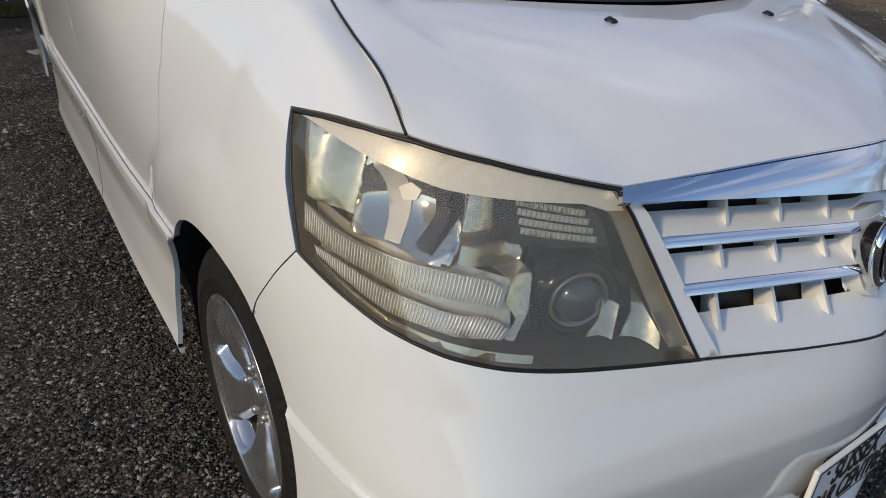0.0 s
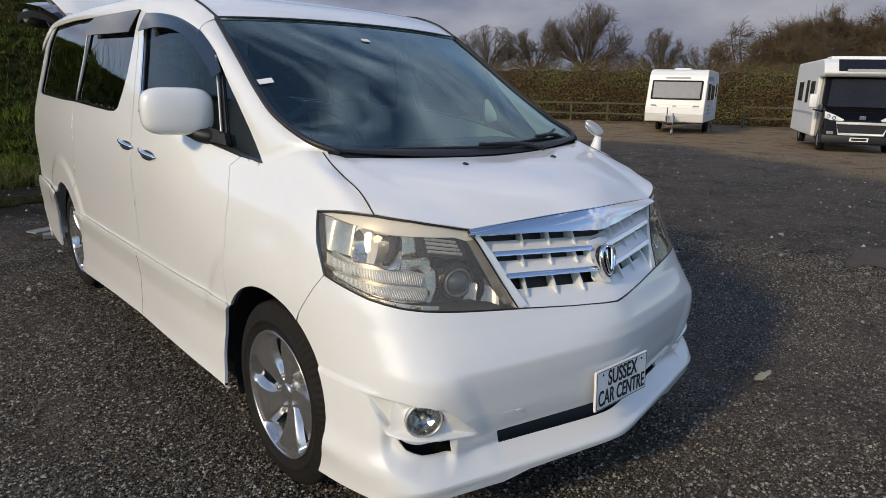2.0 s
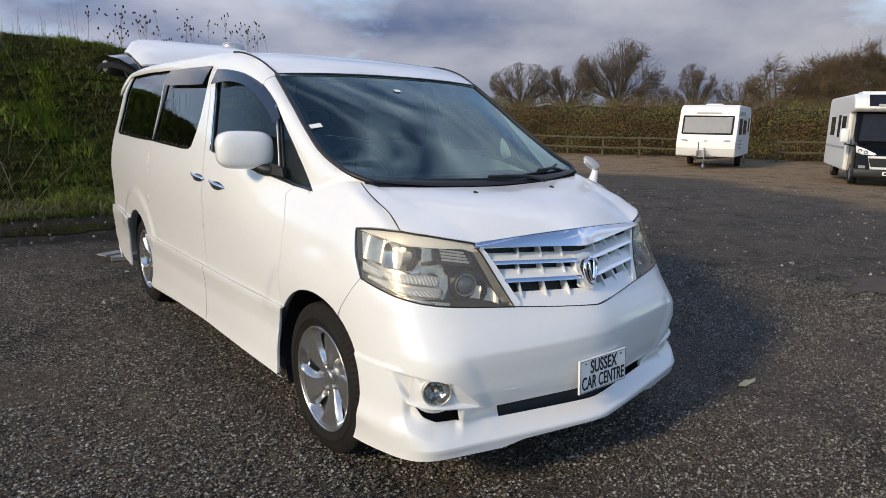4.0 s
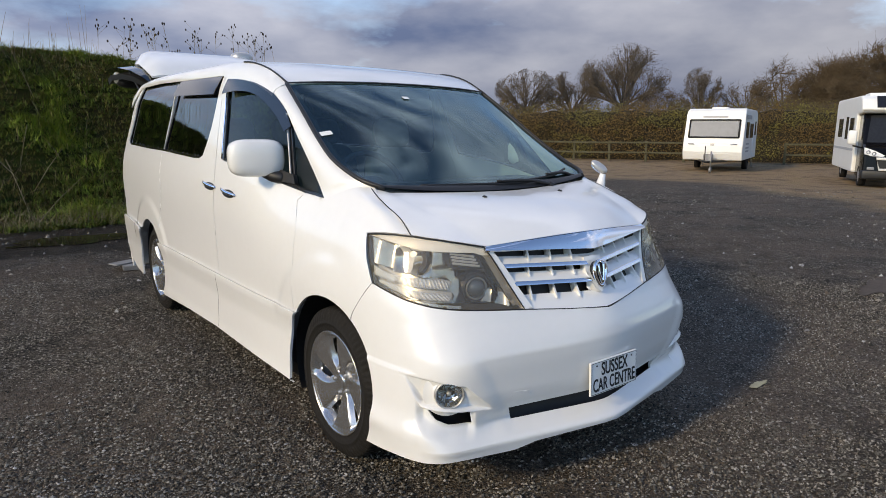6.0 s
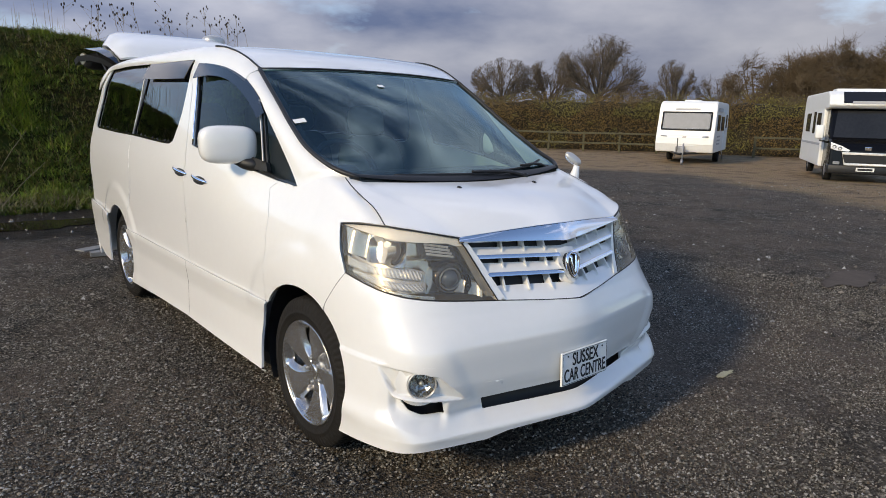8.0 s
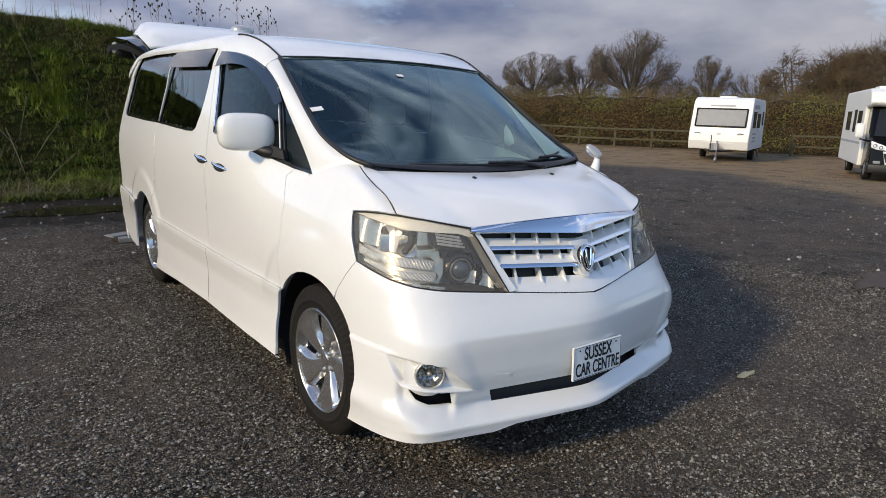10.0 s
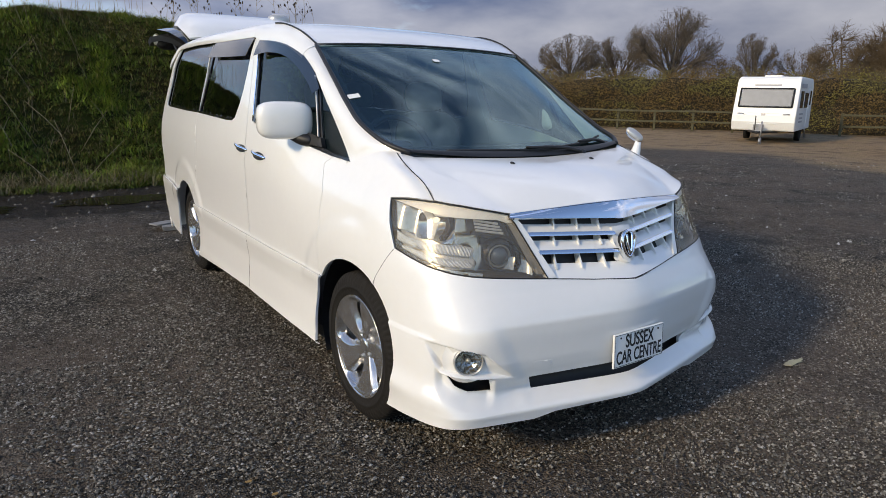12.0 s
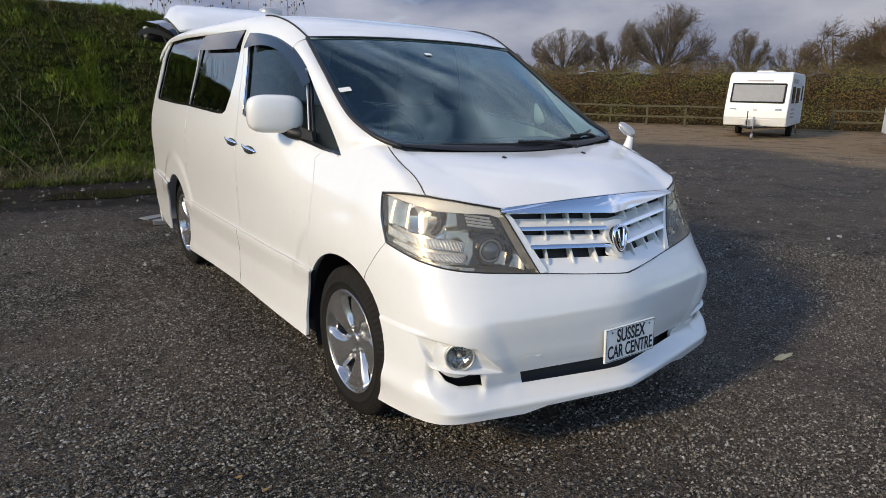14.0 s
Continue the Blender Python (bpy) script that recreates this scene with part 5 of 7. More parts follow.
for s in (1, -1):
    pick = (lambda made: made) if s > 0 else flip
    turn = Matrix.Translation((-0.905, 0.655, 1.288)) @ Matrix.Rotation(radians(-12), 4, "Z")
    mirror = part("door_mirror", pick(placed(cushion((0, 0, 0), (0.133, 0.070, 0.090), 3.6), turn)), PAINT, car, "white door mirror on a black arm")
    part("mirror_glass", pick(placed(([(-0.112, 0.080, -0.070), (0.112, 0.080, -0.070), (0.118, 0.080, 0.0), (0.112, 0.080, 0.070), (-0.112, 0.080, 0.070), (-0.118, 0.080, 0.0)], [(5, 4, 3, 2, 1, 0)]), turn)), CHROME, mirror, smooth=False)
    part("mirror_shell", pick(placed(cushion((0, 0.045, 0), (0.126, 0.034, 0.084), 4.0), turn)), BLACK, mirror)
    part("mirror_arm", pick(tube(through_points([(-0.87, 0.640, 1.218), (-0.84, 0.600, 1.200), (-0.800, 0.555, 1.190)], 8), [0.028, 0.028, 0.030, 0.030, 0.030, 0.030, 0.028, 0.024], 10)), BLACK, mirror)
    part("mirror_base", pick(turned(skin([(0.44, 1.172), (0.47, 1.215), (0.58, 1.232), (0.68, 1.225), (0.72, 1.200), (0.60, 1.180)], lambda q: on_side(q, 0.012), 0.02))), BLACK, mirror, thick=0.03)

# kerb-view mirror on the far wing
kerb = part("wing_mirror", tube(through_points([(0.745, -0.085, 1.085), (0.762, -0.092, 1.140), (0.770, -0.096, 1.190)], 9), [0.034, 0.032, 0.030, 0.028, 0.026, 0.023, 0.020, 0.018, 0.016], 14), PAINT, car, "small white kerb-view mirror on the far wing")
tilt = Matrix.Translation((0.762, -0.075, 1.228)) @ Matrix.Rotation(radians(-56), 4, Vector((0.64, 0.77, 0)))
part("mirror_head", placed(cushion((0, 0, 0), (0.024, 0.017, 0.052), 2.4), tilt), SILVER, kerb)
part("mirror_face", placed(cushion((-0.005, 0.014, -0.003), (0.020, 0.010, 0.045), 2.4), tilt), CHROME, kerb)

# cowl over the foot of the windscreen, and wipers
part("cowl", turned(sheet([screen_row(k) + np.array((0, -0.004, 0.005 + 0.004 * math.sin(3 * k / 0.042))) for k in np.linspace(0, 0.042, 5)])), BLACK, car, "black plastic cowl", thick=0.003)
for pts, at in (([(-0.46, -0.086, 1.186), (-0.20, -0.124, 1.182), (0.10, -0.138, 1.177), (0.32, -0.116, 1.178)], (0.30, -0.150, 1.160)), ([(-0.06, -0.134, 1.180), (0.22, -0.116, 1.189), (0.42, -0.066, 1.201), (0.56, -0.002, 1.221)], (0.58, -0.045, 1.182))):
    wiper = part("wiper", tube(through_points([at, tuple((np.array(at) + np.array(pts[2])) / 2 + np.array((0, -0.008, 0.012))), tuple(np.array(pts[1]) * 0.5 + np.array(pts[2]) * 0.5 + np.array((0, -0.008, 0.012)))], 14), [0.009] * 5 + [0.0075] * 5 + [0.006] * 4, 8), BLACK, car, "black wiper arm")
    part("wiper_pivot", placed(lathe([(-0.02, 0.016), (0.006, 0.016), (0.012, 0.010), (0.013, 0.0)], 16), Matrix.Translation(at) @ Matrix.Rotation(radians(-75), 4, "Y")), BLACK, wiper)
    part("wiper_blade", tube(through_points(pts, 18), 0.0062, 6), BLACK, wiper)
part("scuttle", turned(sheet([np.array(across([(0.0, -0.185 + d, 1.140 - e), (0.25, -0.175 + d, 1.140 - e), (0.48, -0.135 + d, 1.148 - e), (0.62, -0.080 + d, 1.162 - e), (0.670, -0.030 + d, 1.172 - e)])) for d, e in ((0.0, 0.0), (0.03, 0.012), (0.06, 0.0))])), BLACK, car, thick=0.01)

# plate with the dealer's words
PLATE = Matrix.Translation((0.001, -0.816, 0.446)) @ Matrix.Rotation(radians(-3), 4, "X")
plate = part("dealer_plate", placed(block(-0.149, 0.149, -0.004, 0.006, -0.070, 0.070, 0.003), PLATE), PLATE_WHITE, car, "white dealer plate with black lettering", smooth=False)
border = [(-0.144, -0.065), (0.144, -0.065), (0.144, 0.065), (-0.144, 0.065)]
part("plate_border", placed(tube([(x, -0.0045, z) for x, z in border], 0.0012, 4, True), PLATE), INK, plate)
part("plate_holder", placed(block(-0.09, 0.09, 0.004, 0.030, -0.060, 0.060, 0.004), PLATE), BLACK, plate, smooth=False)


def words(text, x, z, size, squeeze, parent):
    c = bpy.data.curves.new("lettering", "FONT")
    c.body, c.size, c.align_x, c.align_y, c.extrude = text, size, "CENTER", "CENTER", 0.0006
    c.offset = 0.0012
    ob = new("lettering", c)
    c.materials.append(INK)
    ob.parent = parent
    base = Vector(parent["base"])
    ob.matrix_basis = Matrix.Translation(-base) @ PLATE @ pose(x, -0.0052, z, 90, 0, 0) @ Matrix.Diagonal((squeeze, 1, 1, 1))
    return ob


words("SUSSEX", 0.0, 0.031, 0.076, 0.68, plate)
words("CAR CENTRE", 0.0, -0.032, 0.076, 0.60, plate)
for s in (-1, 1):
    part("plate_screw", placed(lathe([(-0.004, 0.004), (0.002, 0.004), (0.003, 0.0)], 10), PLATE @ Matrix.Translation((s * 0.112, -0.004, 0.052)) @ Matrix.Rotation(radians(-90), 4, "Z")), INK, plate)

# stickers on the windscreen
for k, x, w, h in ((0.515, -0.664, 0.052, 0.030), (0.80, -0.085, 0.036, 0.026)):
    r0, r1 = screen_row(k), screen_row(k + h / 0.95)
    pts = []
    for row in (r0, r1):
        for xx in (x - w / 2, x + w / 2):
            pts.append([xx, np.interp(xx, row[:, 0], row[:, 1]) - 0.004, np.interp(xx, row[:, 0], row[:, 2]) + 0.004])
    part("sticker", (pts, [(0, 1, 3, 2)]), PLATE_WHITE, screen, "small white sticker", thick=0.001, smooth=False)

# raised tailgate
gate_rows = []
for y, z, w in ((3.70, 1.835, 0.60), (3.78, 1.900, 0.66), (3.95, 1.965, 0.72), (4.25, 2.005, 0.76), (4.60, 2.010, 0.78), (4.85, 1.985, 0.76)):
    t = np.linspace(-1, 1, 21)
    gate_rows.append(np.stack([t * w, np.full(21, y), z - 0.05 * np.abs(t) ** 3], 1))
tailgate = part("tailgate", turned(sheet(gate_rows), (0, 4.2, 1.0)), PRIVACY, car, "raised tailgate with dark glass and white spoiler", thick=0.004)
part("inner_trim", turned(sheet([r * np.array((0.97, 1, 1)) - np.array((0, 0, 0.05)) for r in gate_rows]), (0, 4.2, 1.0)), BLACK, tailgate, thick=0.05)
spoiler = []
for y, z0, z1, w in ((3.72, 1.86, 1.875, 0.60), (3.85, 1.92, 1.98, 0.62), (4.05, 1.98, 2.07, 0.62), (4.28, 2.00, 2.13, 0.60), (4.42, 2.00, 2.14, 0.58), (4.50, 2.00, 2.06, 0.56)):
    t = np.linspace(-1, 1, 21)
    spoiler.append(np.stack([t * w, np.full(21, y), z0 + (z1 - z0) * (1 - np.abs(t) ** 12)], 1))
part("spoiler", turned(sheet(spoiler), (0, 4.2, 1.9)), PAINT, tailgate, "white roof spoiler", thick=0.02)
part("brake_lamp_dome", cushion((0.46, 4.40, 2.125), (0.11, 0.10, 0.065), 2.6), SILVER, tailgate, "grey dome on the spoiler")
for s in (-1, 1):
    part("catch_housing", cushion((s * 0.60, 4.52, 1.865), (0.13, 0.13, 0.075), 2.6), BLACK, tailgate, "black rounded catch housing")
    part("grab_strap", cushion((s * 0.715, 4.54, 1.885), (0.022, 0.10, 0.055), 2.4), SILVER, tailgate)
    part("gas_strut", tube([(s * 0.62, 3.72, 1.55), (s * 0.68, 4.15, 1.92)], 0.012, 8), BLACK, tailgate)
part("rear_bumper", turned(sheet([[(x, 3.80 + 0.10 * (1 - (abs(x) / 0.88) ** 4) - d, z) for x in np.linspace(-0.87, 0.87, 25)] for z, d in ((0.62, 0.0), (0.45, -0.02), (0.28, 0.0), (0.20, 0.05))])), PAINT, car, thick=0.02)

# cabin
cabin = part("dashboard", block(-0.62, 0.62, -0.02, 0.42, 0.90, 1.165, 0.05, 3), DASH, car, "dark dashboard")
part("bulkhead", block(-0.60, 0.60, -0.14, -0.08, 0.25, 1.02, 0.01), BLACK, car, smooth=False)
wheel_c = Matrix.Translation((-0.36, 0.48, 1.14)) @ Matrix.Rotation(radians(62), 4, "X")
part("steering_wheel", placed(join(tube([(0.185 * math.cos(t), 0.185 * math.sin(t), 0) for t in np.linspace(0, 2 * math.pi, 37)[:-1]], 0.016, 8, True), tube([(-0.18, 0, 0), (0, -0.02, -0.02), (0.18, 0, 0)], 0.02, 8), tube([(0, -0.18, 0), (0, 0, -0.03)], 0.022, 8), cushion((0, -0.01, 0.0), (0.075, 0.06, 0.03))), wheel_c), DASH, car)
for x, y in ((-0.36, 0.95), (0.36, 0.95), (-0.36, 1.95), (0.36, 1.95), (0.0, 2.95)):
    seat = part("seat", cushion((x, y, 0.62), (0.25, 0.27, 0.10), 4.0), CLOTH, car, "grey cloth seat")
    lean = Matrix.Translation((x, y + 0.26, 0.62)) @ Matrix.Rotation(radians(-14), 4, "X")
    part("backrest", placed(cushion((0, 0, 0.34), (0.25, 0.075, 0.36), 4.0), lean), CLOTH, seat)
    part("headrest", placed(cushion((0, 0, 0.80), (0.13, 0.055, 0.10), 3.5), lean), CLOTH, seat)
part("rear_view_mirror", cushion((0.0, 0.62, 1.560), (0.12, 0.02, 0.035), 4), BLACK, car)
part("headliner", turned(sheet([roof_section(y) * np.array((0.97, 1, 1)) - np.array((0, 0, 0.045)) for y in np.linspace(0.85, 3.7, 16)])), CLOTH, car)

# ---- beyond the car ----
EYE_X, EYE_Y = -2.05, -2.38


def bearing(az, dist):
    """A place on the ground at a compass bearing (degrees from +x) and distance from the yard's near corner."""
    x, y = EYE_X + dist * math.cos(radians(az)), EYE_Y + dist * math.sin(radians(az))
    return x, y, float(ground_z(x, y))


# timber fence
fence = thing("rail_fence", (29.4, 19.4, -0.44), "weathered two-rail timber fence in front of the hedge", "fence")


def rail_fence(x0, y0, x1, y1, n):
    for i in range(n):
        k = i / (n - 1)
        x, y = x0 + (x1 - x0) * k, y0 + (y1 - y0) * k
        z = float(ground_z(x, y))
        turn = math.atan2(y1 - y0, x1 - x0)
        m = Matrix.Translation((x, y, z)) @ Matrix.Rotation(turn, 4, "Z") @ Matrix.Rotation(radians(2.0 * math.sin(i * 2.3)), 4, "Y")
        part("post", placed(block(-0.06, 0.06, -0.06, 0.06, -0.1, 1.16, 0.012), m), FENCE_WOOD, fence, smooth=False)
        if i < n - 1:
            xe, ye = x0 + (x1 - x0) * (i + 1) / (n - 1), y0 + (y1 - y0) * (i + 1) / (n - 1)
            for h in (1.06, 0.50):
                a, b = Vector((x, y, z + h + 0.02 * math.sin(i * 1.7))), Vector((xe, ye, float(ground_z(xe, ye)) + h + 0.02 * math.sin(i * 1.7 + 1.7)))
                d = b - a
                mm = Matrix.Translation((a + b) / 2) @ d.to_track_quat("X", "Z").to_matrix().to_4x4()
                part("rail", placed(block(-d.length / 2, d.length / 2, -0.11, -0.06, -0.05, 0.05, 0.008), mm), FENCE_WOOD, fence, smooth=False)


rail_fence(20.6, 33.4, 30.6, 18.1, 10)
rail_fence(33.4, 13.9, 37.6, 7.0, 4)

# hedge: a dark sheet for its shaded inside, then leaves and twigs
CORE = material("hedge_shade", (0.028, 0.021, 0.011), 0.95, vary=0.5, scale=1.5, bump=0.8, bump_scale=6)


def hedge_top(x, y):
    return 3.30 + 0.45 * noise.noise((x * 0.35, y * 0.35, 1)) + 0.30 * noise.noise((x * 1.3, y * 1.3, 2))


# added wall inside the leaves: keeps sky from showing through, coloured as shade
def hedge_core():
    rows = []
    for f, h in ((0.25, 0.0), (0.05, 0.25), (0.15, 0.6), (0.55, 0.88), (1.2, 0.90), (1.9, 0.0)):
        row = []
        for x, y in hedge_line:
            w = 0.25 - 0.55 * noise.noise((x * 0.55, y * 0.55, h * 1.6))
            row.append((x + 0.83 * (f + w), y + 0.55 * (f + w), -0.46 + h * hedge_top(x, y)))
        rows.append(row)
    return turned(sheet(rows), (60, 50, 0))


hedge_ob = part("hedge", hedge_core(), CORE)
tagged(hedge_ob, "tall brown winter hedge behind a timber rail fence", "hedge", kind="stuff")


def hedge_leaves():
    rng = np.random.default_rng(4)
    n = 150000
    t = rng.random(n) * (len(hedge_line) - 1.01)
    j = t.astype(int)
    p = hedge_line[j] + (hedge_line[j + 1] - hedge_line[j]) * (t - j)[:, None]
    top = np.array([hedge_top(x, y) for x, y in p])
    h = rng.random(n) ** 0.75
    lump = np.array([noise.noise((x * 0.55, y * 0.55, k * 1.6)) + 0.5 * noise.noise((x * 1.5, y * 1.5, k * 4)) for (x, y), k in zip(p, h)])
    f = np.where(h > 0.85, rng.random(n) * 1.8 - 0.1, rng.random(n) * 0.5 - 0.15) + 0.12 * rng.normal(size=n) - 0.55 * lump
    c = np.stack([p[:, 0] + 0.83 * f, p[:, 1] + 0.55 * f, -0.44 + h * top * (1 + 0.06 * rng.normal(size=n))], 1)
    a = rng.normal(size=(n, 3))
    a[:, 2] *= 0.8
    a *= (0.030 + 0.055 * rng.random(n))[:, None] / np.linalg.norm(a, axis=1, keepdims=True)
    b = np.cross(a, rng.normal(size=(n, 3)))
    b *= (np.linalg.norm(a, axis=1) * (0.12 + 0.28 * rng.random(n)))[:, None] / np.linalg.norm(b, axis=1, keepdims=True)
    v = np.stack([c - a, c + b, c + a, c - b], 1).reshape(-1, 3)
    return [tuple(q) for q in v], [(4 * i, 4 * i + 1, 4 * i + 2, 4 * i + 3) for i in range(n)]


def island_material(name, colours, rough=0.85):
    """Each leaf or blade takes its own tone."""
    m = bpy.data.materials.new(name)
    m.use_nodes = True
    n, l = m.node_tree.nodes, m.node_tree.links
    g, r = n.new("ShaderNodeNewGeometry"), n.new("ShaderNodeValToRGB")
    for i, c in enumerate(colours):
        p = i / (len(colours) - 1)
        e = r.color_ramp.elements[i] if i < 2 else r.color_ramp.elements.new(p)
        e.position, e.color = p, (*c, 1)
    l.new(g.outputs["Random Per Island"], r.inputs["Fac"])
    l.new(r.outputs["Color"], n["Principled BSDF"].inputs["Base Color"])
    n["Principled BSDF"].inputs["Roughness"].default_value = rough
    n["Principled BSDF"].inputs["Specular IOR Level"].default_value = 0.2
    return m


LEAVES = island_material("hedge_leaves", [(0.100, 0.064, 0.027), (0.185, 0.120, 0.047), (0.135, 0.098, 0.034), (0.215, 0.140, 0.058), (0.108, 0.070, 0.032)])
OLIVE = island_material("olive_hedge_leaves", [(0.105, 0.092, 0.028), (0.170, 0.150, 0.045), (0.215, 0.185, 0.062), (0.120, 0.098, 0.034)])
leaf_v, leaf_f = hedge_leaves()
leaf_v = np.array(leaf_v).reshape(-1, 4, 3)
green = np.array([noise.noise((x * 0.35, y * 0.35, z * 0.7)) + 0.5 * noise.noise((x * 1.3, y * 1.3, z * 1.3)) for x, y, z in leaf_v[:, 0]]) > 0.02
for kept, mat, name, lab in ((~green, LEAVES, "hedge_leaves", "dry brown hedge leaves and twigs"), (green, OLIVE, "olive_hedge_leaves", "olive hedge leaves and twigs")):
    tagged(part(name, (leaf_v[kept].reshape(-1, 3), leaf_f[:int(kept.sum())]), mat, smooth=False), lab, "hedge", kind="stuff")


def hedge_shoots():
    """Thin bare shoots that stand out of the hedge's top and face."""
    rng = np.random.default_rng(6)
    n = 13000
    t = rng.random(n) * (len(hedge_line) - 1.01)
    j = t.astype(int)
    p = hedge_line[j] + (hedge_line[j + 1] - hedge_line[j]) * (t - j)[:, None]
    h = np.where(rng.random(n) < 0.6, rng.uniform(0.90, 1.02, n), rng.uniform(0.25, 0.95, n))
    f = np.where(h > 0.88, rng.uniform(0.0, 1.6, n), rng.uniform(-0.1, 0.3, n))
    a = np.stack([p[:, 0] + 0.83 * f, p[:, 1] + 0.55 * f, -0.46 + h * np.array([hedge_top(x, y) for x, y in p])], 1)
    d = rng.normal(0, 0.5, (n, 3)) + np.where(h > 0.88, 1.0, 0.3)[:, None] * np.array((0, 0, 1.0)) - np.where(h > 0.88, 0.0, 0.5)[:, None] * np.array((0.83, 0.55, 0))
    lump = np.array([noise.noise((x * 0.5, y * 0.5, 2)) for x, y in p])
    b = a + d / np.linalg.norm(d, axis=1, keepdims=True) * (rng.uniform(0.08, 0.36, n) * (1 + 1.3 * np.clip(lump, -0.6, 1)))[:, None]
    side = np.cross(b - a, rng.normal(size=(n, 3)))
    side *= 0.009 / (np.linalg.norm(side, axis=1, keepdims=True) + 1e-9)
    v = np.stack([a - side, a + side, b + side * 0.5, b - side * 0.5], 1).reshape(-1, 3)
    return v, [(4 * i, 4 * i + 1, 4 * i + 2, 4 * i + 3) for i in range(n)]


tagged(part("hedge_shoots", hedge_shoots(), TWIG, smooth=False), "bare brown shoots standing out of the hedge", "hedge", kind="stuff")

# bare trees


def tree_mesh(top, reach, fork, seed, limbs=13, twigs=230, fuzz=11, stout=0.034):
    """A bare tree: limbs spread from the fork to a domed crown, branchlets fill the dome's rim, and fine twigs are thin slips."""
    rng = np.random.default_rng(seed)
    wood, slips = [tube([(0, 0, -0.4), (0.03, 0.02, fork * 0.5), (0, 0, fork)], [top * 0.028, top * 0.023, top * 0.020], 8)], []
    paths = []
    for k in range(limbs):
        az = 2.4 * k + rng.uniform(-0.4, 0.4)
        up = rng.uniform(0.05, 1.0)
        out = math.sqrt(max(0.0, 1 - up**2)) * reach * rng.uniform(0.82, 1.0)
        e = np.array((out * math.cos(az), out * math.sin(az), fork + (top - fork) * (0.10 + 0.86 * up)))
        s0 = np.array((0, 0, fork * rng.uniform(0.75, 1.05)))
        knee = s0 + (e - s0) * 0.45 + np.array((0, 0, (top - fork) * 0.06)) + rng.normal(0, reach * 0.03, 3)
        p = through_points([s0, knee, s0 + (e - s0) * 0.75 + rng.normal(0, reach * 0.03, 3), e], 9)
        paths.append(p)
        wood.append(tube([tuple(q) for q in p], np.linspace(top * 0.016, 0.016, 9), 5))
    nodes = np.concatenate([p[2:] for p in paths])
    for k in range(twigs):
        az, up = rng.uniform(0, 2 * math.pi), rng.uniform(-0.05, 1.0)
        shell = rng.uniform(0.62, 1.0) ** 0.5 * (1 + 0.10 * math.sin(3 * az + seed))
        out = math.sqrt(max(0.0, 1 - up**2)) * reach * shell
        e = np.array((out * math.cos(az), out * math.sin(az), fork + (top - fork) * (0.06 + 0.92 * up * shell)))
        near = nodes[np.argmin(np.linalg.norm(nodes - e, axis=1) + 0.3 * np.maximum(0, nodes[:, 2] - e[2]))]
        way = e - near
        bend = near + way * 0.5 + rng.normal(0, 0.10, 3) * np.linalg.norm(way)
        wood.append(tube([tuple(near), tuple(bend), tuple(e)], [stout, stout * 0.65, 0.010], 3))
        span = max(np.linalg.norm(way), 0.5)
        for j in range(fuzz):
            f = rng.uniform(0.25, 1.0)
            a = near + (bend - near) * f * 2 if f < 0.5 else bend + (e - bend) * (f - 0.5) * 2
            d = way / span + rng.normal(0, 0.55, 3) + np.array((0, 0, 0.25))
            b = a + d / np.linalg.norm(d) * rng.uniform(0.35, 0.95)
            ends = [(a, b, 0.012)]
            for i in range(3):
                c = a + (b - a) * rng.uniform(0.3, 1.0)
                ends.append((c, c + (d / np.linalg.norm(d) + rng.normal(0, 0.6, 3)) * rng.uniform(0.15, 0.40), 0.008))
            for p, q, w in ends:
                side = np.cross(q - p, rng.normal(size=3))
                side *= w / (np.linalg.norm(side) + 1e-9)
                slips.append((p - side, p + side, q + side * 0.5, q - side * 0.5))
    v = [tuple(q) for s in slips for q in s]
    return join(*wood), (v, [(4 * i, 4 * i + 1, 4 * i + 2, 4 * i + 3) for i in range(len(slips))])


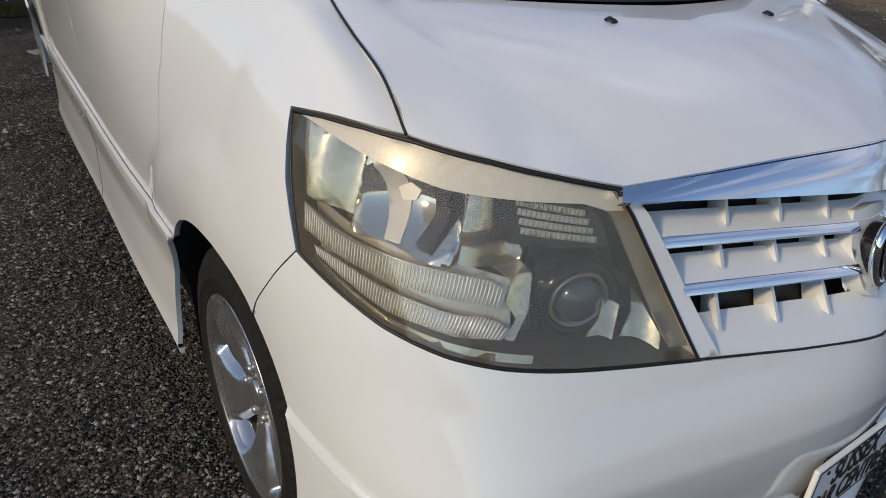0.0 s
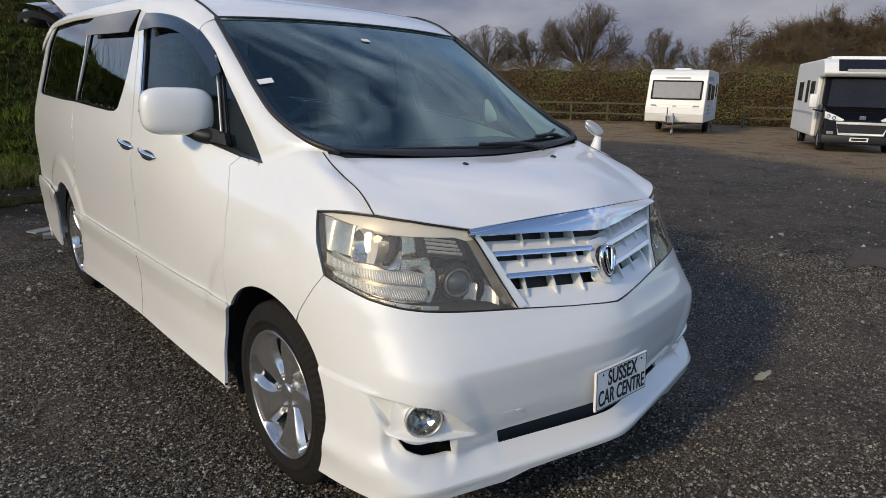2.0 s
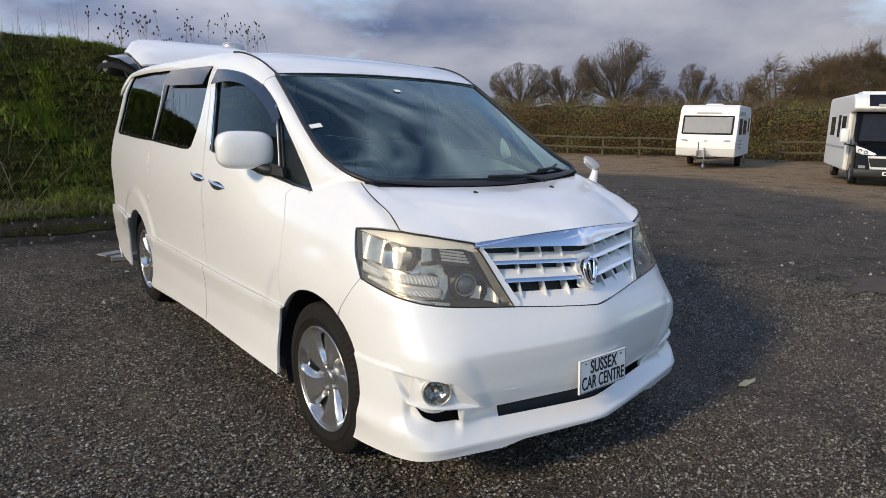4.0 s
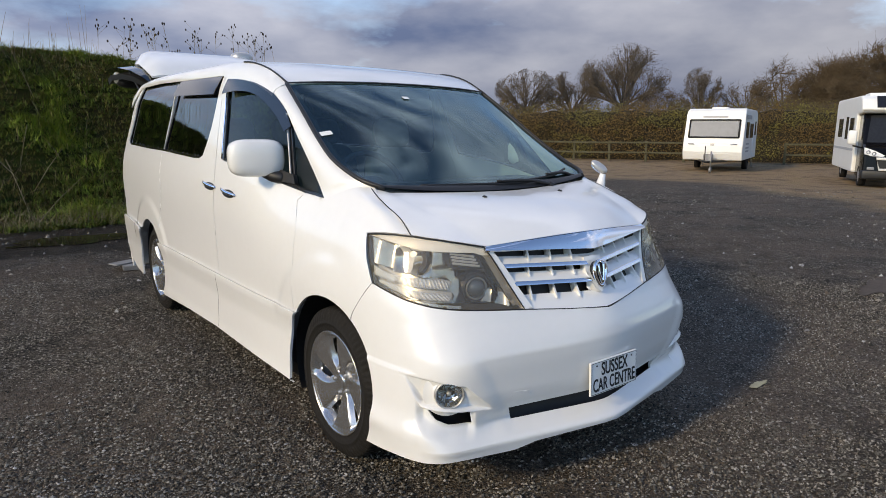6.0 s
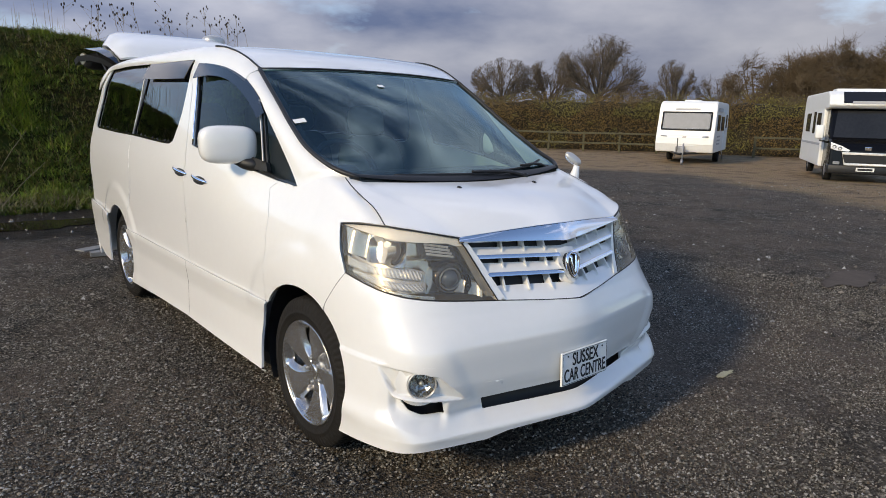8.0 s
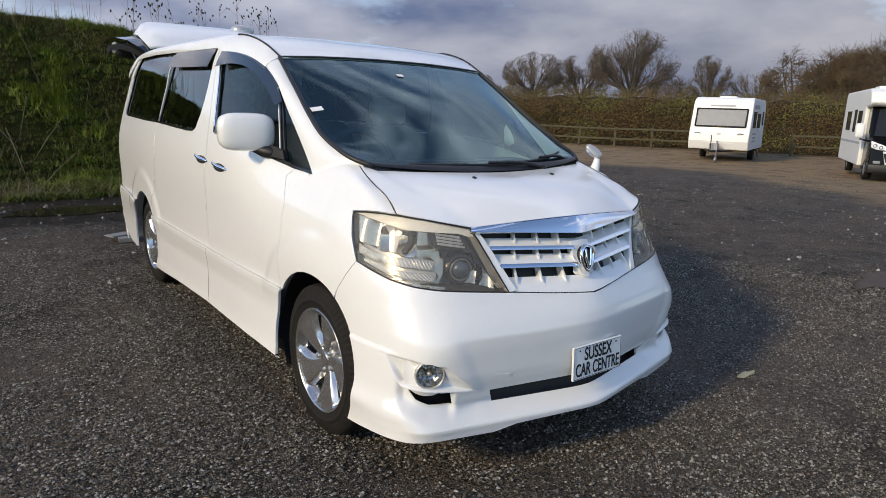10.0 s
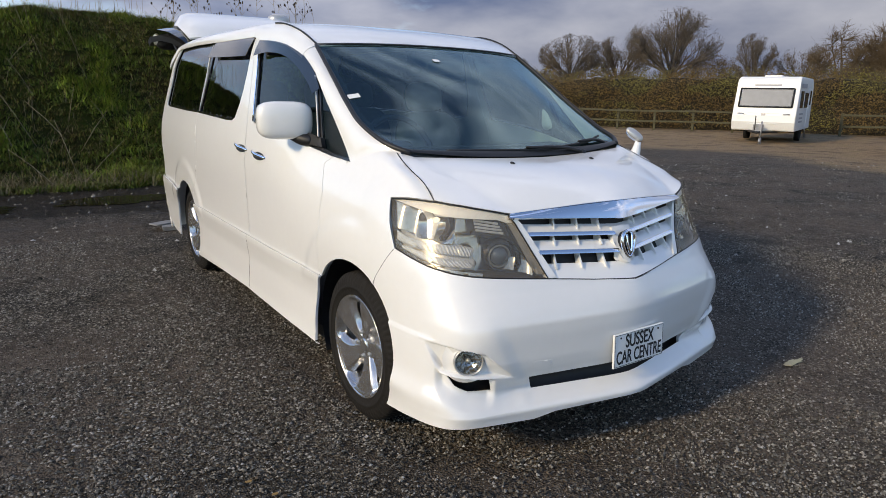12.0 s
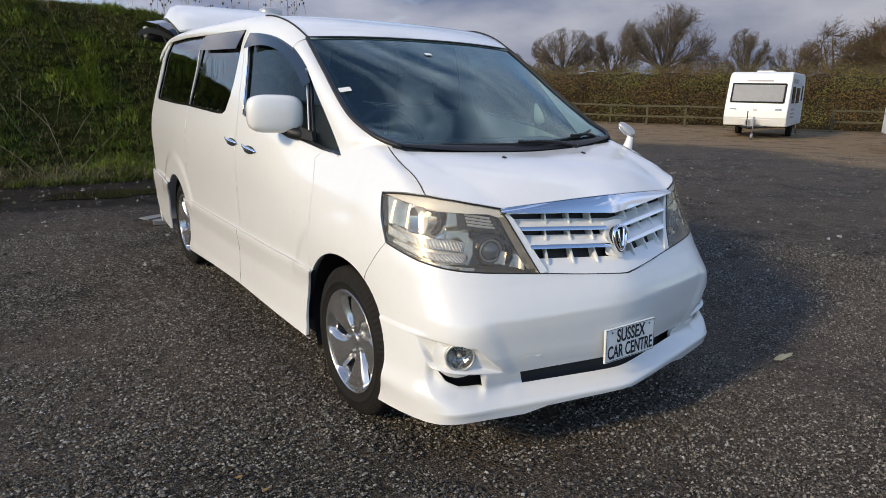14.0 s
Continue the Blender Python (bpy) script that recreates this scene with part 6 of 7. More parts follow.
def branching(top, reach, fork, seed, limbs=9, forks=(7, 6), fine=7):
    """A leafless oak: limbs fork into boughs and branches, and fine twigs are thin slips at their ends."""
    rng = np.random.default_rng(seed)
    wood, slips = [tube([(0, 0, -0.4), (0.04, 0.02, fork * 0.5), (0, 0, fork)], [top * 0.034, top * 0.028, top * 0.026], 8)], []

    def unit(v):
        return v / (np.linalg.norm(v) + 1e-9)

    def grow(p, d, length, r, level):
        pts = [p]
        for _ in range(4):
            d = unit(d + rng.normal(0, 0.11, 3) + np.array((0, 0, 0.03)))
            pts.append(pts[-1] + d * length / 4)
        wood.append(tube([tuple(q) for q in pts], np.linspace(r, r * 0.40, 5), 6 if level == 0 else 4 if level == 1 else 3))
        if level < 2:
            n = forks[level]
            for k in range(n):
                f = (1.0 if k == 0 else rng.uniform(0.28, 1.0)) * 4
                i = min(int(f), 3)
                q = pts[i] + (pts[i + 1] - pts[i]) * (f - i)
                outward = unit(q - np.array((0, 0, fork * 0.9)))
                grow(q, unit(0.8 * d + 0.6 * outward + rng.normal(0, 0.30 if k == 0 else 0.42, 3)), length * rng.uniform(0.42, 0.66), r * (1.0 - 0.13 * f) * 0.56, level + 1)
            return
        for _ in range(fine):
            f = rng.uniform(0.2, 1.0) * 4
            i = min(int(f), 3)
            a = pts[i] + (pts[i + 1] - pts[i]) * (f - i)
            e = unit(d + rng.normal(0, 0.6, 3))
            b = a + e * length * rng.uniform(0.35, 0.75)
            ends = [(a, b, 0.010)]
            for _ in range(3):
                c = a + (b - a) * rng.uniform(0.3, 1.0)
                ends.append((c, c + unit(e + rng.normal(0, 0.6, 3)) * length * rng.uniform(0.15, 0.4), 0.0065))
            for u, v, w in ends:
                side = np.cross(v - u, rng.normal(size=3))
                side *= w / (np.linalg.norm(side) + 1e-9)
                slips.append((u - side, u + side, v + side * 0.5, v - side * 0.5))

    middle, half = fork + 0.44 * (top - fork), 0.56 * (top - fork)
    for k in range(limbs):
        az, up = 2.4 * k + rng.uniform(-0.3, 0.3), -0.45 + 1.43 * (k + 0.5) / limbs
        start = np.array((0, 0, fork * rng.uniform(0.75, 1.0)))
        way = np.array((math.cos(az) * math.sqrt(1 - up**2) * reach, math.sin(az) * math.sqrt(1 - up**2) * reach, middle + half * up)) - start
        grow(start, unit(way), np.linalg.norm(way) * rng.uniform(0.58, 0.72), top * 0.014, 0)

    def rounded(verts):
        """What grew past the crown's rim is drawn back towards it."""
        p = np.array(verts, float)
        c = np.array((0, 0, middle))
        rho = np.linalg.norm((p - c) / np.array((reach, reach, half)), axis=1)
        k = np.where((rho > 0.92) & (p[:, 2] > fork), 0.92 * (np.maximum(rho, 0.92) / 0.92) ** 0.16 / np.maximum(rho, 0.92), 1.0)
        return (c + (p - c) * k[:, None]).tolist()

    boughs = join(*wood)
    return (rounded(boughs[0]), boughs[1]), (rounded([q for s in slips for q in s]), [(4 * i, 4 * i + 1, 4 * i + 2, 4 * i + 3) for i in range(len(slips))])


BARK = material("bare_bark", (0.118, 0.094, 0.074), 0.9, vary=0.4, scale=1.2)
BROWN_TWIG = material("brown_twig", (0.105, 0.072, 0.040), 0.9, vary=0.35, scale=0.8)


def bare_tree(az, dist, top, reach, seed, label, twigs=None, fork=2.2, limbs=10, count=230, fuzz=11):
    x, y, _ = bearing(az, dist)
    t = thing("bare_tree", (x, y, -0.5), label, "tree", "bare trees beyond the hedge")
    if twigs:
        wood, fine = tree_mesh(top + 0.5, reach, fork + 0.5, seed, limbs, count, fuzz, 0.034 if fuzz < 15 else 0.014)
    else:
        wood, fine = branching(top + 0.5, reach, fork + 0.5, seed, limbs)
    m = Matrix.Translation((x, y, -0.5))
    part("trunk", placed(wood, m), twigs or BARK, t)
    part("crown", placed(fine, m), twigs or BARK, t, smooth=False)
    return t


bare_tree(37.2, 68, 9.7, 4.7, 14, "large leafless oak with a broad domed crown behind the hedge", fork=3.6, limbs=19)
bare_tree(45.3, 70, 7.6, 3.6, 5, "leafless oak with a rounded crown behind the hedge", fork=3.3, limbs=15)
bare_tree(41.3, 72, 7.6, 4.0, 8, "leafless oak leaning among others behind the hedge", fork=3.3, limbs=15)
bare_tree(31.1, 66, 7.1, 2.1, 21, "slender leafless tree above the hedge", fork=3.0, limbs=10)
bare_tree(27.6, 68, 6.4, 2.6, 23, "low leafless tree above the hedge", fork=3.0, limbs=10)
bare_tree(25.2, 62, 6.8, 2.4, 31, "leafless tree with brown twigs", BROWN_TWIG, count=130)
bare_tree(22.2, 58, 6.3, 3.0, 33, "broad tree with dense brown twigs", BROWN_TWIG, 1.5, 15, 420, 18)
bare_tree(19.6, 56, 6.9, 3.6, 35, "broad tree with dense brown twigs", BROWN_TWIG, 1.5, 15, 520, 18)
bare_tree(16.4, 57, 6.6, 3.4, 37, "broad tree with dense brown twigs", BROWN_TWIG, 1.5, 15, 420, 18)
bare_tree(15.2, 70, 8.2, 3.2, 39, "leafless grey tree behind the brown ones", fork=3.4, limbs=12)
bare_tree(50.5, 74, 5.6, 2.6, 41, "leafless tree behind the car's roofline", fork=2.8)
bare_tree(34.0, 80, 5.8, 3.0, 43, "low leafless tree behind the hedge", BROWN_TWIG, count=150)


# far belt of scrub behind the trees
def scrub():
    rng = np.random.default_rng(9)
    n = 26000
    az = np.radians(rng.uniform(2, 62, n))
    d = rng.uniform(60, 95, n)
    top = np.array([3.6 + 1.3 * noise.noise((a * 14, 0, 0)) + 3.4 * float(ease(27, 20, math.degrees(a))) + 0.9 * noise.noise((a * 60, 3, 0)) for a in az])
    z = -0.5 + top * rng.random(n) ** 0.6
    c = np.stack([EYE_X + d * np.cos(az), EYE_Y + d * np.sin(az), z], 1)
    a = rng.normal(size=(n, 3))
    a[:, 2] = np.abs(a[:, 2]) * 1.6
    a *= (0.25 + 0.35 * rng.random(n))[:, None] / np.linalg.norm(a, axis=1, keepdims=True)
    b = np.cross(a, rng.normal(size=(n, 3)))
    b *= 0.05 / np.linalg.norm(b, axis=1, keepdims=True)
    v = np.stack([c - a, c + b, c + a, c - b], 1).reshape(-1, 3)
    return [tuple(q) for q in v], [(4 * i, 4 * i + 1, 4 * i + 2, 4 * i + 3) for i in range(n)]


SCRUB = island_material("brown_scrub", [(0.075, 0.055, 0.034), (0.12, 0.085, 0.052), (0.09, 0.07, 0.05), (0.11, 0.075, 0.04)])
tagged(part("far_scrub", scrub(), SCRUB, smooth=False), "distant belt of brown leafless scrub", "scrub", kind="stuff")

# caravan
CAR_GLASS = material("caravan_window", (0.035, 0.036, 0.038), 0.05, vary=0.08, scale=2)
NET_GLASS = material("curtained_window", (0.30, 0.295, 0.285), 0.07, vary=0.12, scale=0.5)
GREY = material("grey_metal", (0.32, 0.32, 0.33), 0.5, metal=0.6, vary=0.2, scale=8)
PALE_GREY = material("pale_grey_decal", (0.38, 0.39, 0.41), 0.5)


def caravan():
    x, y, z = bearing(30.0, 30.8)
    back = Vector((math.cos(radians(21.0)), math.sin(radians(21.0)), 0))
    m = Matrix(((back.y, back.x, 0, x), (-back.x, back.y, 0, y), (0, 0, 1, z), (0, 0, 0, 1))) @ Matrix.Diagonal((1.14, 1.09, 1.08, 1))
    ob = thing("caravan", (x, y, z), "white touring caravan with a wide front window", "caravan")
    # profile along its length (y back, z up), drawn across the width
    prof = [(0.10, 0.46), (-0.02, 0.80), (0.00, 1.05), (0.16, 1.55), (0.36, 2.30), (0.50, 2.48), (0.75, 2.54), (4.3, 2.54), (4.55, 2.44), (4.62, 2.2), (4.62, 0.46)]
    w = 1.08
    n = len(prof)
    verts = [(s * (w - 0.03 * (zz > 2.4)), yy, zz) for s in (-1, 1) for yy, zz in prof]
    faces = [tuple(range(n)), tuple(reversed(range(n, 2 * n)))] + [(i, i + n, (i + 1) % n + n, (i + 1) % n) for i in range(n)]
    body = part("body", placed((verts, faces), m), CARAVAN, ob, bevel=0.05, smooth=False)

    def front(x0, x1, z0, z1, out=0.015):
        yy = np.interp([z0, z1], [0.46, 0.80, 1.05, 1.55, 2.30], [0.10, -0.02, 0.0, 0.16, 0.36])
        v = [(x0, yy[0] - out, z0), (x1, yy[0] - out, z0), (x1, yy[1] - out, z1), (x0, yy[1] - out, z1)]
        return placed((v, [(0, 1, 2, 3)]), m)

    win = part("front_window", front(-0.86, 0.86, 1.42, 2.04, 0.03), NET_GLASS, ob, "grey curtained front window in a black frame", thick=0.03, smooth=False)
    for a, b in (((-0.90, 1.38), (0.90, 1.38)), ((-0.90, 2.08), (0.90, 2.08)), ((-0.90, 1.38), (-0.90, 2.08)), ((0.90, 1.38), (0.90, 2.08))):
        yy = np.interp([a[1], b[1]], [0.46, 0.80, 1.05, 1.55, 2.30], [0.10, -0.02, 0.0, 0.16, 0.36])
        part("frame", placed(tube([(a[0], yy[0] - 0.03, a[1]), (b[0], yy[1] - 0.03, b[1])], 0.03, 8), m), BLACK, win)
    part("locker_lid", front(-0.55, 0.55, 0.72, 1.16, 0.012), CARAVAN, ob, thick=0.03, smooth=False)
    part("badge", front(-0.07, 0.07, 1.06, 1.13, 0.03), GREY, ob, thick=0.01, smooth=False)
    for s in (-1, 1):
        part("grab_handle", placed(tube([(s * 0.66, -0.05, 1.10), (s * 0.72, -0.06, 1.13), (s * 0.88, -0.03, 1.12)], 0.02, 6), m), PALE_GREY, ob)
        part("wheel", placed(lathe([(-0.09, 0.12), (-0.09, 0.31), (0.09, 0.31), (0.09, 0.20), (0.06, 0.18), (0.06, 0.0)], 28), m @ Matrix.Translation((s * 0.92, 2.6, 0.31)) @ Matrix.Rotation(0 if s > 0 else math.pi, 4, "Z")), RUBBER, ob)
        part("steady_leg", placed(tube([(s * 0.96, 4.15, 0.5), (s * 1.00, 4.30, 0.03)], 0.025, 6), m), GREY, ob)
    # side: windows, door, stripes
    for y0, y1, z0, z1, mat in ((0.75, 1.45, 1.35, 2.0, CAR_GLASS), (2.0, 2.9, 1.35, 1.95, CAR_GLASS), (3.4, 3.9, 1.45, 2.05, CAR_GLASS)):
        part("side_window", placed(block(1.06, 1.10, y0, y1, z0, z1, 0.012), m), mat, ob, smooth=False)
    part("door", placed(block(1.07, 1.095, 3.15, 3.75, 0.55, 2.2, 0.01), m), CARAVAN, ob, smooth=False)
    for z0 in (0.78, 0.92, 1.08):
        part("decal_bar", placed(block(1.08, 1.086, 0.9, 1.9, z0, z0 + 0.07), m), PALE_GREY, ob, smooth=False)
    part("decal_bar", placed(block(1.08, 1.086, 0.7, 2.2, 2.12, 2.28), m), PALE_GREY, ob, smooth=False)
    part("decal_bar", placed(block(-0.45, 0.45, 0.335, 0.35, 2.17, 2.24), m @ Matrix.Translation((0, -0.02, 0))), PALE_GREY, ob, smooth=False)
    hitch = part("drawbar", placed(join(tube([(-0.5, 0.3, 0.44), (0.0, -1.05, 0.44)], 0.045, 8), tube([(0.5, 0.3, 0.44), (0.0, -1.05, 0.44)], 0.045, 8)), m), BLACK, ob)
    part("jockey_wheel", placed(join(tube([(0.12, -0.85, 0.85), (0.12, -0.85, 0.15)], 0.03, 8), placed(lathe([(-0.04, 0.02), (-0.04, 0.11), (0.04, 0.11), (0.04, 0.02)], 18), Matrix.Translation((0.12, -0.85, 0.11)))), m), GREY, hitch)
    part("gas_locker_box", placed(block(-0.22, 0.10, -0.5, -0.2, 0.42, 0.72, 0.03), m), GREY, hitch, smooth=False)
    part("brake_lever", placed(tube([(-0.12, -0.7, 0.5), (-0.14, -0.62, 1.05)], 0.02, 6), m), BLACK, hitch)
    for yy in (1.2, 3.0):
        part("rooflight", placed(block(-0.3, 0.3, yy, yy + 0.6, 2.53, 2.61, 0.03), m), CARAVAN, ob, smooth=False)


caravan()

# motorhome
NAVY = material("dark_cab_paint", (0.004, 0.004, 0.005), 0.16, spec=0.15)
CAB_GLASS = material("cab_windscreen", (0.02, 0.021, 0.023), 0.05, vary=0.3, scale=1.5, spec=0.3)


def motorhome():
    x, y, z = bearing(19.6, 23.8)
    back = Vector((math.cos(radians(28.2)), math.sin(radians(28.2)), 0))
    m = Matrix(((back.y, back.x, 0, x), (-back.x, back.y, 0, y), (0, 0, 1, z), (0, 0, 0, 1))) @ Matrix.Scale(0.955, 4)
    ob = thing("motorhome", (x, y, z), "white coachbuilt motorhome with a dark cab", "motorhome")
    w0, w1 = 0.0, 2.25
    # coach body behind the cab, with a low brow over it
    prof = [(1.45, 0.40), (1.45, 2.36), (0.72, 2.38), (0.56, 2.50), (0.80, 2.84), (1.15, 2.96), (6.3, 2.98), (6.45, 2.8), (6.45, 0.40)]
    n = len(prof)
    verts = [(xx, yy, zz) for xx in (w0 - 0.06, w1 + 0.06) for yy, zz in prof]
    faces = [tuple(range(n)), tuple(reversed(range(n, 2 * n)))] + [(i, i + n, (i + 1) % n + n, (i + 1) % n) for i in range(n)]
    part("coach_body", placed((verts, faces), m), CARAVAN, ob, bevel=0.05, smooth=False)
    cab = [(1.50, 0.28), (0.05, 0.28), (-0.02, 0.55), (0.02, 1.02), (0.18, 1.26), (0.50, 1.40), (0.92, 2.38), (1.50, 2.40)]
    n = len(cab)
    verts = [(xx, yy, zz) for xx in (w0 + 0.06, w1 - 0.06) for yy, zz in cab]
    faces = [tuple(range(n)), tuple(reversed(range(n, 2 * n)))] + [(i, i + n, (i + 1) % n + n, (i + 1) % n) for i in range(n)]
    part("cab", placed((verts, faces), m), NAVY, ob, "dark painted cab", bevel=0.06, smooth=False)
    part("windscreen", placed(([(w0 + 0.16, 0.49, 1.43), (w1 - 0.16, 0.49, 1.43), (w1 - 0.26, 0.868, 2.31), (w0 + 0.26, 0.868, 2.31)], [(0, 1, 2, 3)]), m), CAB_GLASS, ob, thick=0.02, smooth=False)
    part("grille", placed(block(w0 + 0.45, w1 - 0.45, -0.05, 0.02, 0.60, 0.90, 0.02), m), BLACK, ob, smooth=False)
    part("grille_surround", placed(tube([(w0 + 0.40, -0.05, 0.93), (w0 + 0.50, -0.06, 0.58), (w1 - 0.50, -0.06, 0.58), (w1 - 0.40, -0.05, 0.93)], 0.042, 8, True), m), PALE, ob)
    part("badge", placed(block(w0 + 1.03, w0 + 1.22, -0.01, 0.10, 1.04, 1.16, 0.02), m), CHROME, ob, smooth=False)
    for edge, s in ((w0 + 0.07, 1), (w1 - 0.07, -1)):
        # swept lamps, tall at the wing and tapering towards the grille
        outline = ((0.0, 1.28), (0.0, 1.08), (0.16, 1.02), (0.50, 0.99), (0.56, 1.03), (0.30, 1.17))
        lamp = [(edge + s * a, np.interp(b, [1.02, 1.26], [0.02, 0.18]) - 0.03, b) for a, b in outline]
        lens = part("headlight", placed((lamp, [tuple(range(6))]), m), PALE, ob, thick=0.04, smooth=False)
        for a, b in ((0.10, 1.13), (0.26, 1.08)):
            part("lamp_bowl", placed(lathe([(0.0, 0.03), (0.03, 0.055), (0.032, 0.06)], 14), m @ Matrix.Translation((edge + s * a, np.interp(b, [1.02, 1.26], [0.02, 0.18]) - 0.04, b)) @ Matrix.Rotation(radians(-90), 4, "Z")), DARK_ALLOY, lens)
        part("fog_lamp", placed(block(min(edge + s * 0.10, edge + s * 0.30), max(edge + s * 0.10, edge + s * 0.30), -0.035, 0.03, 0.56, 0.66, 0.02), m), GREY, ob, smooth=False)
    part("bumper", placed(block(w0 + 0.03, w1 - 0.03, -0.05, 0.30, 0.26, 0.56, 0.05), m), BLACK, ob, "black lower bumper")
    pl = part("number_plate", placed(block(w0 + 0.85, w0 + 1.37, -0.06, -0.04, 0.36, 0.48), m), PLATE_WHITE, ob, smooth=False)
    part("plate_bar", placed(block(w0 + 0.90, w0 + 1.32, -0.064, -0.06, 0.385, 0.455), m), INK, pl, smooth=False)
    part("roof_panel", placed(([(w0 + 0.35, 0.575, 2.56), (w1 - 0.35, 0.575, 2.56), (w1 - 0.35, 0.86, 2.93), (w0 + 0.35, 0.86, 2.93)], [(0, 1, 2, 3)]), m), GLOSS_BLACK, ob, "dark skylight over the cab", thick=0.03, smooth=False)
    part("panel_bar", placed(block(w0 + 0.6, w1 - 0.6, 0.555, 0.57, 2.54, 2.62), m), PALE_GREY, ob, smooth=False)
    part("cab_side_window", placed(block(w0 + 0.045, w0 + 0.07, 0.78, 1.40, 1.50, 2.20, 0.01), m), CAR_GLASS, ob, smooth=False)
    for y0, y1, z0, z1 in ((1.9, 2.7, 1.55, 2.25), (3.1, 3.6, 1.5, 2.3), (4.4, 5.4, 1.55, 2.25)):
        part("side_window", placed(block(w0 - 0.08, w0 - 0.05, y0, y1, z0, z1, 0.01), m), CAR_GLASS, ob, smooth=False)
    part("side_stripe", placed(block(w0 - 0.075, w0 - 0.06, 1.6, 6.2, 1.12, 1.20), m), PALE_GREY, ob, smooth=False)
    part("door_mirror", placed(block(w0 - 0.36, w0 - 0.10, 0.62, 0.78, 1.36, 1.82, 0.05), m), CARAVAN, ob)
    part("mirror_arm", placed(tube([(w0 - 0.2, 0.7, 1.32), (w0 + 0.08, 0.75, 1.25)], 0.03, 6), m), BLACK, ob)
    for yy in (0.72, 4.75):
        for xx, turn in ((w0 + 0.16, math.pi), (w1 - 0.16, 0)):
            wh = part("wheel", placed(lathe([(-0.10, 0.12), (-0.10, 0.33), (0.10, 0.33), (0.10, 0.21), (0.07, 0.19), (0.05, 0.0)], 28), m @ Matrix.Translation((xx, yy, 0.33)) @ Matrix.Rotation(turn, 4, "Z")), RUBBER, ob)
            part("wheel_trim", placed(lathe([(0.085, 0.20), (0.10, 0.16), (0.105, 0.0)], 20), m @ Matrix.Translation((xx, yy, 0.33)) @ Matrix.Rotation(turn, 4, "Z")), GREY, wh)
    part("roof_rack", placed(block(w0 + 0.3, w1 - 0.3, 1.9, 2.8, 2.97, 3.08, 0.03), m), CARAVAN, ob, smooth=False)


motorhome()

# ---- grass, stalks and loose stones ----
bank_v = np.array(bank_made[0])
BANK_COLS = 150


def bank_points(n, rng, rows=(0, 33), cols=(0, 149)):
    """n places spread over a stretch of the bank."""
    i = rng.uniform(rows[0], rows[1] - 0.01, n)
    j = rng.uniform(cols[0], cols[1] - 0.01, n)
    a, b, g = i.astype(int), j.astype(int), bank_v.reshape(-1, BANK_COLS, 3)
    fi, fj = (i - a)[:, None], (j - b)[:, None]
    return (g[a, b] * (1 - fi) + g[a + 1, b] * fi) * (1 - fj) + (g[a, b + 1] * (1 - fi) + g[a + 1, b + 1] * fi) * fj


def blades(p, rng, tall, wide, bend=0.6, lush=1.0):
    """Narrow leaning blades rooted at the places p."""
    n = len(p)
    h = rng.uniform(*tall, n) * lush
    az = rng.uniform(0, 2 * math.pi, n)
    lean_by = rng.uniform(0.1, bend, n)
    side = np.stack([-np.sin(az), np.cos(az), np.zeros(n)], 1) * (wide * rng.uniform(0.6, 1.3, n))[:, None]
    way = np.stack([np.cos(az) * lean_by, np.sin(az) * lean_by, np.ones(n)], 1)
    mid = p + way * (h * 0.55)[:, None]
    tip = p + way * np.array((1.7, 1.7, 1.0)) * (h * 0.95)[:, None]
    v = np.stack([p - side, p + side, mid + side * 0.7, mid - side * 0.7, tip], 1).reshape(-1, 3)
    k = np.arange(n)[:, None] * 5
    return v.tolist(), (k + np.array([0, 1, 2, 3])).tolist() + (k + np.array([3, 2, 4])).tolist()


rng = np.random.default_rng(12)
GRASS = island_material("tussock_grass", [(0.028, 0.046, 0.011), (0.098, 0.155, 0.025), (0.165, 0.225, 0.038), (0.075, 0.100, 0.020), (0.20, 0.165, 0.062)])
# duller, browner blades; part of their darkness is shade put into the colour
TURF = island_material("dull_turf", [(0.030, 0.045, 0.010), (0.085, 0.118, 0.020), (0.140, 0.110, 0.036), (0.062, 0.048, 0.020), (0.070, 0.095, 0.018)])
BRIGHT = island_material("bright_grass", [(0.17, 0.26, 0.034), (0.25, 0.33, 0.050), (0.28, 0.25, 0.08)])
DEAD = island_material("dead_straw", [(0.16, 0.13, 0.075), (0.26, 0.22, 0.14), (0.11, 0.085, 0.05)])
roots = bank_points(19000, rng, (0, 32), (18, 100))
lush = np.array([noise.noise((x * 0.9, y * 0.9, z * 0.9)) + 0.4 * noise.noise((x * 3.1, y * 3.1, 7)) for x, y, z in roots])
for name, mat, pick_by, per, tall, lab in (
        ("bank_grass", GRASS, lush > -0.16, 16, (0.04, 0.15), "rough green tussock grass on the bank"),
        ("shaded_turf", TURF, lush <= 0.16, 14, (0.035, 0.12), "short dull turf between the tussocks"),
        ("bright_grass", BRIGHT, lush > 0.28, 16, (0.06, 0.17), "bright yellow-green grass tufts on the bank")):
    spots = np.repeat(roots[pick_by], per, axis=0)
    vigour = np.repeat(0.75 + 1.0 * np.clip(lush[pick_by], 0, 0.6), per)
    spots = spots + rng.normal(0, 1, spots.shape) * np.array((0.060, 0.060, 0.0))
    tagged(part(name, blades(spots, rng, tall, 0.0065, 1.5, vigour), mat, smooth=False), lab, "grass", kind="stuff")
# the side bank faces away from the sun: the duller tone carries its shade
spots = bank_points(16000, rng, (0, 30), (100, 149))
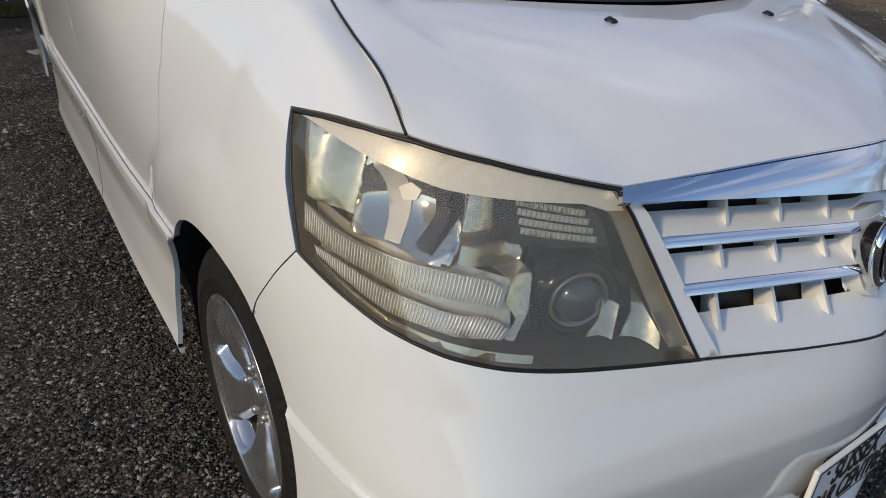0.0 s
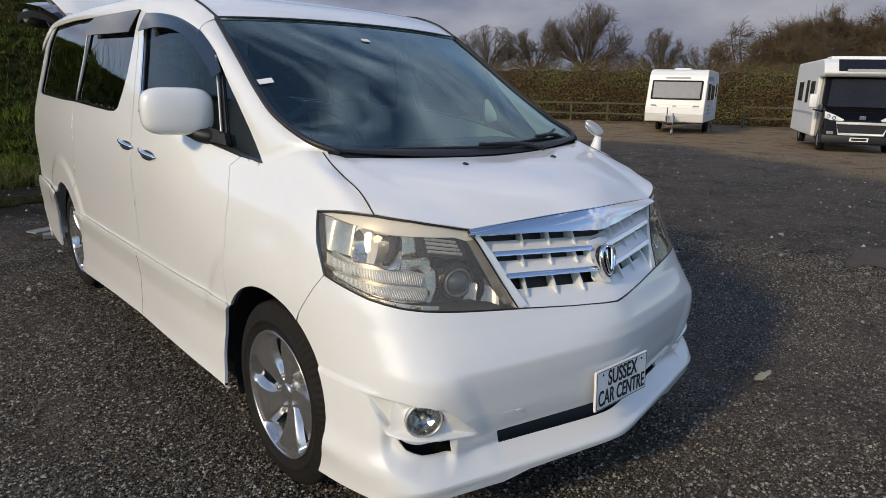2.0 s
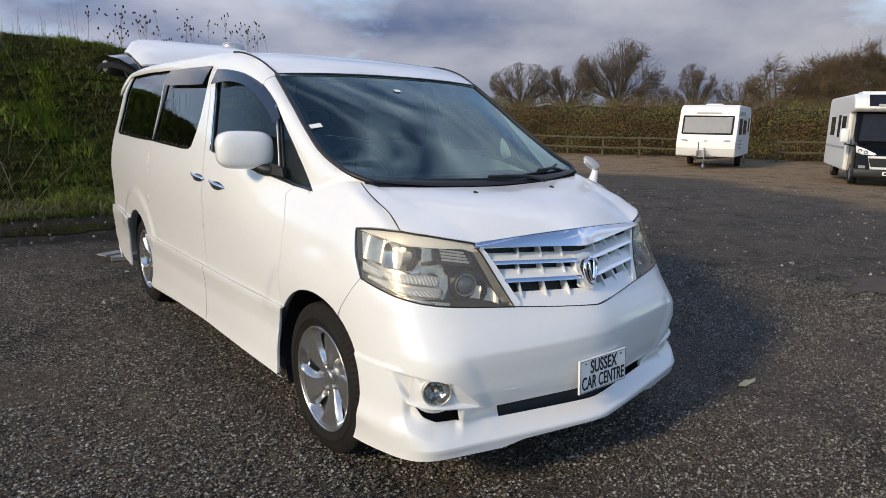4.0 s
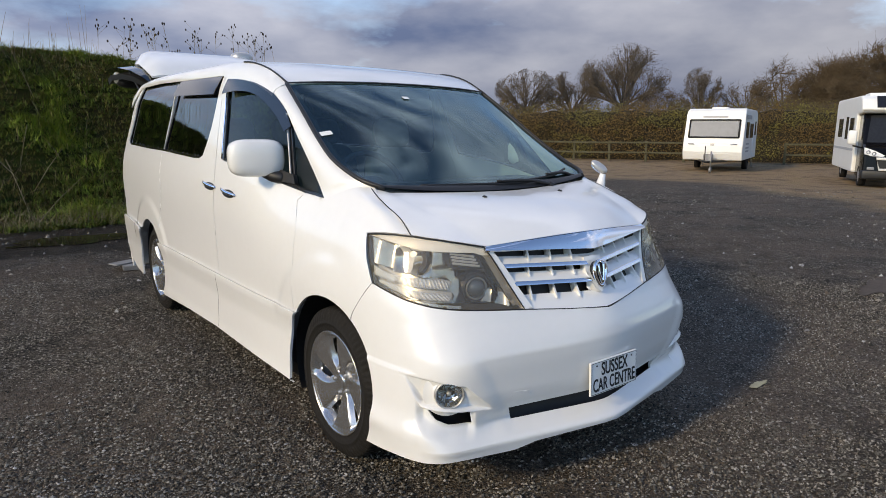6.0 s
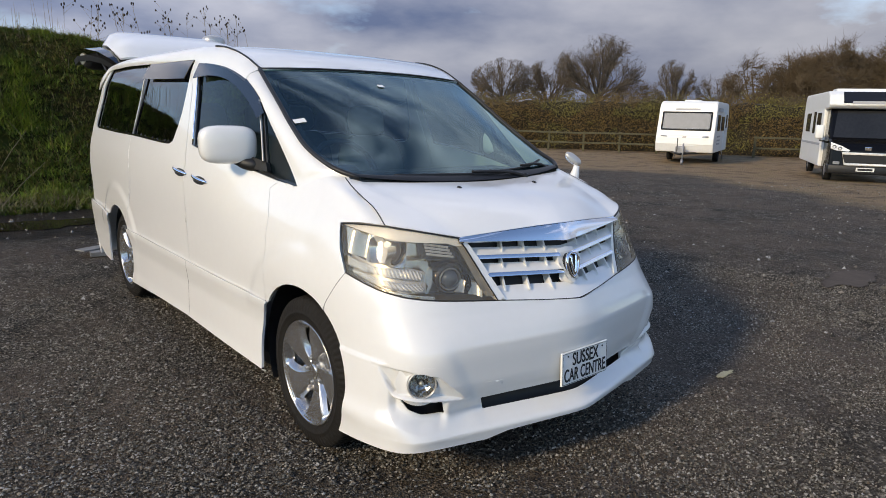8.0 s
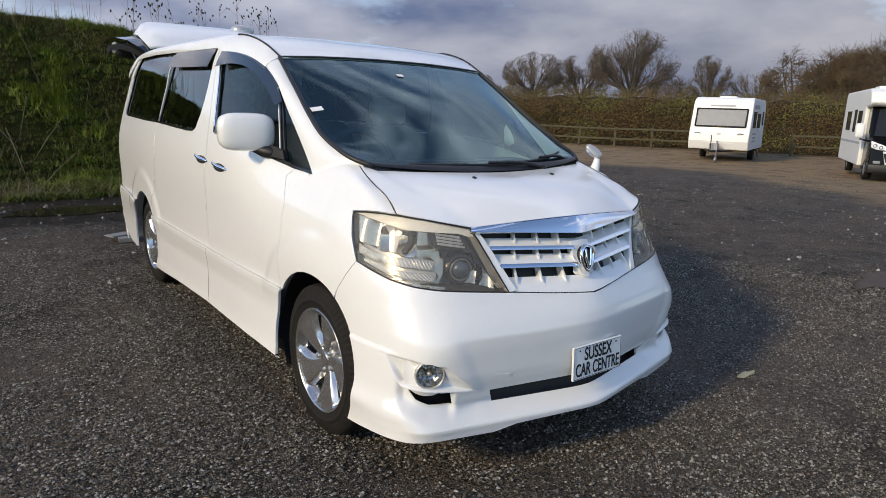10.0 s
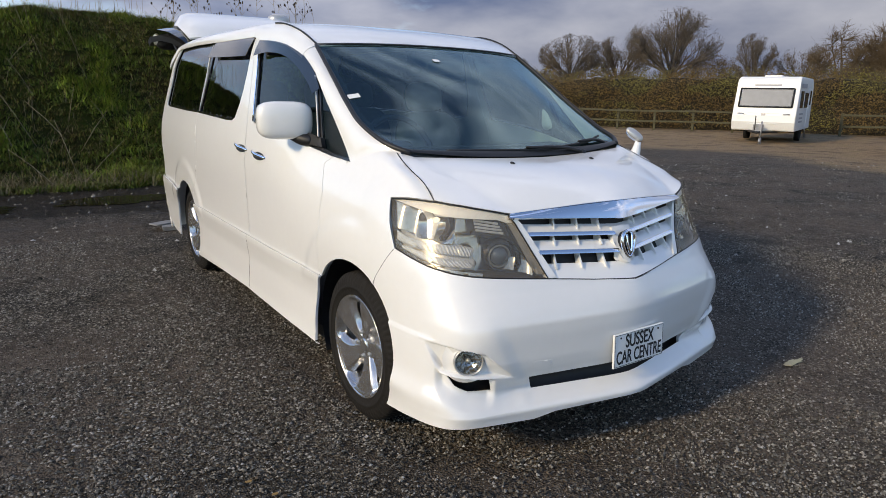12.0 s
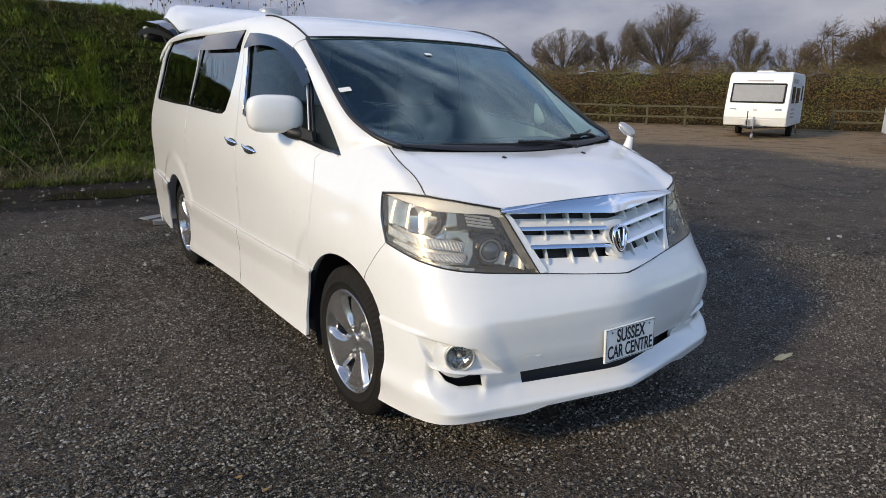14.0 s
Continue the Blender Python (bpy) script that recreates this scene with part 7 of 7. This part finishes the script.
tagged(part("side_bank_grass", blades(spots, rng, (0.05, 0.14), 0.010, 1.2), TURF, smooth=False), "short grass on the side bank, toned dark as if out of the sun", "grass", kind="stuff")
spots = np.concatenate([bank_points(5000, rng, (1, 32), (30, 100)), bank_points(5000, rng, (0, 3), (30, 100))])
tagged(part("dead_grass", blades(spots, rng, (0.08, 0.32), 0.004, 1.4), DEAD, smooth=False), "bleached dead grass stems", "grass", kind="stuff")

# ragged grass where the bank runs out into the yard
foot = bank_v.reshape(-1, BANK_COLS, 3)[2][30:100]
k = rng.uniform(0, len(foot) - 1.01, 2600)
p = foot[k.astype(int)] + (foot[k.astype(int) + 1] - foot[k.astype(int)]) * (k % 1)[:, None]
reach = np.array([max(0.0, 0.02 + 1.0 * noise.noise((x * 1.1, y * 1.1, 9)) + 0.5 * noise.noise((x * 4, y * 4, 2))) for x, y, _ in p])
p[:, 1] -= reach * rng.random(len(p)) ** 0.8
p[:, 2] = 0.0
spots = np.repeat(p, 12, axis=0)
spots = spots + rng.normal(0, 1, spots.shape) * np.array((0.05, 0.05, 0.0))
tagged(part("foot_grass", blades(spots, rng, (0.02, 0.09), 0.006, 1.2), GRASS, smooth=False), "ragged grass at the foot of the bank", "grass", kind="stuff")
spots = np.repeat(p[::3], 7, axis=0)
spots = spots + rng.normal(0, 1, spots.shape) * np.array((0.10, 0.07, 0.0))
tagged(part("foot_straw", blades(spots, rng, (0.02, 0.07), 0.004, 3.0), DEAD, smooth=False), "flattened straw at the foot of the bank", "grass", kind="stuff")

# long dead stalks on the slope
STALK = material("dead_stalk", (0.26, 0.22, 0.15), 0.9, vary=0.4, scale=6)
SEED = material("dark_seed_head", (0.030, 0.022, 0.016), 0.95)
stems = []
for p in bank_points(130, rng, (2, 30), (34, 96)):
    h, az, ln = rng.uniform(0.4, 1.1), rng.uniform(0, 6.28), rng.uniform(0.1, 1.3)
    d = Vector((math.cos(az) * ln, math.sin(az) * ln, 1)).normalized()
    q = Vector(p)
    stems.append(tube([q, q + d * h * 0.5 + Vector((0, 0, 0.03)), q + d * h], [0.007, 0.005, 0.003], 4))
tagged(part("dead_stalks", join(*stems), STALK), "tall dead stalks on the bank", "weeds", kind="stuff")

# seeding weeds along the crest, behind the car's roof
crest = bank_v.reshape(-1, BANK_COLS, 3)[30]
crest = crest[(crest[:, 0] > 0.2) & (crest[:, 0] < 9.5)]
for i in range(48):
    j = rng.uniform(0, len(crest) - 1.01)
    p = crest[int(j)] + (crest[int(j) + 1] - crest[int(j)]) * (j - int(j)) + np.array((0, rng.uniform(-0.5, 0.4), -0.1))
    weed = thing("weed", tuple(p), "tall dead weed with dark seed heads on the bank's crest", "weed", "weeds on the bank's crest")
    h = rng.uniform(0.35, 1.0)
    top = Vector(p) + Vector((rng.uniform(-0.15, 0.15), rng.uniform(-0.1, 0.1), h))
    pieces, heads = [tube([Vector(p), (Vector(p) + top) / 2 + Vector((0.02, 0, 0)), top], [0.005, 0.004, 0.003], 4)], []
    for k in range(int(rng.integers(2, 7))):
        f = rng.uniform(0.5, 0.98)
        a = Vector(p) + (top - Vector(p)) * f
        b = a + Vector((rng.uniform(-0.22, 0.22), rng.uniform(-0.15, 0.15), rng.uniform(0.08, 0.26)))
        pieces.append(tube([a, b], [0.003, 0.002], 3))
        heads.append(cushion(tuple(b), (rng.uniform(0.012, 0.020), rng.uniform(0.012, 0.020), rng.uniform(0.018, 0.034)), 2.0, 6, 5))
    heads.append(cushion(tuple(top), (0.016, 0.016, 0.032), 2.0, 6, 5))
    for made in pieces:
        part("stem", made, STALK, weed)
    for made in heads:
        part("seed_head", made, SEED, weed)
reeds = []
for i in range(340):
    j = rng.uniform(0, 60)
    g = bank_v.reshape(-1, BANK_COLS, 3)[30]
    k = int(30 + j)
    p = Vector(g[k]) + Vector((rng.uniform(-0.3, 0.3), rng.uniform(-0.6, 0.4), -0.05))
    h = rng.uniform(0.25, 0.75) + (0.5 if rng.random() < 0.15 else 0)
    reeds.append(tube([p, p + Vector((rng.uniform(-0.12, 0.12), rng.uniform(-0.1, 0.1), h))], [0.005, 0.002], 3))
tagged(part("crest_stalks", join(*reeds), STALK), "thin dead stalks along the bank's crest", "weeds", kind="stuff")

# loose stones on the yard
def stones(n, size, rng, where):
    p = where(n, rng)
    s = size[0] + (size[1] - size[0]) * rng.random(n) ** 2.5
    base = np.array([(1, 0, 0), (0.3, 0.95, 0), (-0.8, 0.6, 0), (-0.8, -0.6, 0), (0.3, -0.95, 0), (0.1, 0.05, 0.75), (-0.15, -0.2, 0.6)])
    v = base[None] * rng.uniform(0.65, 1.25, (n, 7, 1)) + rng.normal(0, 0.12, (n, 7, 3))
    az = rng.uniform(0, 6.28, n)
    c, q = np.cos(az)[:, None], np.sin(az)[:, None]
    x, y = v[..., 0] * c - v[..., 1] * q, v[..., 0] * q + v[..., 1] * c
    v = np.stack([x, y * rng.uniform(0.6, 1.0, (n, 1)), v[..., 2] - 0.15], 2) * s[:, None, None] + p[:, None, :]
    f = np.array([(0, 1, 5), (1, 2, 5), (2, 3, 6), (3, 4, 6), (4, 0, 6), (5, 2, 6), (0, 5, 6)])
    faces = (np.arange(n)[:, None, None] * 7 + f[None]).reshape(-1, 3)
    return v.reshape(-1, 3), faces.tolist()


def near_yard(n, rng):
    r = 0.7 + 6.3 * rng.random(n) ** 0.75
    a = np.radians(rng.uniform(0, 116, n))
    x, y = EYE_X + r * np.cos(a), EYE_Y + r * np.sin(a)
    # stones lie thinner where earth shows through; the spare ones gather on the stony patches
    bare = np.array([noise.noise((p * 0.9, q * 0.9, 4)) + 0.6 * noise.noise((p * 3.1, q * 3.1, 6)) for p, q in zip(x, y)]) > 0.10
    move = bare & (rng.random(n) < 0.6)
    full = np.flatnonzero(~bare)
    pick_from = full[rng.integers(0, len(full), int(move.sum()))]
    x[move], y[move] = x[pick_from] + rng.normal(0, 0.02, len(pick_from)), y[pick_from] + rng.normal(0, 0.02, len(pick_from))
    return np.stack([x, y, np.full(n, -0.002)], 1)


def wide_yard(n, rng):
    r = 5.0 + 17.0 * rng.random(n) ** 0.9
    a = np.radians(rng.uniform(-15, 115, n))
    x, y = EYE_X + r * np.cos(a), EYE_Y + r * np.sin(a)
    ok = y < 8.2
    x, y = x[ok], y[ok]
    return np.stack([x, y, ground_z(x, y) - 0.004], 1)


GRIT = island_material("loose_grit", [(0.015, 0.014, 0.0125), (0.070, 0.064, 0.053), (0.158, 0.145, 0.122), (0.025, 0.023, 0.020), (0.33, 0.308, 0.268), (0.110, 0.080, 0.055)], 0.8)
PALE_STONE = island_material("pale_chippings", [(0.16, 0.15, 0.14), (0.30, 0.29, 0.27), (0.42, 0.41, 0.39)], 0.7)
tagged(part("loose_grit", stones(250000, (0.0027, 0.0105), rng, near_yard), GRIT, smooth=False), "dark loose road planings and grit", "gravel", kind="stuff")
tagged(part("pale_chippings", stones(8000, (0.003, 0.010), rng, near_yard), PALE_STONE, smooth=False), "scattered pale stone chippings", "gravel", kind="stuff")
far_pts = wide_yard(15000, rng)
tagged(part("far_grit", stones(len(far_pts), (0.008, 0.032), rng, lambda n, r: far_pts), GRIT, smooth=False), "loose dark stones across the yard", "gravel", kind="stuff")
pts = wide_yard(1700, rng)
tagged(part("far_chippings", stones(len(pts), (0.008, 0.028), rng, lambda n, r: pts), PALE_STONE, smooth=False), "scattered pale stones across the yard", "gravel", kind="stuff")


# wet hollow between the car and the bank
def blot(cx, cy, rx, ry, seed, z, n=40):
    out = []
    for k in range(n):
        t = 2 * math.pi * k / n
        r = 1 + 0.45 * noise.noise((math.cos(t) * 1.6, math.sin(t) * 1.6, seed)) + 0.32 * noise.noise((math.cos(t) * 5, math.sin(t) * 5, seed))
        out.append((cx + rx * r * math.cos(t), cy + ry * r * math.sin(t), z))
    return out, [tuple(range(n))]


WET = material("muddy_water", (0.020, 0.017, 0.014), 0.06, vary=0.3, scale=2)
tagged(part("puddle", blot(-0.9, 6.85, 0.78, 0.34, 5, 0.003, 90), WET, smooth=False), "shallow dark puddle near the bank", "puddle", kind="structure")
tagged(part("puddle", blot(-2.7, 6.7, 0.7, 0.34, 8, 0.003, 90), WET, smooth=False), "shallow dark puddle near the bank", "puddle", kind="structure")

# small things lying about
TAN = material("orange_leaf", (0.34, 0.20, 0.07), 0.8, vary=0.3, scale=30)
LEAF_SPOTS = [(-1.432, -0.242, 0.012), (-1.376, -0.368, 0.012)]
LITTER = material("bleached_leaf", (0.42, 0.38, 0.24), 0.8, vary=0.3, scale=20)
leaf = part("dead_leaf", blot(1.43, -0.74, 0.080, 0.024, 4, 0.010, 26), LITTER, thick=0.004, smooth=False)
tagged(leaf, "bleached dead leaf lying on the planings", "leaf")
for cx, cy, sx in LEAF_SPOTS:
    bit = part("fallen_leaf", blot(cx, cy, sx, sx * 0.6, cx * 9, 0.014, 12), TAN, thick=0.003, smooth=False)
    tagged(bit, "small orange-brown fallen leaf on the planings", "leaf", "fallen leaves")
RUST = material("rusty_clay", (0.085, 0.060, 0.042), 0.9, vary=0.45, scale=9)
tagged(part("clay_patch", blot(4.75, -0.30, 0.55, 0.16, 6, 0.008, 80), RUST, smooth=False), "rusty patch of clay on the planings", "clay", kind="structure")
BOARD = material("grey_board", (0.24, 0.24, 0.235), 0.8, vary=0.25, scale=8)
for cx, cy, cz, turn_by, lx, half, lab in ((-0.715, 4.60, 0.026, -8, 0.085, 0.022, "short grey board lying behind the rear wheel"), (-0.755, 4.72, 0.056, 24, 0.135, 0.007, "thin grey board resting on another behind the rear wheel")):
    m = Matrix.Translation((cx, cy, cz)) @ Matrix.Rotation(radians(turn_by), 4, "Z")
    tagged(part("board", placed(block(-lx, lx, -0.07, 0.07, -half, half, 0.003), m), BOARD, smooth=False), lab, "board", "boards on the ground")
